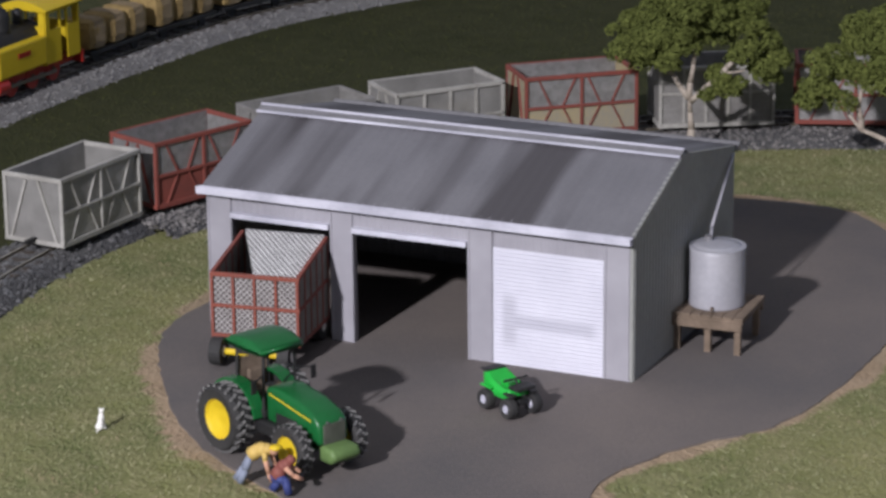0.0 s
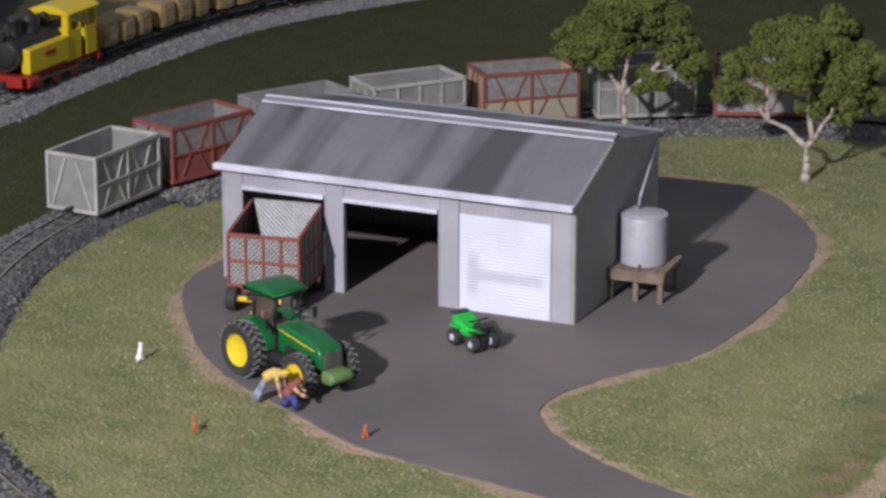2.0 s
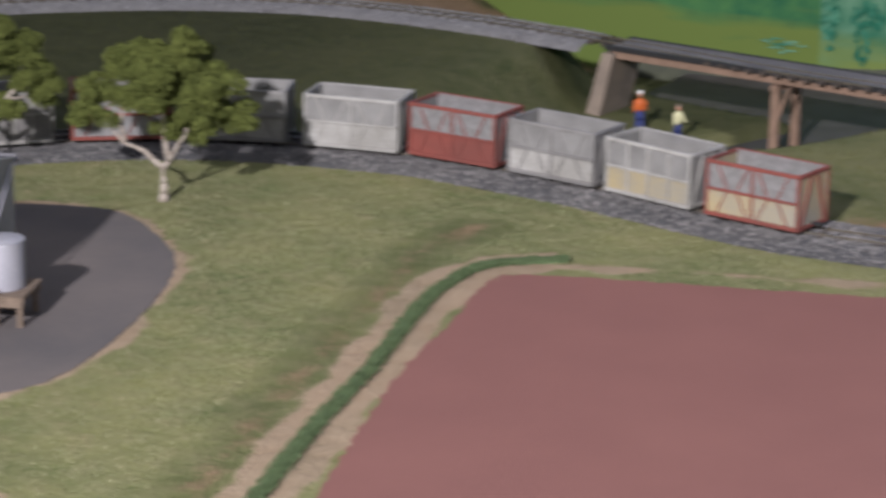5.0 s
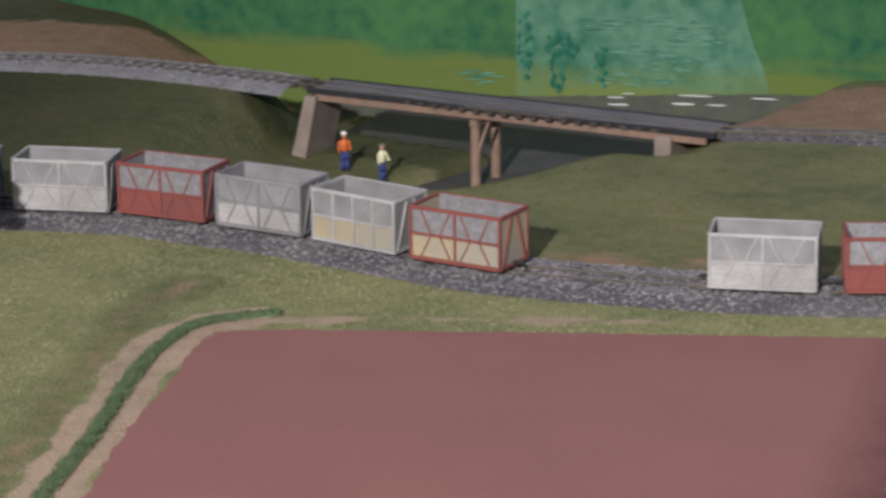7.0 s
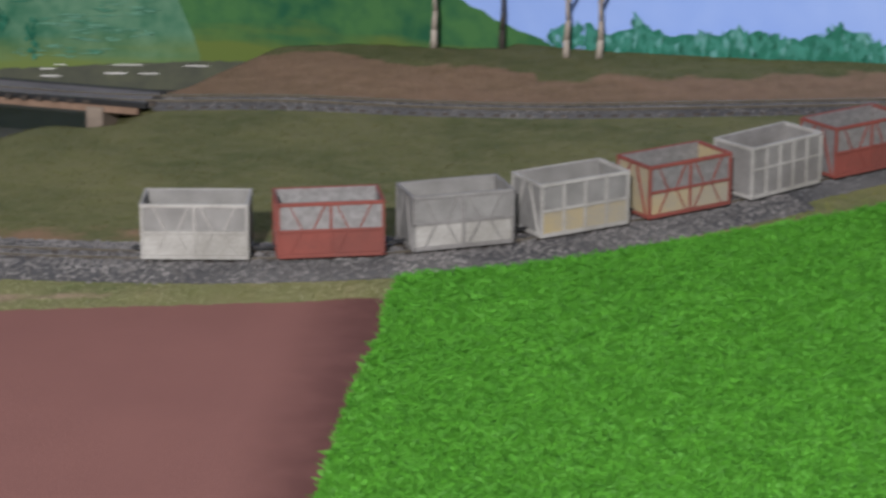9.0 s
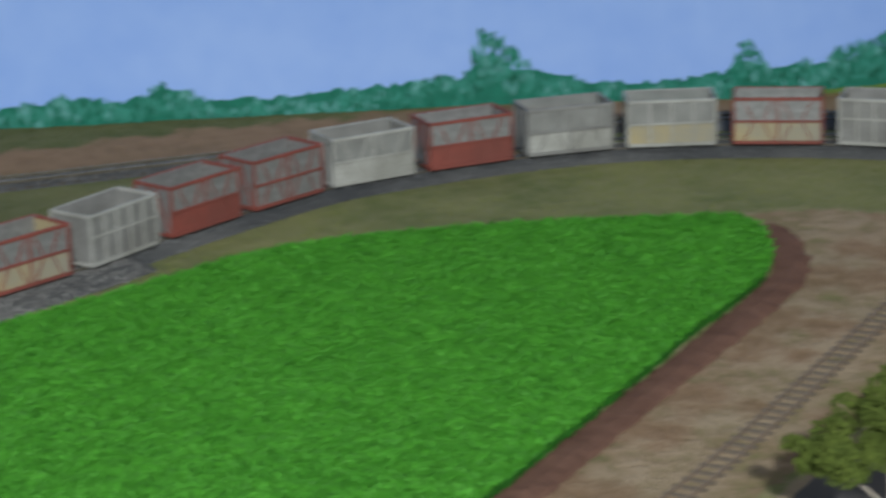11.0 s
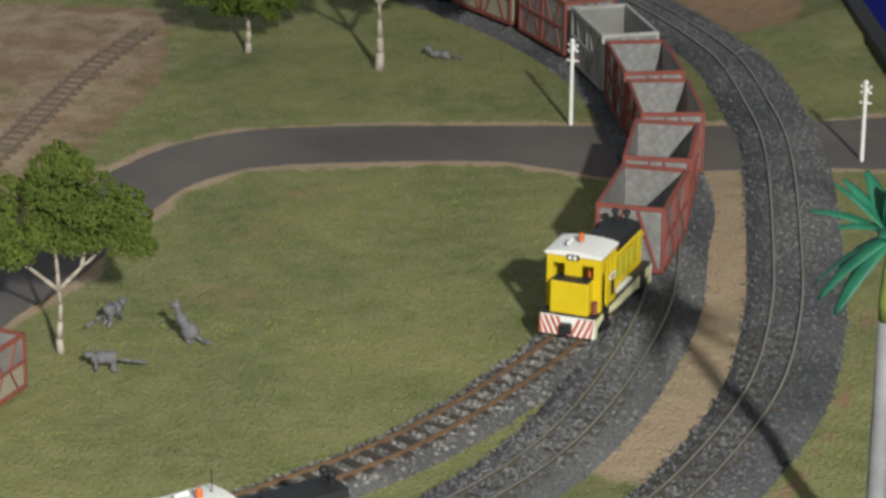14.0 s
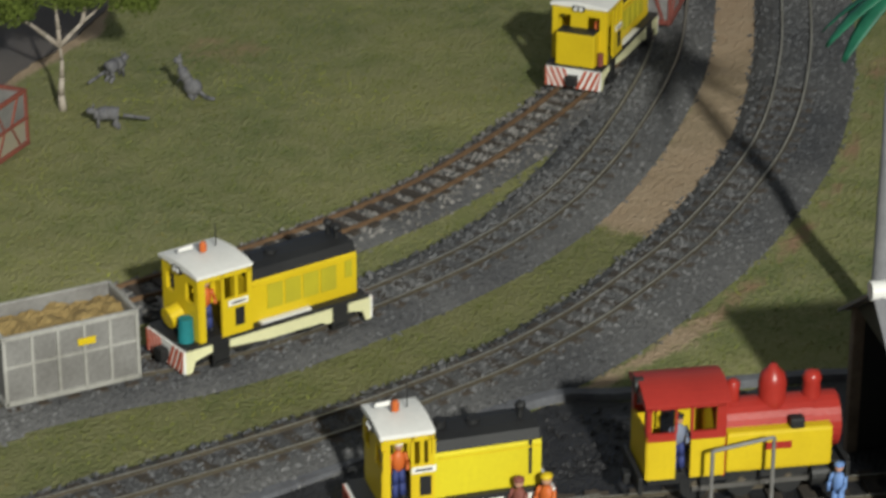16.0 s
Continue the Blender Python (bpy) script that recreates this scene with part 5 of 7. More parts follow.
def band(name, tops, low, proud, material, step=1.0, jag=0.0, seed=0):
    """A painted strip along the board under a line of (length, height)."""
    t = np.array(tops, float)
    rnd = np.random.RandomState(seed)
    bm = fresh()
    s = np.arange(t[0, 0], t[-1, 0] + 0.01, step)
    h = np.interp(s, t[:, 0], t[:, 1]) + rnd.uniform(-jag, jag, len(s))
    lo = np.interp(s, [p[0] for p in low], [p[1] for p in low]) if isinstance(low, list) else np.full(len(s), low)
    a = [bm.verts.new(on_board(x, y, proud)) for x, y in zip(s, lo)]
    b = [bm.verts.new(on_board(x, y, proud)) for x, y in zip(s, h)]
    for i in range(len(s) - 1):
        bm.faces.new((a[i], a[i + 1], b[i + 1], b[i]))
    return part(name, bm, material, board)


band("painted_hill", [(10, 14), (74, 14), (80, 9), (84, 5), (87, 3.0), (90, 1.6), (93, 0.5), (96, 0)], -8.5, 0.06, "hill", 0.8, 0.12)
band("painted_valley", [(50.3, 9), (58, 9.5), (64.5, 8), (65.8, 4), (66.6, 1), (67.6, -1.3), (68, -3)], -8.5, 0.10, "valley", 0.45, 0.08)
band("painted_slope", [(150, 0.3), (158, 0.6), (161.5, 0.85), (165.3, 1.85), (171, 2.5), (179, 2.75), (192, 2.95), (200, 3.2)], -3, 0.31, "slope", 0.5, 0.03, 3)
band("painted_ridge", [(150, 0.4), (158, 0.75), (161.5, 1.05), (165.3, 2.1), (171, 2.8), (179, 3.0), (192, 3.2), (200, 3.5)], [(150, 0.2), (158, 0.45), (161.5, 0.75), (165.3, 1.75), (171, 2.4), (179, 2.65), (192, 2.85), (200, 3.1)], 0.34, "meadow", 0.5, 0.04, 4)
heights = [(93, 1.6), (95.4, 2.9), (97, 1.3), (99, 3.2), (101, 1.6), (106.5, 2.7), (109, 1.6), (112.3, 3.4), (115, 1.4), (122, 1.6), (127, 2.0), (131.2, 2.6), (133.4, 7.2), (134.6, 4.2), (136.2, 3.0), (140, 1.5), (145, 1.4), (148.4, 2.0),
           (149.7, 4.8), (151.2, 2.6), (155.3, 3.0), (157.2, 4.4), (158.7, 5.6), (161, 5.0), (166.9, 6.2), (172, 6.6), (178, 7.2), (186, 8), (200, 9)]
hs, hh = zip(*heights)
band("painted_scrub", [(s, min(h, 1.2 + 0.35 * h)) for s, h in heights if s > 94], -3, 0.16, "tree1", 0.35, 0.22, 5)
rs = np.random.RandomState(12)
V = [[], [], [], []]
for k in range(4200):
    s = rs.uniform(93, 199)
    h = float(np.interp(s, hs, hh))
    if rs.rand() > 0.35 + 0.12 * h:
        continue
    clump = 0.5 + 0.5 * math.sin(s * 2.1 + 1.3 * math.sin(s * 0.9))
    z = h * (0.25 + 0.75 * rs.rand() ** 0.7) * (0.72 + 0.28 * clump)
    shade = min(3, max(0, int(rs.normal(1.4 + 0.9 * z / max(h, 1) + (0.8 if s > 162 else 0.0), 0.8))))
    w, t, lean = rs.uniform(0.09, 0.22), rs.uniform(0.35, 0.8), rs.uniform(-0.25, 0.25)
    p = 0.18 + 0.03 * shade + 0.008 * (k % 5)
    V[shade].append([on_board(s - w, z - t * 0.3, p), on_board(s + lean * 0.3, z - t, p), on_board(s + w, z - t * 0.3, p), on_board(s + lean, z + t * 0.35, p)])
for shade in range(4):
    quad = np.array(V[shade]).reshape(-1, 3)
    part_ob = raw("painted_foliage", quad, (np.arange(len(quad)).reshape(-1, 4)).tolist(), "tree%d" % shade, board)
    part_ob["kind"] = "stuff"
# loosely brushed bushes and pale branches in the painted valley
V = [[], [], [], []]
for s, z, w, h, sh, n in ((53.6, 0.2, 1.2, 1.0, 0, 60), (53.2, -1.9, 0.5, 1.3, 0, 26), (56.4, -1.2, 0.5, 1.5, 1, 26), (51.0, 0.2, 0.5, 2.6, 1, 50), (60, 0.1, 3.0, 0.5, 3, 26), (63, 1.0, 2.4, 0.5, 3, 20), (61.0, 2.0, 3.6, 0.5, 3, 22), (56.5, 1.8, 1.8, 0.5, 2, 14),
                         (62, -0.9, 3.2, 0.5, 3, 22), (47.8, -2.2, 1.4, 0.54, 2, 14), (58, -2.0, 3.5, 0.5, 3, 20)):
    for k in range(n):
        a, q = rs.uniform(0, 6.283), rs.rand() ** 0.5
        cs, cz = s + w * q * math.cos(a), z + h * q * math.sin(a)
        u, v = (rs.uniform(0.08, 0.2), rs.uniform(0.15, 0.35)) if h > 0.55 else (rs.uniform(0.3, 0.9), rs.uniform(0.03, 0.07))
        shade, p = min(3, max(0, sh + rs.randint(-1, 2))), 0.2 + 0.006 * (k % 9)
        V[shade].append([on_board(cs - u, cz, p), on_board(cs, cz - v, p), on_board(cs + u, cz + v * 0.3, p), on_board(cs - u * 0.1, cz + v, p)])
for shade in range(4):
    if V[shade]:
        quad = np.array(V[shade]).reshape(-1, 3)
        part_ob = raw("painted_bush", quad, (np.arange(len(quad)).reshape(-1, 4)).tolist(), "dab%d" % shade, board)
        part_ob["kind"] = "stuff"


# ---- creek and bridge ----
slab("creek", [(14, 50), (24, 44), (36, 52), (48, 64), (60, 79), (56, 96), (30, 96), (20, 74)], -4.75, "water", "dark still creek water under the bridge", "water", jag=0.0, thick=0.05)
band("painted_water", [(36, -3.9), (50.8, -3.5), (58, -3.15), (67.6, -2.7), (73, -2.5)], -8.5, 0.17, "painted_water", 0.4, 0.06, 9)
for s, z, w, h in ((57.3, -3.3, 1.3, 0.07), (57.5, -3.8, 1.6, 0.1), (62.8, -3.0, 2.6, 0.07), (62, -3.6, 1.8, 0.1), (64.3, -3.6, 1.6, 0.08), (56, -4.3, 1.1, 0.09), (67.6, -3.0, 1.9, 0.08), (58.2, -3.0, 1.0, 0.05), (60.4, -4.6, 1.4, 0.06)):
    painted("painted_ripple", [(s - w / 2, z - h * 0.2), (s - w / 6, z - h / 2), (s + w / 3, z - h / 2.4), (s + w / 2, z + h * 0.1), (s + w / 5, z + h / 2), (s - w / 3, z + h / 2.6)], 0.24, "white")


def build_bridge():
    a, b = Vector((20.05, 67.95, 0)), Vector((45.9, 57.4, 0))
    n = (b - a).length
    g = thing("rail_bridge", a.x, a.y, 0, math.degrees(math.atan2(b.y - a.y, b.x - a.x)), "timber rail bridge with dark deck over the creek", "bridge")
    part("deck", box(fresh(), n / 2, 0, 0.33, n, 3.0, 0.28, 0.03), "deck", g, "grey weathered timber deck")
    for y in (-1.5, 1.5):
        part("kerb_beam", box(fresh(), n / 2, y, 0.36, n + 0.6, 0.26, 0.34, 0.03), "black", g, "dark edge beam")
        part("girder", box(fresh(), n / 2, y * 0.92, -0.04, n - 0.6, 0.3, 0.46, 0.03), "bridge", g, "pale timber girder")
    x = n * 0.425
    for y in (-1.4, 1.4):
        post = part("post", tube(fresh(), (x, y, -6.2), (x, y, -0.5), 0.34, 0.3, 10), "bridge", g)
        if y < 0:
            bm = fresh()
            bar(bm, (x, y, -3.0), (x + 0.95, y, -0.4), 0.2, 0.2)
            part("brace", bm, "bridge", post)
    part("crosshead", box(fresh(), x, 0, -0.55, 0.5, 3.4, 0.4, 0.03), "bridge", g)
    for x, d in ((n - 3.1, -1),):
        bm = fresh()
        prism(bm, [(x - 0.5, 0.05), (x + 0.6, 0.05), (x + 0.6, -0.6), (x + 0.5, -3.2), (x - 0.5, -3.2)], 1, -1.75, 1.75, 0.04)
        part("abutment", bm, "concrete", g, "brown concrete abutment")
    bm = fresh()
    prism(bm, [(-0.3, 0.05), (0.55, 0.05), (-0.6, -5.2), (-1.7, -5.2)], 1, -1.9, 1.9, 0.04)
    part("abutment", bm, "concrete", g, "sloping concrete abutment")
    return g


build_bridge()


# ---- crop, hedge and grass fibres ----
def scatter(n, x0, y0, x1, y1, seed):
    r = np.random.RandomState(seed)
    return r, r.uniform(x0, x1, n), r.uniform(y0, y1, n)


def blades(name, x, y, z, h, w, lean, r, material, label, cat):
    """Many single leaves, each a bent strip of two triangles."""
    n = len(x)
    a = r.uniform(0, 6.283, n)
    dx, dy = np.cos(a), np.sin(a)
    hh = h * r.uniform(0.55, 1.2, n)
    ln = lean * r.uniform(0.2, 1.3, n) * hh
    b = r.uniform(0, 6.283, n)
    tx, ty = np.cos(b) * ln, np.sin(b) * ln
    p0 = np.stack([x - dx * w / 2, y - dy * w / 2, z], 1)
    p1 = np.stack([x + dx * w / 2, y + dy * w / 2, z], 1)
    p2 = np.stack([x + tx * 0.4 + dx * w * 0.35, y + ty * 0.4 + dy * w * 0.35, z + hh * 0.65], 1)
    p3 = np.stack([x + tx, y + ty, z + hh], 1)
    v = np.stack([p0, p1, p2, p3], 1).reshape(-1, 3)
    k = 4 * np.arange(n)[:, None]
    f = np.concatenate([k + [0, 1, 2], k + [0, 2, 3]]).tolist()
    return tagged(raw(name, v, f, material), label, cat, kind="stuff")


bm = fresh()
edge = spline(CROP, 0.6, True)[:-1]
edge = edge + normals(edge) * np.random.RandomState(5).uniform(-0.12, 0.12, len(edge))[:, None]
top = [bm.verts.new((x, y, 0.42)) for x, y in edge]
low = [bm.verts.new((x, y, -0.02)) for x, y in edge]
f = bm.faces.new(top)
for i in range(len(top)):
    bm.faces.new((top[i], low[i], low[(i + 1) % len(top)], top[(i + 1) % len(top)]))
bmesh.ops.triangulate(bm, faces=[f])
tagged(part("crop_mat", bm, "crop"), "dense bright green young crop mat", "crop", kind="structure")
r, x, y = scatter(640000, 50, -18, 116, 34, 21)
m = inside(x, y, edge)
x, y = x[m], y[m]
tuft = 0.11 * wob(x, y, 2.7) + 0.12 * wob(x, y, 6.1, 2)
blades("crop", x, y, np.full(len(x), 0.40) + tuft, 0.26, 0.075, 1.4, r, "cropblade", "bright green leafy crop standing in a field", "crop")
bm = fresh()
ribbon(bm, HEDGE, [(-0.3, 0), (-0.26, 0.2), (0, 0.28), (0.26, 0.2), (0.3, 0)])
for v in bm.verts:
    v.co += Vector((0.08, 0.08, 0.07)) * noise.noise(v.co * 2.7)
tagged(part("hedge", bm, "hedge", smooth=True), "low dark green hedge row between dry verges", "hedge", kind="structure")
r, x, y = scatter(9000, 0, 0, 1, 1, 22)
k = r.randint(0, len(HEDGE), 9000)
off = r.uniform(-0.32, 0.32, 9000)
nh = normals(HEDGE)
px, py = HEDGE[k, 0] + nh[k, 0] * off + r.uniform(-0.2, 0.2, 9000), HEDGE[k, 1] + nh[k, 1] * off + r.uniform(-0.2, 0.2, 9000)
blades("hedge_leaves", px, py, 0.18 - 0.5 * off ** 2, 0.14, 0.09, 0.9, r, "hedge", "small dark leaves of the hedge row", "hedge")


def grass_cover(n, box4, seed, lo, hi):
    r, x, y = scatter(n, *box4, seed)
    ok = inside(x, y, BOARD)
    for poly in (DRIVE, ROAD, FIELD, CROP):
        ok &= ~inside(x, y, poly)
    x, y = x[ok], y[ok]
    dl, do = away(x, y, LOOP[::3]), away(x, y, OUTER[::3])
    west = (x < 80)
    ok = (dl > np.where(west & (y > 8), 3.4, 2.2)) & (do > 2.5) & (away(x, y, SIDING[::3]) > 1.7)
    x, y = x[ok], y[ok]
    d, b, t = zones(x, y)
    bare = np.maximum(b, t) + 0.25 * r.rand(len(x))
    ok = (bare < 0.55) & (d > lo) & (d <= hi)
    x, y = x[ok], y[ok]
    return r, x, y, ground_height(x, y)


for n, area, seed, lo, hi, tone, label in (
        (190000, (-26, -34, 62, 36), 31, -1, 0.06, "blade", "pale green static grass on the meadow"),
        (130000, (80, -62, 152, 20), 32, -1, 0.3, "blade_mid", "mid green static grass beside the curve"),
        (30000, (80, 20, 152, 45), 35, -1, 0.06, "blade_mid", "mid green static grass near the far curve"),
        (120000, (20, 20, 150, 76), 34, 0.06, 0.72, "blade_olive", "olive grass between the tracks"),
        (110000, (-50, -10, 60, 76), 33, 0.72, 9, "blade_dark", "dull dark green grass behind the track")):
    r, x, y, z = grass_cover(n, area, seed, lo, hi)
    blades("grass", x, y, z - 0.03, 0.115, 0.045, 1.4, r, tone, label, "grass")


# ---- figures: each one plain painted mesh ----
def joined(name, pieces, x, y, z, rz, label, category, group=""):
    """One mesh of several painted pieces: pieces are (bmesh, material)."""
    me = bpy.data.meshes.new(name)
    whole = bmesh.new()
    for i, (bm, material) in enumerate(pieces):
        for f in bm.faces:
            f.material_index = i
            f.smooth = True
        tmp = bpy.data.meshes.new("tmp")
        bmesh.ops.recalc_face_normals(bm, faces=bm.faces)
        bm.to_mesh(tmp)
        bm.free()
        whole.from_mesh(tmp)
        bpy.data.meshes.remove(tmp)
        me.materials.append(M[material])
    bmesh.ops.scale(whole, vec=(U, U, U), verts=whole.verts)
    whole.to_mesh(me)
    whole.free()
    ob = new(name, me)
    ob.matrix_world = pose(U * x, U * y, U * z, 0, 0, rz)
    return tagged(ob, label, category, group)


def limb(bm, *pts, r=0.13):
    for a, b in zip(pts, pts[1:]):
        tube(bm, a, b, r, r * 0.9, 8)
        ball(bm, b, r * 0.95, 1)
    return bm


def standing(x, y, z, rz, legs, shirt, hat, label, lean=0.0, s=1.0):
    p = lambda a, b, c: (a * s + lean * c * 0.3, b * s, c * s)
    trousers = limb(limb(fresh(), p(0, 0.14, 0.06), p(0, 0.13, 0.55), p(0, 0.1, 1.0), r=0.13 * s), p(0.1, -0.16, 0.06), p(0.04, -0.13, 0.55), p(0, -0.1, 1.0), r=0.13 * s)
    body = ball(fresh(), p(0, 0, 1.38), 0.25 * s, 2, (0.75, 1.0, 1.75))
    limb(body, p(0, 0.24, 1.66), p(0.12, 0.31, 1.35), p(0.3, 0.24, 1.2), r=0.075 * s)
    limb(body, p(0, -0.24, 1.66), p(0.08, -0.32, 1.35), p(0.12, -0.32, 1.05), r=0.075 * s)
    head = ball(fresh(), p(0.03, 0, 1.98), 0.17 * s, 2, (1, 0.9, 1.15))
    cap = ball(fresh(), p(0.03, 0, 2.08), 0.18 * s, 2, (1.1, 1.0, 0.6))
    shoes = box(box(fresh(), *p(0.06, 0.14, 0.05), 0.34 * s, 0.16 * s, 0.1 * s), *p(0.16, -0.16, 0.05), 0.34 * s, 0.16 * s, 0.1 * s)
    return joined("figurine", [(trousers, legs), (body, shirt), (head, "skin"), (cap, hat), (shoes, "black")], x, y, z, rz, label, "figurine")


def bending():
    legs = limb(limb(fresh(), (-0.75, 0.1, 0.05), (-0.45, 0.1, 0.5), (-0.2, 0.1, 0.95), r=0.13), (-0.5, -0.15, 0.05), (-0.3, -0.15, 0.5), (-0.15, -0.1, 0.95), r=0.13)
    body = limb(fresh(), (-0.15, 0, 1.0), (0.15, 0, 1.22), (0.42, 0, 1.24), r=0.25)
    limb(body, (0.4, -0.2, 1.2), (0.45, -0.25, 0.95), r=0.1)
    arms = limb(limb(fresh(), (0.45, -0.25, 0.95), (0.55, -0.22, 0.5), (0.6, -0.15, 0.25), r=0.085), (0.42, 0.2, 1.1), (0.6, 0.2, 0.7), r=0.085)
    head = ball(fresh(), (0.66, 0, 1.24), 0.17, 2)
    hat = ball(fresh(), (0.72, 0, 1.34), 0.18, 2, (1.2, 1.2, 0.6))
    return joined("figurine", [(legs, "denim"), (body, "shirt"), (arms, "skin"), (head, "skin"), (hat, "yellow")], -7.5, -14.4, 0.1, 5, "painted figurine in a yellow shirt bending at the tractor wheel", "figurine")


def squatting():
    legs = limb(limb(fresh(), (-0.35, 0.1, 0.05), (-0.1, 0.1, 0.45), (-0.3, 0.05, 0.55), r=0.15), (0.25, -0.2, 0.05), (0.15, -0.2, 0.5), (-0.25, -0.05, 0.5), r=0.15)
    body = limb(fresh(), (-0.2, 0, 0.55), (0.0, 0, 0.85), (0.15, 0, 0.98), r=0.25)
    arms = limb(limb(fresh(), (0.15, -0.22, 0.95), (0.45, -0.25, 0.7), (0.65, -0.1, 0.55), r=0.085), (0.15, 0.2, 0.9), (0.5, 0.2, 0.7), r=0.085)
    head = ball(fresh(), (0.3, 0, 1.15), 0.17, 2)
    return joined("figurine", [(legs, "blue"), (body, "maroon"), (arms, "skin"), (head, "maroon")], -6.35, -14.75, 0.1, 15, "painted figurine in maroon squatting on the asphalt", "figurine")


bending()
squatting()
bx, by = 22.0, 63.46
standing(bx, by, hz(bx, by), -70, "blue", "orange", "white", "painted figurine in an orange vest by the creek", -0.35, 1.15)
bx, by = 24.67, 61.14
standing(bx, by, hz(bx, by), -40, "blue", "cream", "timber", "painted figurine in a cream shirt on the creek bank", 0.0, 1.12)


# ---- wheels ----
def wheel(x, y, z, r, w, parent, tyre="rubber", rim="yellow", hub=True, lugs=0, rim_share=0.6, cup=0.3):
    """A wheel with its axle along y: tyre, rim and hub."""
    prof = [(rim_share * r, -w * 0.42), (r * 0.9, -w * 0.5), (r, -w * 0.28), (r, w * 0.28), (r * 0.9, w * 0.5), (rim_share * r, w * 0.42)]
    m = Matrix.Translation((x, y, z)) @ Matrix.Rotation(radians(90), 4, "X")
    bm = fresh()
    seg = 28
    rings = [[bm.verts.new((q * math.cos(6.28319 * k / seg), q * math.sin(6.28319 * k / seg), h)) for k in range(seg)] for q, h in prof]
    for a, b in zip(rings, rings[1:] + rings[:1]):
        for k in range(seg):
            bm.faces.new((a[k], a[(k + 1) % seg], b[(k + 1) % seg], b[k]))
    bm.transform(m)
    t = part("tyre", bm, tyre, parent)
    bar_mesh = None
    for k in range(lugs):
        for sd in (-1, 1):
            at = Matrix.Rotation(6.28319 * k / lugs + sd * 0.06, 4, "Z") @ Matrix.Translation((r, 0, sd * w * 0.22)) @ Matrix.Rotation(sd * 0.5, 4, "X")
            if bar_mesh is None:
                lug = part("lug", box(fresh(), 0, 0, 0, 0.07 * r, 0.08 * r, w * 0.46), "lug", t)
                bar_mesh = lug.data
            else:
                lug = new("lug", bar_mesh)
                lug.parent = t
            q = m @ at
            q.translation *= U
            lug.matrix_basis = q
    bm = fresh()
    for s in (-1, 1):
        prof = [(rim_share * r * 1.02, s * w * 0.44), (rim_share * r * 0.92, s * w * 0.3), (rim_share * r * 0.4, s * w * cup), (0.02, s * w * cup)]
        rings = [[bm.verts.new((q * math.cos(6.28319 * k / 24), q * math.sin(6.28319 * k / 24), h)) for k in range(24)] for q, h in prof]
        for a, b in zip(rings, rings[1:]):
            for k in range(24):
                bm.faces.new((a[k], a[(k + 1) % 24], b[(k + 1) % 24], b[k]))
    bm.transform(m)
    part("rim", bm, rim, t, "yellow wheel rim" if rim == "yellow" else "")
    if hub:
        part("hub", tube(fresh(), (x, y - w * 0.46, z), (x, y + w * 0.46, z), r * 0.13, seg=12), rim, t)
    return t


# ---- farm vehicles ----
M["grille"] = mat("olive_grey_grille", (0.10, 0.105, 0.085), (0.06, 0.065, 0.05), 0.6, big=200, fine=2200, bump=0.5)


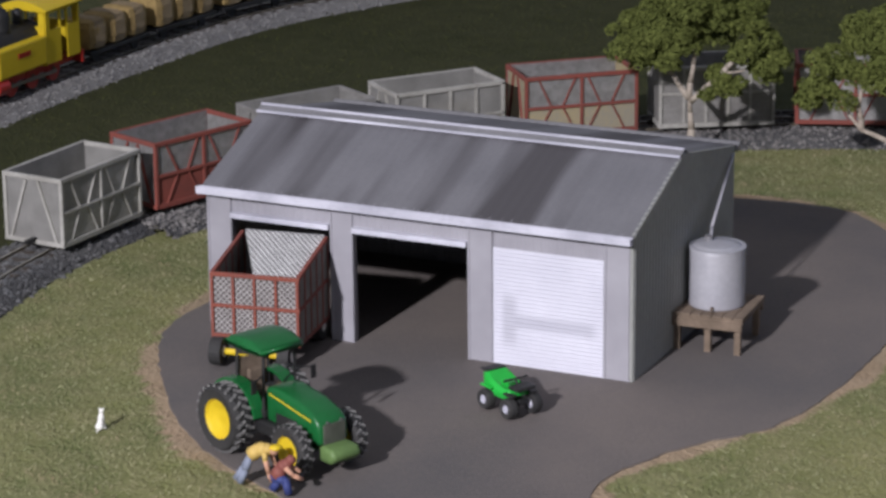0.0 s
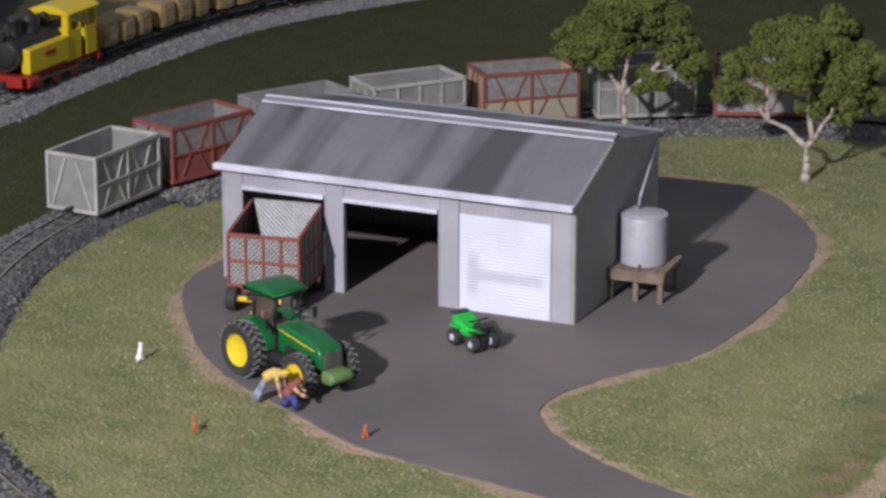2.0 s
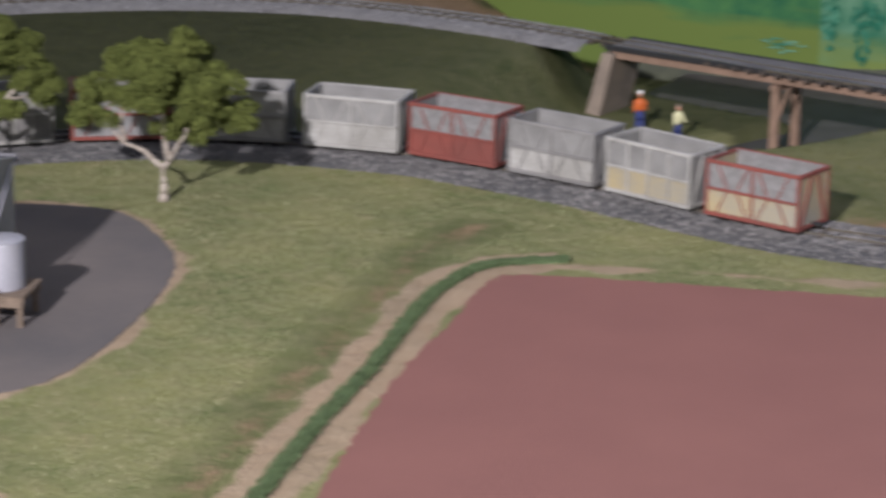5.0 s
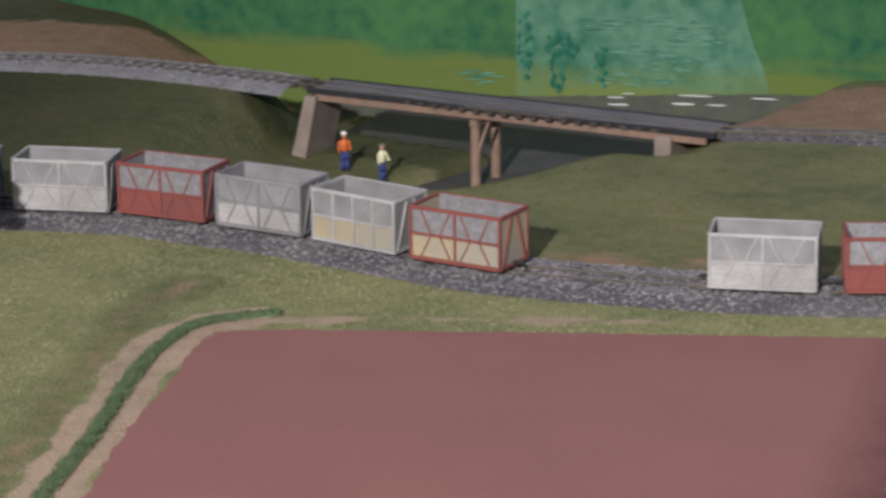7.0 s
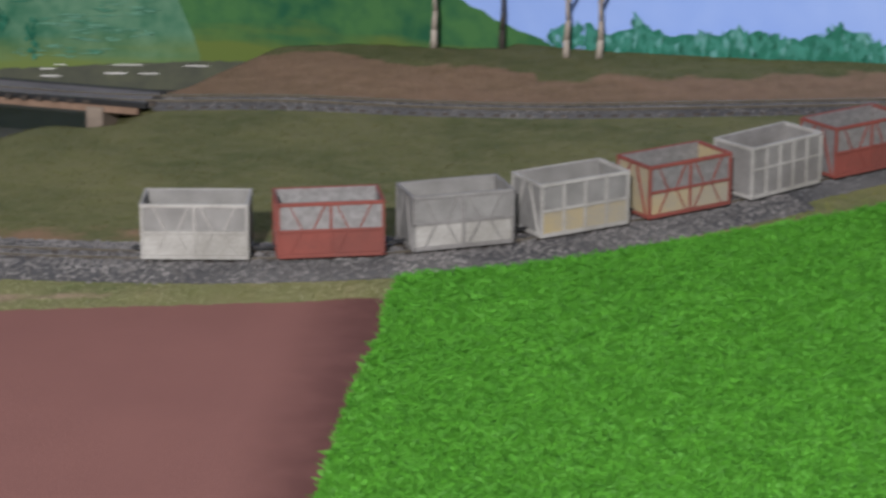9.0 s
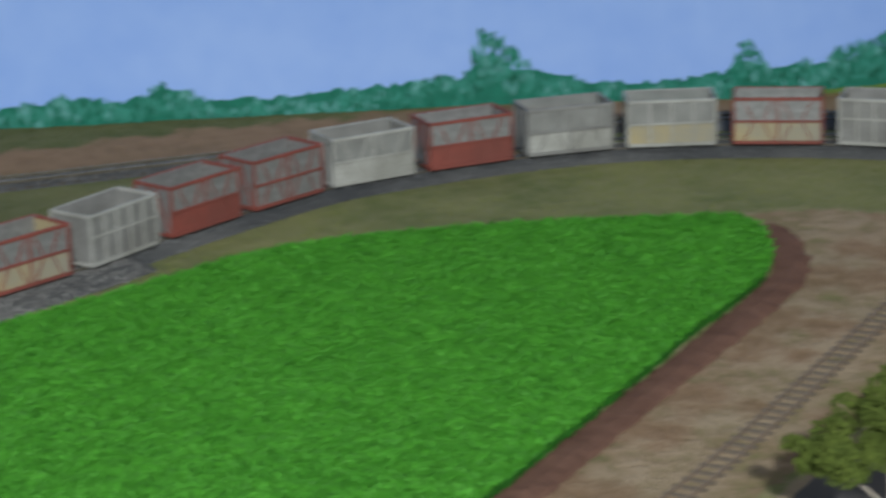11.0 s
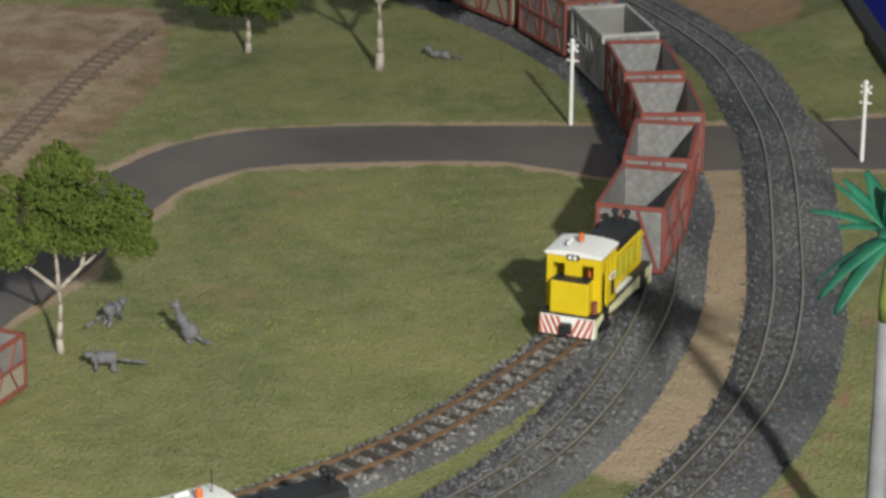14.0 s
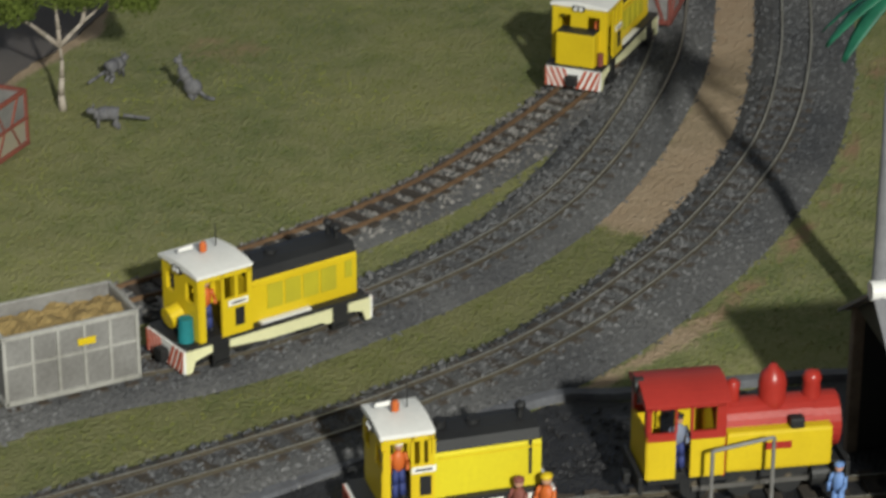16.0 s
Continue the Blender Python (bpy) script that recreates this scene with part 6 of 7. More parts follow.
def build_tractor():
    g = thing("tractor", -8.05, -11.45, 0.1, -25, "green farm tractor with yellow wheels and glazed cab", "tractor")
    for y in (-1.3, 1.3):
        wheel(-1.55, y * 1.06, 1.22, 1.22, 0.82, g, lugs=22, hub=False, cup=0.12)
        wheel(2.1, y * 0.92, 0.93, 0.93, 0.55, g, lugs=18)
    part("rear_axle", tube(fresh(), (-1.55, -1.2, 1.2), (-1.55, 1.2, 1.2), 0.3, seg=12), "black", g)
    part("front_axle", tube(fresh(), (2.1, -1.1, 0.85), (2.1, 1.1, 0.85), 0.17, seg=12), "tgreen", g)
    part("chassis", box(fresh(), 0.5, 0, 1.15, 4.2, 0.75, 0.6, 0.1), "black", g)
    # bonnet, tapering to a dark grille
    bm = fresh()
    prism(bm, [(-0.1, 1.3), (-0.1, 2.58), (0.5, 2.64), (1.8, 2.46), (2.6, 2.2), (2.86, 1.98), (2.95, 1.7), (2.95, 1.15), (1.6, 1.15)], 1, -0.64, 0.64, 0.16)
    b = part("bonnet", bm, "tgreen", g, "glossy green sloping bonnet", True)
    part("grille", box(fresh(), 2.97, 0, 1.55, 0.06, 0.95, 0.75, 0.03), "grille", b)
    for y in (-0.54, 0.54):
        bm = fresh()
        bar(bm, (0.1, y * 1.195, 2.36), (2.5, y * 1.195, 1.98), 0.03, 0.05)
        part("stripe", bm, "yellow", b, "thin yellow stripe")
        part("side_grille", box(fresh(), 1.1, y * 1.19, 1.55, 1.2, 0.05, 0.4, 0.02), "black", b)
    bm = fresh()
    prism(bm, [(2.85, 0.6), (3.5, 0.62), (3.75, 0.9), (3.55, 1.18), (2.85, 1.2)], 1, -0.62, 0.62, 0.16)
    part("front_weight", bm, "olive", g, "faded green front weight", True)
    # cab
    cab = part("cab_floor", box(fresh(), -1.0, 0, 1.55, 1.9, 1.5, 0.3, 0.05), "black", g)
    for x, y in ((-0.12, -0.72), (-0.12, 0.72), (-1.75, -0.72), (-1.75, 0.72)):
        bm = fresh()
        bar(bm, (x, y, 1.6), (x * 0.95 - 0.03, y * 0.93, 3.8), 0.09, 0.09)
        part("pillar", bm, "black", g)
    bm = fresh()
    prism(bm, [(-2.08, 3.74), (-2.16, 3.86), (-1.8, 4.14), (-1.1, 4.24), (-0.5, 4.18), (0.08, 3.98), (0.13, 3.84), (-0.05, 3.72)], 1, -1.0, 1.0, 0.2)
    part("roof", bm, "tgreen", g, "rounded green cab roof", True)
    part("rear_wall", box(fresh(), -1.76, 0, 2.45, 0.06, 1.3, 1.5), "timber", g, "tan cab back panel")
    seat = part("seat", box(fresh(), -1.3, 0, 1.95, 0.55, 0.6, 0.3, 0.08), "timber", g, "tan driver's seat")
    part("backrest", box(fresh(), -1.6, 0, 2.35, 0.2, 0.6, 0.8, 0.08), "timber", seat)
    part("steering_wheel", lathe(fresh(), [(0.24, 0), (0.28, 0.03), (0.24, 0.06)], 14, (-0.55, 0, 2.35)), "black", g)
    part("dash", box(fresh(), -0.25, 0, 2.05, 0.3, 0.7, 0.8, 0.06), "timber", g)
    for y in (-1.15, 1.15):
        bm = fresh()
        pts = [(-1.55 + 1.38 * math.cos(a), 1.22 + 1.38 * math.sin(a)) for a in np.linspace(0.15, 2.6, 10)]
        inn = [(-1.55 + 1.28 * math.cos(a), 1.22 + 1.28 * math.sin(a)) for a in np.linspace(2.6, 0.15, 10)]
        prism(bm, pts + inn, 1, y * 0.74 - 0.24, y * 0.74 + 0.24)
        part("mudguard", bm, "tgreen", g, "curved green mudguard")
        mirror = part("mirror", box(fresh(), 0.12, y * 1.15, 2.75, 0.06, 0.22, 0.5, 0.02), "black", g)
        part("mirror_arm", tube(fresh(), (-0.1, y * 0.65, 3.0), (0.12, y * 1.15, 2.9), 0.03, seg=6), "black", mirror)
    for y in (-0.3, 0.3):
        part("headlight", ball(fresh(), (2.98, y, 1.98), 0.1, 1, (0.5, 1, 0.6)), "glass", b)
    part("step", box(fresh(), -0.6, -1.0, 0.85, 0.5, 0.25, 0.1, 0.02), "black", g)
    part("fuel_tank", box(fresh(), 0.1, -0.65, 1.1, 1.2, 0.45, 0.5, 0.1), "black", g)
    g.matrix_basis = g.matrix_basis @ Matrix.Scale(0.94, 4)
    return g


build_tractor()


def build_quad():
    g = thing("quad_bike", -2.7, -4.8, 0.1, -30, "bright green four-wheeled farm bike", "quad bike")
    for x, y in ((-0.64, -0.52), (-0.64, 0.52), (0.66, -0.52), (0.66, 0.52)):
        wheel(x, y, 0.36, 0.36, 0.36, g, rim="doorwhite", lugs=0, rim_share=0.42, cup=0.42, hub=False)
    part("frame", box(fresh(), 0, 0, 0.5, 1.6, 0.4, 0.25, 0.06), "black", g)
    bm = fresh()
    prism(bm, [(-0.95, 0.7), (-1.0, 1.2), (-0.7, 1.3), (-0.3, 1.02), (0.1, 0.9), (0.5, 0.95), (0.62, 0.7), (0.1, 0.5), (-0.5, 0.5)], 1, -0.42, 0.42, 0.08)
    part("body", bm, "lgreen", g, "glossy bright green body", True)
    for x in (-0.64, 0.62):
        for y in (-0.52, 0.52):
            part("fender", box(fresh(), x, y * 0.86, 0.82, 0.5 if x > 0 else 0.62, 0.28, 0.08, 0.04), "black" if x > 0 else "lgreen", g)
    part("saddle", box(fresh(), -0.05, 0, 1.0, 0.5, 0.34, 0.12, 0.05), "lgreen", g)
    part("carrier", box(fresh(), -0.95, 0, 1.3, 0.4, 0.8, 0.07, 0.02), "black", g, "black rear carrier")
    part("carrier", box(fresh(), 0.72, 0, 1.05, 0.5, 0.8, 0.14, 0.03), "black", g, "black front carrier")
    part("handlebar", tube(tube(fresh(), (0.35, -0.5, 1.25), (0.35, 0.5, 1.25), 0.05, seg=8), (0.55, 0, 0.9), (0.35, 0, 1.25), 0.05, seg=8), "black", g)
    return g


build_quad()


def wire(name, bright, gap, axis, scale=240.0):
    """Diamond wire mesh: two sets of bright strands crossing over dark gaps."""
    m = mat(name, bright, tuple(v * 0.7 for v in bright), 0.4, 0.2, big=300, fine=1500, bump=0.2)
    N, K = m.node_tree.nodes, m.node_tree.links
    b = N["Principled BSDF"]
    first = b.inputs["Base Color"].links[0].from_socket
    co, top = N.new("ShaderNodeTexCoord"), N.new("ShaderNodeMath")
    top.operation = "MAXIMUM"
    for k, turn_by in enumerate((45, -45)):
        mp, w = N.new("ShaderNodeMapping"), N.new("ShaderNodeTexWave")
        mp.inputs["Rotation"].default_value = tuple(radians(turn_by) if i == axis else 0 for i in range(3))
        w.inputs["Scale"].default_value = scale
        K.new(co.outputs["Object"], mp.inputs["Vector"])
        K.new(mp.outputs[0], w.inputs["Vector"])
        K.new(w.outputs["Fac"], top.inputs[k])
    r, x = N.new("ShaderNodeMapRange"), N.new("ShaderNodeMix")
    r.inputs["From Min"].default_value, r.inputs["From Max"].default_value = 0.62, 0.9
    K.new(top.outputs[0], r.inputs["Value"])
    x.data_type = "RGBA"
    K.new(r.outputs[0], x.inputs[0])
    x.inputs[6].default_value = (*gap, 1)
    K.new(first, x.inputs[7])
    K.new(x.outputs[2], b.inputs["Base Color"])
    return m


M["mesh_bright"] = wire("bright_wire_mesh", (0.80, 0.80, 0.80), (0.11, 0.108, 0.105), 2, 250.0)
M["mesh_front"] = wire("grey_wire_mesh", (0.42, 0.40, 0.40), (0.085, 0.075, 0.072), 1, 250.0)


def build_hopper():
    """A tipping cane trailer that stands before the first bay."""
    g = thing("tipper_trailer", -13.4, -1.87, 0.1, 8.7, "red-framed cane trailer with wire mesh sides", "trailer")
    x0, x1, y0, y1, z0, z1, zb, zm = -1.66, 1.6, -2.0, 1.35, 0.8, 3.28, 3.85, 2.1
    # front panel with its grid of red bars over dull mesh
    part("front_mesh", box(fresh(), 0, y0, (z0 + z1) / 2, x1 - x0, 0.06, z1 - z0), "mesh_front", g, "silver wire mesh panel")
    for x in np.linspace(x0, x1, 5):
        part("upright", box(fresh(), float(x), y0 - 0.06, (z0 + z1) / 2, 0.11, 0.12, z1 - z0 + 0.1, 0.02), "rust", g)
    for z, h in ((z0 + 0.08, 0.3), (zm, 0.12), (z1, 0.15)):
        part("crossbar", box(fresh(), 0, y0 - 0.06, z, x1 - x0 + 0.14, 0.15, h, 0.02), "rust", g)
    for s in (x0, x1):
        bm = fresh()
        prism(bm, [(y0, z0), (y0, z1), (y1, zb), (y1, z0)], 0, s - 0.04, s + 0.04)
        part("side_mesh", bm, "meshdark", g, "dark mesh side")
        for t in np.linspace(0, 1, 6):
            y = y0 + (y1 - y0) * float(t)
            top = z1 + (zb - z1) * float(t)
            part("upright", box(fresh(), s, y, (z0 + top) / 2, 0.13, 0.13, top - z0, 0.02), "redfade", g)
        for za, zc in ((z0, z0), (zm, zm + 0.2), (z1, zb)):
            bm = fresh()
            bar(bm, (s, y0, za), (s, y1, zc), 0.14, 0.14)
            part("rail", bm, "redfade", g)
    # the sloping back chute of bright mesh, narrower at its foot
    bm = fresh()
    bm.faces.new([bm.verts.new(v) for v in ((x0 + 0.1, y1, zb + 0.08), (x1 - 0.05, y1, zb + 0.08), (1.5, y0 + 0.15, 2.75), (-0.05, y0 + 0.15, 2.7))])
    solid(part("chute", bm, "mesh_bright", g, "bright diamond mesh chute"), 0.05)
    part("floor", box(fresh(), 0, (y0 + y1) / 2, z0, x1 - x0, y1 - y0, 0.12), "black", g)
    part("chassis", box(fresh(), 0, -0.3, 0.62, 1.2, 4.8, 0.2, 0.03), "black", g)
    part("drawbar", box(fresh(), 0.2, y0 - 1.3, 0.5, 0.2, 2.0, 0.18, 0.03), "yellow", g)
    for x in (-1.3, 1.3):
        for y in (-2.55, 1.1):
            bm = tube(fresh(), (x - 0.22, y, 0.52), (x + 0.22, y, 0.52), 0.52, seg=22)
            t = part("tyre", bm, "rubber", g)
            part("rim", tube(fresh(), (x - 0.24, y, 0.52), (x + 0.24, y, 0.52), 0.2, seg=16), "white", t)
    for y in (-2.55, 1.1):
        part("axle", tube(fresh(), (-1.3, y, 0.52), (1.3, y, 0.52), 0.12, seg=10), "yellow", g)
    return g


build_hopper()


# ---- small things by the yard ----
def dog(x, y, rz, sitting, coat, label, size):
    """A dog figurine facing +x, sitting up or standing on all fours."""
    b = fresh()
    if sitting:
        ball(b, (-0.16, 0, 0.2), 0.2, 2, (1.0, 0.95, 0.95))
        limb(b, (-0.14, 0, 0.26), (-0.02, 0, 0.46), (0.05, 0, 0.62), r=0.15)
        head = (0.11, 0, 0.80)
        for sgn in (-1, 1):
            limb(b, (0.03, sgn * 0.09, 0.46), (0.1, sgn * 0.1, 0.2), (0.12, sgn * 0.11, 0.03), r=0.05)
            limb(b, (-0.14, sgn * 0.17, 0.16), (0.04, sgn * 0.19, 0.05), r=0.06)
        limb(b, (-0.3, 0, 0.1), (-0.46, 0.06, 0.05), r=0.035)
    else:
        limb(b, (-0.3, 0, 0.5), (0.0, 0, 0.5), (0.28, 0, 0.53), r=0.15)
        limb(b, (0.28, 0, 0.56), (0.42, 0, 0.7), r=0.09)
        head = (0.48, 0, 0.74)
        for ax in (-0.3, 0.26):
            for sgn in (-1, 1):
                limb(b, (ax, sgn * 0.09, 0.45), (ax - 0.03, sgn * 0.1, 0.22), (ax, sgn * 0.1, 0.03), r=0.045)
        limb(b, (-0.42, 0, 0.55), (-0.58, 0, 0.7), r=0.03)
    ball(b, head, 0.12, 2, (1.1, 0.95, 0.95))
    ball(b, (head[0] + 0.13, 0, head[2] - 0.03), 0.065, 2, (1.3, 0.9, 0.8))
    for sgn in (-1, 1):
        ball(b, (head[0] - 0.04, sgn * 0.09, head[2] + 0.1), 0.05, 1, (0.6, 0.6, 1.5))
    ob = joined("dog_figurine", [(b, coat)], x, y, hz(x, y) + 0.03, rz, label, "figurine", "dog figurines")
    ob.matrix_basis = ob.matrix_basis @ Matrix.Scale(size, 4)


dog(-2.3, -16.4, -60, True, "rustorange", "ginger dog figurine sitting at the edge of the drive", 0.66)
dog(-8.7, -18.5, 125, False, "rustorange", "ginger dog figurine standing on the grass", 0.68)
dog(-14.85, -11.9, 100, True, "white", "white dog figurine sitting on the grass", 0.8)


def kangaroo(x, y, rz, upright, label, s=1.0):
    b = fresh()
    if upright == 2:
        limb(b, (-0.32, 0, 0.6), (0.0, 0, 0.95), (0.18, 0, 1.3), r=0.27 * s)
        ball(b, (-0.3, 0, 0.58), 0.4, 2, (1.1, 0.9, 1.0))
        limb(b, (0.2, 0, 1.35), (0.3, 0, 1.65), r=0.11)
        head, foot = (0.38, 0, 1.78), (-0.3, 0.15)
        limb(b, (-0.55, 0, 0.45), (-0.9, 0, 0.15), (-1.25, 0, 0.1), r=0.1)
        limb(b, (0.12, 0.14, 1.1), (0.35, 0.14, 0.85), r=0.05)
        limb(b, (0.12, -0.14, 1.1), (0.35, -0.14, 0.85), r=0.05)
    elif upright == 1:
        limb(b, (-0.4, 0, 0.66), (0.1, 0, 0.74), (0.45, 0, 0.68), r=0.33)
        head, foot = (0.78, 0, 0.85), (-0.35, 0.15)
        limb(b, (0.45, 0.12, 0.7), (0.5, 0.12, 0.08), r=0.07)
        limb(b, (0.45, -0.12, 0.7), (0.5, -0.12, 0.08), r=0.07)
        limb(b, (-0.6, 0, 0.6), (-1.1, 0, 0.5), (-1.7, 0, 0.42), r=0.08)
    else:
        limb(b, (-0.5, 0, 0.25), (0.1, 0, 0.28), (0.5, 0, 0.3), r=0.24)
        head, foot = (0.8, 0, 0.6), (-0.45, 0.12)
        limb(b, (0.5, 0, 0.3), (0.7, 0, 0.55), r=0.12)
        limb(b, (-0.7, 0, 0.2), (-1.3, 0, 0.1), r=0.09)
    ball(b, head, 0.17, 2, (1.35, 0.9, 0.95))
    for sgn in (-1, 1):
        ball(b, (head[0] - 0.1, sgn * 0.09, head[2] + 0.2), 0.09, 1, (0.5, 0.5, 1.6))
        limb(b, (foot[0], sgn * foot[1], 0.5 if upright else 0.2), (foot[0] + 0.15, sgn * foot[1], 0.25 if upright else 0.12), (foot[0] - 0.05, sgn * foot[1], 0.06), r=0.1)
    ob = joined("kangaroo_figurine", [(b, "animal")], x, y, hz(x, y), rz, label, "figurine", "kangaroo figurines")
    ob.matrix_basis = ob.matrix_basis @ Matrix.Scale(0.88, 4)


kangaroo(103.3, -22.6, 130, 2, "grey kangaroo figurine sitting upright on the grass")
kangaroo(101.9, -19.2, 20, 1, "dark grey kangaroo figurine grazing on the grass")
kangaroo(99.3, -23.6, 150, 1, "grey kangaroo figurine on all fours")
kangaroo(134.4, 4.8, 140, 0, "grey kangaroo figurine lying below the trees")


def build_signal(x, y, h, rz):
    s = thing("crossing_post", x, y, hz(x, y) + 0.05, rz, "thin white level crossing warning post", "signal post", "crossing posts")
    part("pole", tube(fresh(), (0, 0, 0), (0, 0, h), 0.1, 0.09, 10), "white", s)
    part("bell", ball(fresh(), (0, 0, h + 0.05), 0.13, 2), "white", s)
    for a in (-1, 1):
        bm = fresh()
        bar(bm, (-0.1, -0.26 * a, h - 0.5), (-0.1, 0.26 * a, h - 0.12), 0.05, 0.11)
        part("cross_arm", bm, "white", s)
    lamps = part("lamp_bar", box(fresh(), -0.08, 0, h - 0.95, 0.08, 0.62, 0.1, 0.02), "white", s)
    for y2 in (-0.25, 0.25):
        part("lamp", tube(fresh(), (-0.18, y2, h - 0.95), (-0.08, y2, h - 0.95), 0.1, seg=12), "redfade", lamps)


build_signal(133.2, -8.2, 4.2, -150)
build_signal(141.4, -20.2, 3.8, -150)


def build_palm():
    h = 11.6
    p = thing("palm_tree", 112.05, -53.35, 0, 0, "tall plastic palm with grey trunk and green fronds", "palm tree")
    prof = [(0.46, 0), (0.36, 0.5), (0.33, 3), (0.31, 6), (0.29, h - 2.4)]
    part("trunk", lathe(fresh(), prof, 18), "palmtrunk", p, smooth=True)
    part("crown_shaft", lathe(fresh(), [(0.29, h - 2.4), (0.33, h - 1.8), (0.24, h - 0.6), (0.16, h)], 18), "shaft", p, "yellow-green crown shaft", True)
    part("leaf_base", lathe(fresh(), [(0.16, h - 0.1), (0.2, h + 0.3), (0.12, h + 0.9), (0.02, h + 1.0)], 14), "palmleaf", p, "dark green leaf bases", True)
    rnd = random.Random(4)
    for k in range(24):
        a = k * 2.4 + rnd.uniform(-0.2, 0.2)
        rise = radians((78, 58, 38, 16, -14)[k % 5] + rnd.uniform(-6, 6))
        droop = (0.08, 0.24, 0.36, 0.42, 0.50)[k % 5]
        n, L = 14, rnd.uniform(2.5, 3.2) * (0.85 if k % 5 == 0 else 1.0)
        bm = fresh()
        rows = []
        for i in range(n + 1):
            t = i / n
            rr = L * (t * math.cos(rise) + 0.12 * t * t * math.sin(rise))
            z = h + 0.55 + L * (t * math.sin(rise) - droop * t * t)
            w = 0.05 + 0.30 * math.sin(math.pi * min(1.0, 0.04 + 0.94 * t ** 0.8)) ** 0.75
            c, q = math.cos(a), math.sin(a)
            rows.append([bm.verts.new((c * rr - q * o * w, q * rr + c * o * w, z - 0.35 * w * abs(o) + 0.02 * (i % 2) * abs(o))) for o in (-1, -0.5, 0, 0.5, 1)])
        for u, v in zip(rows, rows[1:]):
            for j in range(4):
                bm.faces.new((u[j], u[j + 1], v[j + 1], v[j]))
        solid(part("frond", bm, "palmleaf", p, smooth=True), 0.03)


M["shaft"] = mat("palm_shaft", (0.20, 0.24, 0.05), (0.12, 0.17, 0.05), 0.6, big=150)
build_palm()


ring = fresh()
lathe(ring, [(0.13, 0), (0.2, 0.0), (0.22, 0.05), (0.2, 0.1), (0.13, 0.1), (0.13, 0)], 18)
tagged(part("metal_ring", ring, "railhead"), "small pale metal ring lying by the level crossing", "ring").matrix_basis = pose(U * 138.95, U * -20.35, U * (hz(138.95, -20.35) + 0.06))


# ---- diesel locomotives ----
M["lemonpaint"] = mat("lemon_yellow_paint", (0.66, 0.56, 0.02), (0.58, 0.48, 0.018), 0.5, big=60, fine=900, bump=0.08)
M["chevron"] = mat("chevron_red", (0.46, 0.10, 0.055), (0.38, 0.08, 0.045), 0.6, bump=0.05)


def stripes(parent, x, w, z0, z1):
    """Red and white warning chevrons on a buffer beam."""
    n = 9
    for k in range(-n, n):
        y0 = k * w / n
        bm = fresh()
        d = 0.35 if k >= 0 else -0.35
        ys = [y0, y0 + w / n * 0.5, y0 + w / n * 0.5 + d, y0 + d]
        ys = [max(-w / 2, min(w / 2, v)) for v in ys]
        if max(ys) - min(ys) < 0.05 or y0 >= w / 2 or y0 < -w / 2:
            bm.free()
            continue
        prism(bm, [(ys[0], z0), (ys[1], z0), (ys[2], z1), (ys[3], z1)], 0, x - 0.012, x + 0.012)
        part("stripe", bm, "chevron", parent)


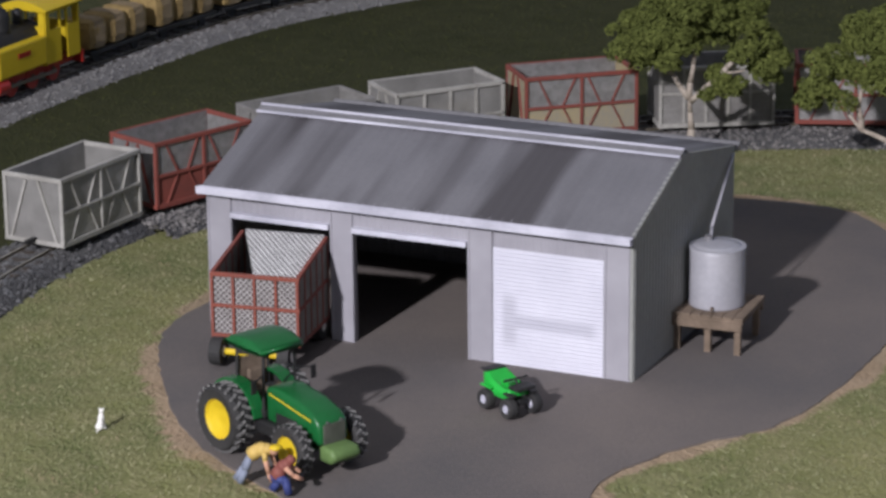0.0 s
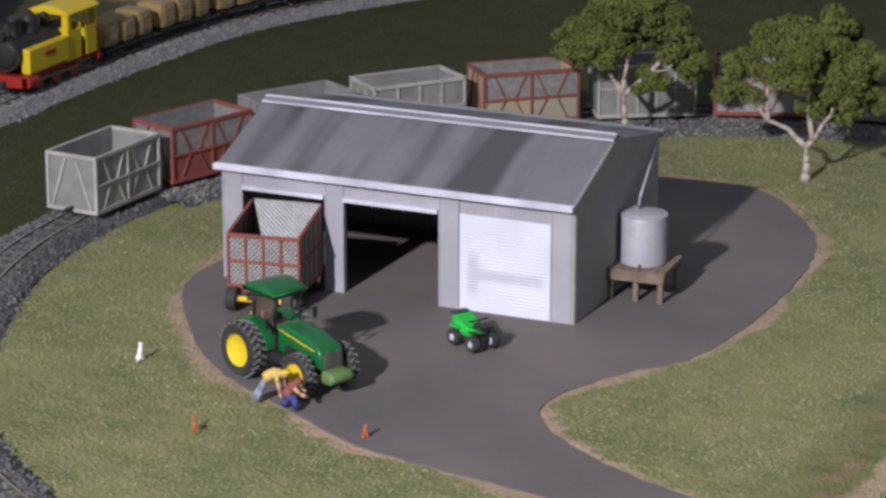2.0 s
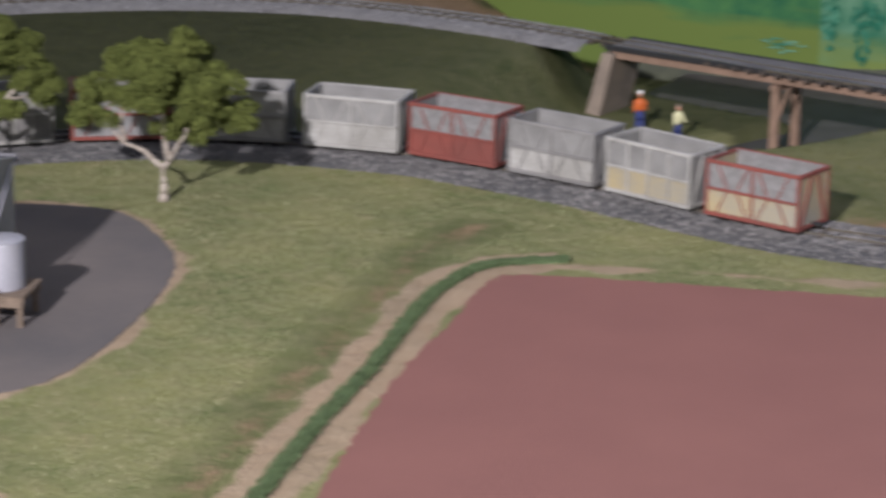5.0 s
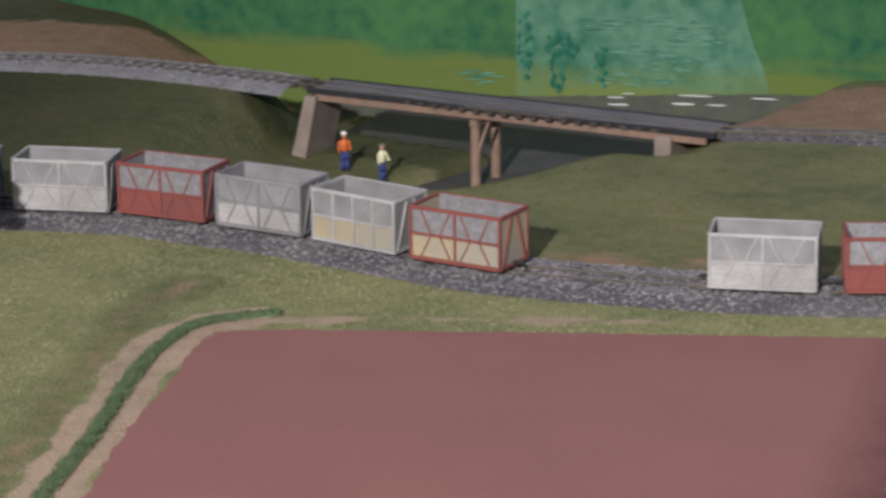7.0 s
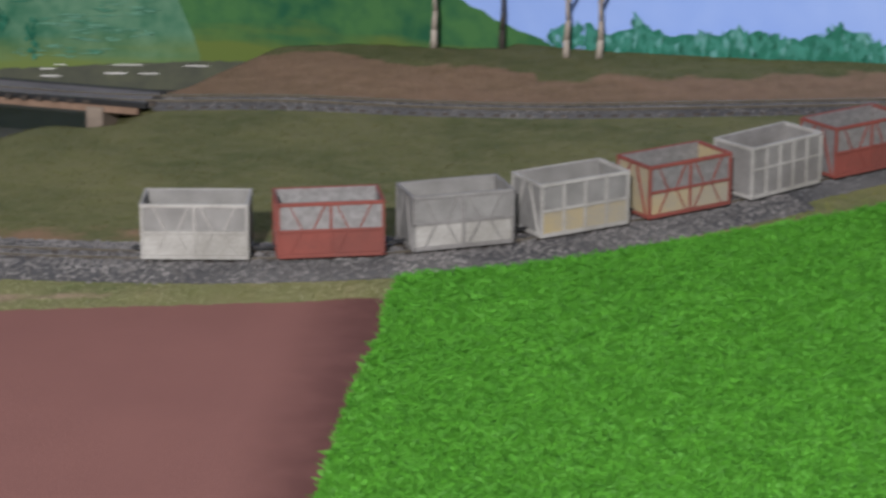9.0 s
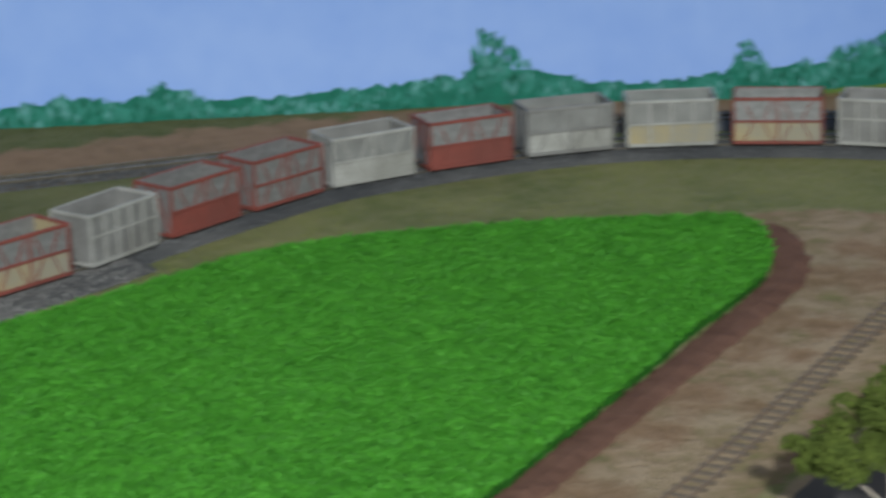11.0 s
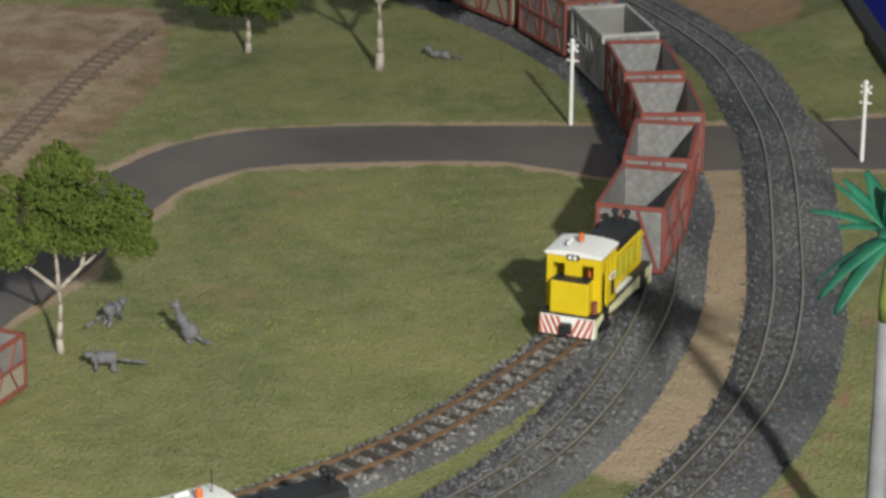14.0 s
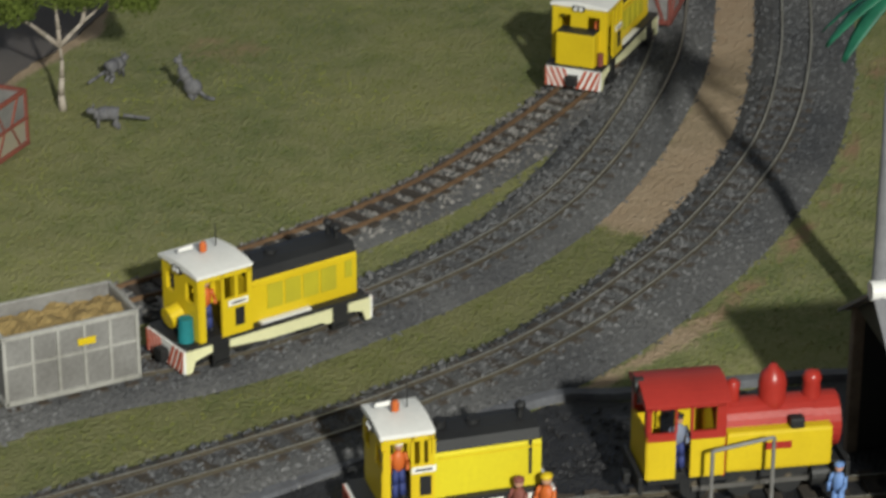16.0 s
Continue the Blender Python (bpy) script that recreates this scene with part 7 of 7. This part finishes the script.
def build_diesel(m, label, nose, hood=4.25, driver=True, drum=False, skirt="cream", hoodmat="yellow", rear=-3.4, W=2.3, plain=False):
    """A small cane railway diesel: cab at -x, long hood towards +x."""
    g = thing("diesel_locomotive", 0, 0, 0, 0, label, "locomotive", "cane locomotives")
    x0, xc, x1 = rear, -0.95, -0.95 + hood
    part("deck", box(fresh(), (x0 + x1) / 2 + 0.1, 0, 0.88, x1 - x0 + 0.3, W, 0.14, 0.02), "black", g)
    part("frame", box(fresh(), (x0 + x1) / 2, 0, 0.55, x1 - x0 - 0.6, 1.0, 0.5, 0.03), "black", g)
    for s in (-1, 1):
        y = s * (W / 2 - 0.05)
        bm = fresh()
        prism(bm, [(x0 - 0.05, 0.82), (x0 - 0.05, 0.02), (x0 + 0.18, 0.02), (x0 + 0.3, 0.42), (x0 + 0.8, 0.55), (x0 + 1.0, 0.55), (x0 + 1.0, 0.82)], 1, y - 0.05, y + 0.05, 0.015)
        part("skirt", bm, skirt, g, "pale painted side valance")
        bm = fresh()
        prism(bm, [(x0 + 1.6, 0.82), (x0 + 1.6, 0.55), (x0 + 3.0, 0.42), (x1 - 1.6, 0.42), (x1 - 1.4, 0.3), (x1 - 1.15, 0.3), (x1 - 1.15, 0.82)], 1, y - 0.05, y + 0.05, 0.015)
        part("skirt", bm, skirt, g)
        bm = fresh()
        prism(bm, [(x1 - 0.6, 0.82), (x1 - 0.6, 0.5), (x1 + 0.0, 0.4), (x1 + 0.12, 0.02), (x1 + 0.3, 0.02), (x1 + 0.3, 0.82)], 1, y - 0.05, y + 0.05, 0.015)
        part("skirt", bm, skirt, g)
        for x in (x0 + 1.25, x1 - 0.9):
            st = part("step", box(fresh(), x, y + s * 0.02, 0.45, 0.6, 0.14, 0.85, 0.02), "black", g, "black footstep plate")
            part("tread", box(fresh(), x, y + s * 0.12, 0.2, 0.5, 0.2, 0.05), "black", st)
        for x in (x0 + 0.7, x0 + 2.4, x1 - 1.9, x1 - 0.25):
            part("wheel", tube(fresh(), (x, s * 0.55, 0.4), (x, s * 0.72, 0.4), 0.4, seg=20), "black", g)
        bm = fresh()
        bar(bm, (x0 + 0.7, s * 0.8, 0.32), (x1 - 0.3, s * 0.8, 0.32), 0.06, 0.1)
        part("side_rod", bm, "rail", g)
    # cab
    c0, c1, zc, zr = x0 + 0.55, xc, 0.95, 3.25
    cab = part("cab_floor", box(fresh(), (c0 + c1) / 2, 0, 1.0, c1 - c0, W - 0.1, 0.1), "black", g)
    for s in (-1, 1):
        y = s * (W / 2 - 0.06)
        # side wall: corner strips, door opening, panel with two windows
        d0, d1 = c0 + 0.2, c0 + 0.8
        for xa, xb, za, zb in ((c0, d0, zc, zr), (d1, c1, zc, 2.25), (d1, d1 + 0.1, 2.25, zr), (c1 - 0.14, c1, 2.25, zr), (d0, d1, 3.0, zr), (d1, c1, 3.0, zr), ((d1 + c1) / 2 - 0.06, (d1 + c1) / 2 + 0.06, 2.25, 3.0)):
            part("cab_side", box(fresh(), (xa + xb) / 2, y, (za + zb) / 2, xb - xa, 0.1, zb - za), "yellow", g)
        part("name_plate", box(fresh(), (d1 + c1) / 2 + 0.05, y + s * 0.06, 2.08, 0.72, 0.03, 0.2), "white", g, "white plate with dark line")
        part("plate_line", box(fresh(), (d1 + c1) / 2 + 0.05, y + s * 0.08, 2.08, 0.5, 0.02, 0.06), "black", g)
        part("side_grille", box(fresh(), (d1 + c1) / 2 + 0.1, y + s * 0.05, 1.55, 0.34, 0.04, 0.62), "black", g)
    for x, zs in ((c0, ((zc, 2.2), (2.85, zr))), (c1, ((zc, 2.6), (3.05, zr)))):
        for za, zb in zs:
            part("cab_end", box(fresh(), x, 0, (za + zb) / 2, 0.1, W - 0.1, zb - za), "yellow", g)
        for ya, yb in ((-1.1, -0.85), (-0.35, 0.35), (0.85, 1.1)):
            part("cab_end", box(fresh(), x, (ya + yb) / 2, (zs[0][1] + zs[1][0]) / 2, 0.1, yb - ya, zs[1][0] - zs[0][1]), "yellow", g)
    bm = fresh()
    arc = [(y, zr + 0.02 + 0.15 * (1 - (y / 1.28) ** 2)) for y in np.linspace(-W / 2 - 0.05, W / 2 + 0.05, 13)]
    prism(bm, arc + [(W / 2 + 0.05, zr - 0.06), (-W / 2 - 0.05, zr - 0.06)], 0, c0 - 0.12, c1 + 0.06, 0.02)
    roof = part("cab_roof", bm, "white", g, "white curved cab roof")
    part("beacon", tube(ball(fresh(), ((c0 + c1) / 2 - 0.1, 0, zr + 0.52), 0.12, 2), ((c0 + c1) / 2 - 0.1, 0, zr + 0.3), ((c0 + c1) / 2 - 0.1, 0, zr + 0.52), 0.12, seg=12), "orange", roof, "orange warning beacon")
    part("horn", tube(fresh(), (c0 + 0.1, 0.3, zr + 0.38), (c0 + 0.6, 0.3, zr + 0.4), 0.06, 0.09, 10), "white", roof)
    part("aerial", tube(fresh(), (c1 - 0.4, 0.3, zr + 0.2), (c1 - 0.4, 0.3, zr + 1.0), 0.02, seg=6), "black", roof)
    head = part("headlamp_box", box(fresh(), c0 - 0.1, 0, zr - 0.08, 0.14, 0.5, 0.22, 0.03), "black", g)
    for y in (-0.11, 0.11):
        part("lens", tube(fresh(), (c0 - 0.2, y, zr - 0.08), (c0 - 0.16, y, zr - 0.08), 0.08, seg=12), "white", head)
    # hood
    hw = 0.82
    bm = fresh()
    prism(bm, [(-hw, 0.95), (-hw, 2.35), (-hw + 0.12, 2.45), (hw - 0.12, 2.45), (hw, 2.35), (hw, 0.95)], 0, c1 + 0.05, x1, 0.03)
    hd = part("hood", bm, hoodmat, g, "long yellow engine hood")
    bm = fresh()
    prism(bm, [(-hw + 0.02, 2.42), (-hw + 0.14, 2.74), (-0.3, 2.8), (0.3, 2.8), (hw - 0.14, 2.74), (hw - 0.02, 2.42)], 0, c1 + 0.06, x1 - 0.02, 0.03)
    part("hood_top", bm, "black", hd, "matt black hood top")
    for s in (-1, 1):
        for k in range(0 if plain else 4):
            xa = c1 + 0.75 + k * (hood - 1.5) / 4
            part("louvre_panel", box(fresh(), xa + 0.32, s * (hw + 0.015), 1.75, (hood - 1.5) / 4 - 0.1, 0.04, 0.85, 0.01), "lemon", hd, "dull lemon mesh panel")
        part("walkway", box(fresh(), c1 + 1.35, s * (hw + 0.16), 0.99, 1.9, 0.22, 0.07, 0.01), "white" if not plain else "black", hd, "pale step along the hood")
        part("louvre_panel" if not plain else "slot", box(fresh(), x1 - 0.35, s * (hw + 0.015), 1.9, 0.28 if not plain else 0.1, 0.04, 0.6 if not plain else 1.1, 0.01), "lemon" if not plain else "black", hd)
        part("handrail", tube(fresh(), (c1 + 0.2, s * (hw + 0.12), 2.3), (x1 - 0.1, s * (hw + 0.12), 2.3), 0.025, seg=6), "yellow", hd)
    for xa, hh in ((c1 + 0.5, 0.34), (c1 + 1.5, 0.26)):
        part("vent", tube(fresh(), (xa, 0.1, 2.64), (xa, 0.1, 2.66 + hh), 0.22, 0.2, 14), "black", hd)
    for ys in ((-0.25, 0.25) if not plain else (0.0,)):
        bm = tube(fresh(), (x1 - 0.4, ys, 2.6), (x1 - 0.4, ys, 3.1), 0.08, seg=10)
        part("exhaust", ball(bm, (x1 - 0.4, ys, 3.18), 0.17, 2, (1, 1, 0.85)), "black", hd, "black stack with a round cap")
    part("radiator", box(fresh(), x1 + 0.02, 0, 1.7, 0.06, 1.2, 1.1, 0.02), "black", hd)
    # ends
    for x, d in ((x0 - 0.08, -1), (x1 + 0.33, 1)):
        beam = part("buffer_beam", box(fresh(), x, 0, 0.45, 0.1, W, 0.8, 0.02), "white", g, "white beam with red chevrons")
        stripes(beam, x + d * 0.06, W, 0.07, 0.83)
        part("coupler", box(fresh(), x + d * 0.16, 0, 0.4, 0.34, 0.44, 0.42, 0.05), "black", g)
    if nose:
        bm = fresh()
        box(bm, x0 + 0.25, -0.05, 1.62, 0.66, 1.6, 1.34, 0.06)
        nb = part("nose_box", bm, "yellow", g, "yellow box in front of the cab")
        part("nose_lid", box(fresh(), x0 + 0.27, -0.05, 2.32, 0.6, 1.5, 0.1, 0.03), "black", nb)
        part("extinguisher", tube(fresh(), (x0 + 0.25, -1.0, 1.0), (x0 + 0.25, -1.0, 1.5), 0.12, seg=10), "redfade", g)
    if drum:
        part("drum", tube(fresh(), (x0 + 0.05, 0.1, 1.5), (x0 + 0.5, 0.1, 1.6), 0.36, seg=16), "yellow", g)
        part("gas_bottle", tube(fresh(), (x0 + 0.28, -0.65, 0.95), (x0 + 0.28, -0.65, 1.75), 0.26, 0.24, 14), "teal", g, "teal gas bottle")
    g.matrix_basis = m
    if driver:
        w = m @ Matrix.Translation((U * (c0 + 0.55), U * -0.55, U * 1.05))
        e = w.to_euler()
        f = standing(w.translation.x / U, w.translation.y / U, w.translation.z / U, math.degrees(e.z) - 90, "blue", "orange", "white", "painted driver figurine in an orange vest", 0, 0.85)
    return g


def facing(line, s, flip=False):
    m = place_on(line, s)
    return m @ Matrix.Rotation(math.pi, 4, "Z") if flip else m


build_diesel(facing(ROUTE, ENGINE, True), "yellow cane diesel pulling the train, white cab roof", nose=True)
s1 = along(LOOP, 94.1, -43.8)
build_diesel(facing(LOOP, s1, True), "yellow cane diesel with a white roof, standing", nose=False, drum=True)
build_diesel(pose(U * 92.85, U * -56.4, U * 0.62, 0, 0, -18), "older yellow cane diesel with a short hood", nose=False, hood=3.3, driver=True, skirt="white", hoodmat="lemonpaint", rear=-2.95, W=2.0, plain=True)
standing(94.6, -58.5, 0.1, 200, "orange", "orange", "yellow", "painted figurine in orange with a yellow helmet")
standing(93.95, -58.05, 0.1, 200, "black", "maroon", "maroon", "painted figurine in maroon beside the locomotive", 0, 0.95)

# a steel bin of cane trash behind the standing diesel, and a red bin on the grass
hay = build_bin("bingrey", "bingrey", "binwhite", "grey ribbed steel bin heaped with dry cane trash", 3, "bins standing alone", True)
hay.matrix_basis = place_on(LOOP, s1 + 6.9) @ Matrix.Scale(0.83, 4)
part("name_plate", box(fresh(), -0.6, 1.48, 2.15, 0.7, 0.04, 0.28), "yellow", hay, "small yellow plate")
lone = build_bin("bingrey", "bincream", "rust", "red-framed empty cane bin standing on the grass", 0, "bins standing alone")
lone.matrix_basis = pose(U * 93.1, U * -23.7, U * 0.05, 0, 0, 33) @ Matrix.Diagonal((0.92, 0.92, 0.78, 1))


# ---- steam locomotives ----
def build_steam(m, label, body, cabmat, upper, boiler, frame, front=False):
    """A tank engine: chimney towards +x, cab at -x."""
    g = thing("steam_locomotive", 0, 0, 0, 0, label, "locomotive", "steam locomotives")
    part("frame", box(fresh(), 0.1, 0, 0.72, 6.6, 1.5, 0.36, 0.03), frame, g)
    for s in (-1, 1):
        for x in (-1.6, 0.0, 1.6):
            w = part("wheel", tube(fresh(), (x, s * 0.6, 0.5), (x, s * 0.78, 0.5), 0.5, seg=22), frame, g)
            part("hub", tube(fresh(), (x, s * 0.6, 0.5), (x, s * 0.82, 0.5), 0.14, seg=10), "rail", w)
        bm = fresh()
        bar(bm, (-1.7, s * 0.88, 0.42), (2.6, s * 0.88, 0.5), 0.08, 0.14)
        part("side_rod", bm, "railtop", g, "bright steel rod")
        part("cylinder", tube(fresh(), (2.3, s * 0.95, 0.62), (3.1, s * 0.95, 0.62), 0.32, seg=16), frame, g)
        part("side_tank", box(fresh(), 1.15, s * 0.92, 1.6, 3.6, 0.5, 1.25, 0.1), body, g, "yellow side tank")
        part("tank_plate", box(fresh(), 1.1, s * 1.18, 1.75, 0.9, 0.03, 0.22), "red", g, "small red plate")
    part("boiler", tube(fresh(), (-1.0, 0, 2.0), (3.2, 0, 2.0), 0.78, seg=24), boiler, g, smooth=False)
    part("smokebox", tube(fresh(), (2.4, 0, 1.95), (3.35, 0, 1.95), 0.82, seg=24), "black" if front else boiler, g)
    part("smokebox_door", lathe(fresh(), [(0.1, 0), (0.7, 0.02), (0.55, 0.14), (0.02, 0.2)], 22), "black", g).matrix_basis = Matrix.Translation((U * 3.35, 0, U * 1.95)) @ Matrix.Rotation(radians(90), 4, "Y")
    stack = [(0.36, 0), (0.28, 0.2), (0.26, 0.7), (0.34, 0.95), (0.36, 1.05), (0.2, 1.1)] if front else [(0.36, 0), (0.33, 0.15), (0.29, 0.6), (0.33, 0.72), (0.26, 0.88), (0.1, 0.95)]
    part("chimney", lathe(fresh(), stack, 18, (2.5, 0, 2.55)), "black" if front else boiler, g, smooth=True)
    part("dome", lathe(fresh(), [(0.52, 0), (0.46, 0.2), (0.47, 0.7), (0.4, 0.95), (0.2, 1.12), (0.1, 1.25)], 20, (1.15, 0, 2.55)), "black" if front else boiler, g, smooth=True)
    part("safety_valve", lathe(fresh(), [(0.26, 0), (0.22, 0.45), (0.24, 0.75), (0.1, 0.85)], 14, (-0.2, 0, 2.55)), "black" if front else boiler, g, smooth=True)
    part("pump", box(fresh(), 1.75, -0.95, 2.35, 0.5, 0.4, 0.35, 0.08), "black", g)
    # cab
    c0, c1, W = -3.3, -0.7, 2.2
    for s in (-1, 1):
        y = s * (W / 2 - 0.05)
        for xa, xb, za, zb, mt in ((c0, c0 + 0.95, 0.9, 2.1, cabmat), (c0 + 1.45, c1, 0.9, 2.1, cabmat), (c0, c0 + 0.95, 2.1, 2.35, upper), (c0 + 1.45, c1, 2.1, 2.35, upper), (c0, c0 + 0.12, 2.35, 3.25, upper),
                                   (c0 + 0.9, c0 + 0.98, 2.35, 3.25, upper), (c0 + 1.42, c0 + 1.52, 2.35, 3.25, upper), (c1 - 0.3, c1, 2.35, 3.25, upper), (c0, c1, 3.1, 3.3, upper)):
            part("cab_side", box(fresh(), (xa + xb) / 2, y, (za + zb) / 2, xb - xa, 0.1, zb - za), mt, g)
    part("cab_front", box(fresh(), c1, 0, 1.7, 0.1, W - 0.1, 1.7), upper, g)
    for ya in (-0.9, 0.9):
        part("cab_front", box(fresh(), c1, ya, 2.9, 0.1, 0.3, 0.8), upper, g)
        part("cab_back", box(fresh(), c0, ya, 2.7, 0.1, 0.3, 1.2), upper, g)
    part("cab_back", box(fresh(), c0, 0, 1.6, 0.1, W - 0.1, 1.4), cabmat, g)
    bm = fresh()
    arc = [(y, 3.3 + 0.34 * (1 - (y / 1.25) ** 2)) for y in np.linspace(-1.25, 1.25, 13)]
    prism(bm, arc + [(1.25, 3.22), (-1.25, 3.22)], 0, c0 - 0.15, c1 + 0.15, 0.02)
    part("cab_roof", bm, upper, g)
    lamp = part("headlamp", tube(fresh(), (c0 - 0.25, 0, 3.45), (c0 + 0.05, 0, 3.45), 0.24, seg=14), "black", g)
    for x, d in ((3.55, 1), (-3.5, -1)):
        beam = part("buffer_beam", box(fresh(), x, 0, 0.72, 0.16, 2.2, 0.56, 0.03), "red" if front else frame, g)
        part("coupler", box(fresh(), x + d * 0.2, 0, 0.55, 0.3, 0.4, 0.34, 0.04), "black", beam)
    if front:
        part("headlamp", tube(fresh(), (3.4, 0, 2.95), (3.7, 0, 2.95), 0.22, seg=14), "black", g)
        part("name_plate", box(fresh(), 3.2, -1.1, 0.95, 0.5, 0.06, 0.5, 0.02), "yellow", g, "yellow plate beside the beam")
    g.matrix_basis = m
    w = m @ Matrix.Translation((U * (c0 + 1.15), U * -0.6, U * 0.95))
    standing(w.translation.x / U, w.translation.y / U, w.translation.z / U, math.degrees(w.to_euler().z) - 90, "blue", "denim", "black", "painted crew figurine in the cab", 0, 0.85)
    return g


build_steam(pose(U * 100.55, U * -59.75, U * 0.6, 0, 0, -25) @ Matrix.Diagonal((0.88, 0.92, 1.03, 1)), "yellow steam engine with red cab roof and domes", "yellow", "yellow", "red", "red", "black")
so = along(OUTER, -42.6, 26.6)
build_steam(facing(OUTER, so, True) @ Matrix.Scale(1.14, 4), "yellow and black steam engine with red frames", "yellow", "yellow", "yellow", "black", "red", True)


def build_bales(s):
    m = place_on(OUTER, s)
    g = thing("flat_wagon", 0, 0, 0, 0, "low black flat wagon of the bale train", "wagon", "bale wagons")
    part("deck", box(fresh(), 0, 0, 0.62, 5.2, 2.0, 0.2, 0.03), "black", g)
    for x in (-1.7, 1.7):
        for y in (-0.6, 0.6):
            part("wheel", tube(fresh(), (x, y - 0.08, 0.3), (x, y + 0.08, 0.3), 0.3, seg=16), "black", g)
    part("coupling", box(fresh(), -2.85, 0, 0.5, 0.7, 0.2, 0.2), "black", g)
    g.matrix_basis = m
    for x in (-1.75, 0, 1.75):
        bm = fresh()
        box(bm, 0, 0, 0.8, 1.72, 2.0, 1.6, 0.45)
        for v in bm.verts:
            v.co += Vector((0.05, 0.05, 0.05)) * noise.noise(v.co * 3 + Vector((x, s, 0)))
        b = thing("hay_bale", 0, 0, 0, 0, "tan hay bale tied on the flat wagon", "hay bale", "hay bales on the train")
        part("bale", bm, "hay", b)
        part("strap", box(fresh(), 0, 0, 0.8, 0.08, 2.03, 1.63, 0.45), "straw", b)
        b.matrix_basis = m @ Matrix.Translation((U * x, 0, U * 0.72))


for k in range(5):
    build_bales(so + 7.6 + k * 6.0)


# ---- engine yard ----
slab("coal_bed", [(86, -52.5), (98.8, -51.9), (102, -53.2), (108, -55.8), (112, -59), (108, -68), (90, -68), (80, -60)], 0.12, "coal", "black coal and ash bed of the yard", "ground", jag=0.1)
bm = fresh()
ribbon(bm, spline([(88, -51.9), (98.8, -51.4), (102, -52.7), (108, -55.3), (112.5, -58.7)], 0.5), [(-0.2, 0), (-0.2, 0.3), (0.2, 0.3), (0.2, 0)])
tagged(part("yard_edge", bm, "rock"), "grey stone edging of the coal bed", "kerb", kind="structure")
yard = rails(np.array([(84, -53.95), (92.5, -56.7), (97, -58.2)]), 0, None, 0.2, "yard_track", "short yard track in black ash", "rail")
pit = rails(np.array([(92, -56.05), (100.7, -60.1), (112, -65.4)]), 0, None, 0.2, "pit_track", "yard track leading into the engine shed", "rail")
sleepers(yard, spline([(84, -53.95), (92.5, -56.7), (97, -58.2)], 0.5), 0.18, 1.0, (0, -99, 200, 99))
sleepers(pit, spline([(92, -56.05), (100.7, -60.1), (112, -65.4)], 0.5), 0.18, 1.0, (0, -99, 200, 99))
rs = np.random.RandomState(8)
lumps = np.stack([rs.uniform(86, 106, 900), rs.uniform(-60, -52.6, 900)], 1)
lumps = lumps[inside(lumps[:, 0], lumps[:, 1], [(86, -52.7), (98.8, -52.2), (108, -56.2), (104, -58), (96, -55.6), (86, -54)])]
gravel("coal_lumps", np.concatenate([lumps, lumps]), 0.01, 700, "coal", "loose shiny coal lumps on the bed", size=(0.08, 0.2), h=0.15, seed=9)
g = thing("pipe_hoop", 99.5, -61.3, 0.1, -25, "thin grey bent pipe hoop beside the engine", "pipe")
bm = fresh()
for a, b in (((-0.9, 0, 0), (-0.9, 0, 2.7)), ((-0.9, 0, 2.7), (0.9, 0, 3.0)), ((0.9, 0, 3.0), (0.9, 0, 0))):
    tube(bm, a, b, 0.06, seg=8)
part("hoop", bm, "bingrey", g)


def build_engine_shed():
    g = thing("engine_shed", 104.2, -61.75, 0.1, -25, "dark open-ended engine shed with grey roof", "shed")
    L, w, e, r = 9.0, 2.6, 4.9, 6.6
    for y in (-w, w):
        part("wall", box(fresh(), L / 2, y, e / 2, L, 0.2, e, 0.02), "black", g)
    part("wall", box(fresh(), L, 0, e / 2, 0.2, 2 * w, e, 0.02), "black", g)
    for x in (0.1, L - 0.05):
        part("gable", prism(fresh(), [(-w, e), (w, e), (0, r)], 0, x - 0.08, x + 0.08), "black", g)
    for s in (-1, 1):
        bm = fresh()
        n = 40
        rows = []
        for i in range(n + 1):
            x = -0.4 + (L + 0.8) * i / n
            h = 0.05 * (i % 2)
            rows.append([bm.verts.new((x, s * (w + 0.6), e - 0.35 + h)), bm.verts.new((x, 0, r + 0.05 + h))])
        for p, q in zip(rows, rows[1:]):
            bm.faces.new((p[0], q[0], q[1], p[1]))
        solid(part("roof", bm, "iron", g, "grey corrugated roof sheet"), 0.1)
    part("ridge_cap", tube(fresh(), (-0.45, 0, r + 0.05), (L + 0.4, 0, r + 0.05), 0.3, seg=14), "white", g, "white rolled ridge cap")
    for y in (-w, w):
        part("post", box(fresh(), 0.1, y, e / 2, 0.35, 0.35, e, 0.02), "timber", g)


build_engine_shed()
standing(102.35, -62.3, 0.1, 200, "skyblue", "skyblue", "skyblue", "light blue painted figurine by the shed door", 0, 0.85)
# tall gums on the far bank
for x, y, k in ((64.2, 69.6, 41), (68.6, 69.0, 42), (72.5, 66.2, 43), (74.6, 66.0, 44)):
    r = random.Random(k)
    build_tree("gum_tree", x, y, 10, [(r.uniform(-1.6, 1.6), r.uniform(-1, 1), r.uniform(6.4, 9.5), r.uniform(1.0, 1.6)) for _ in range(7)],
               [[(0, 0, 0), (0.1, 0, 2.5), (0.0, 0, 5.0)], [(0.05, 0, 3.6), (0.9, 0.1, 5.2), (1.4, 0.2, 6.8)], [(0, 0, 4.6), (-0.7, 0, 6.0), (-1.0, 0, 7.5)]], "tall thin gum tree on the far bank", "leafdark", k, 0.24, 0.5, bark="darkbark" if k == 42 else "bark")
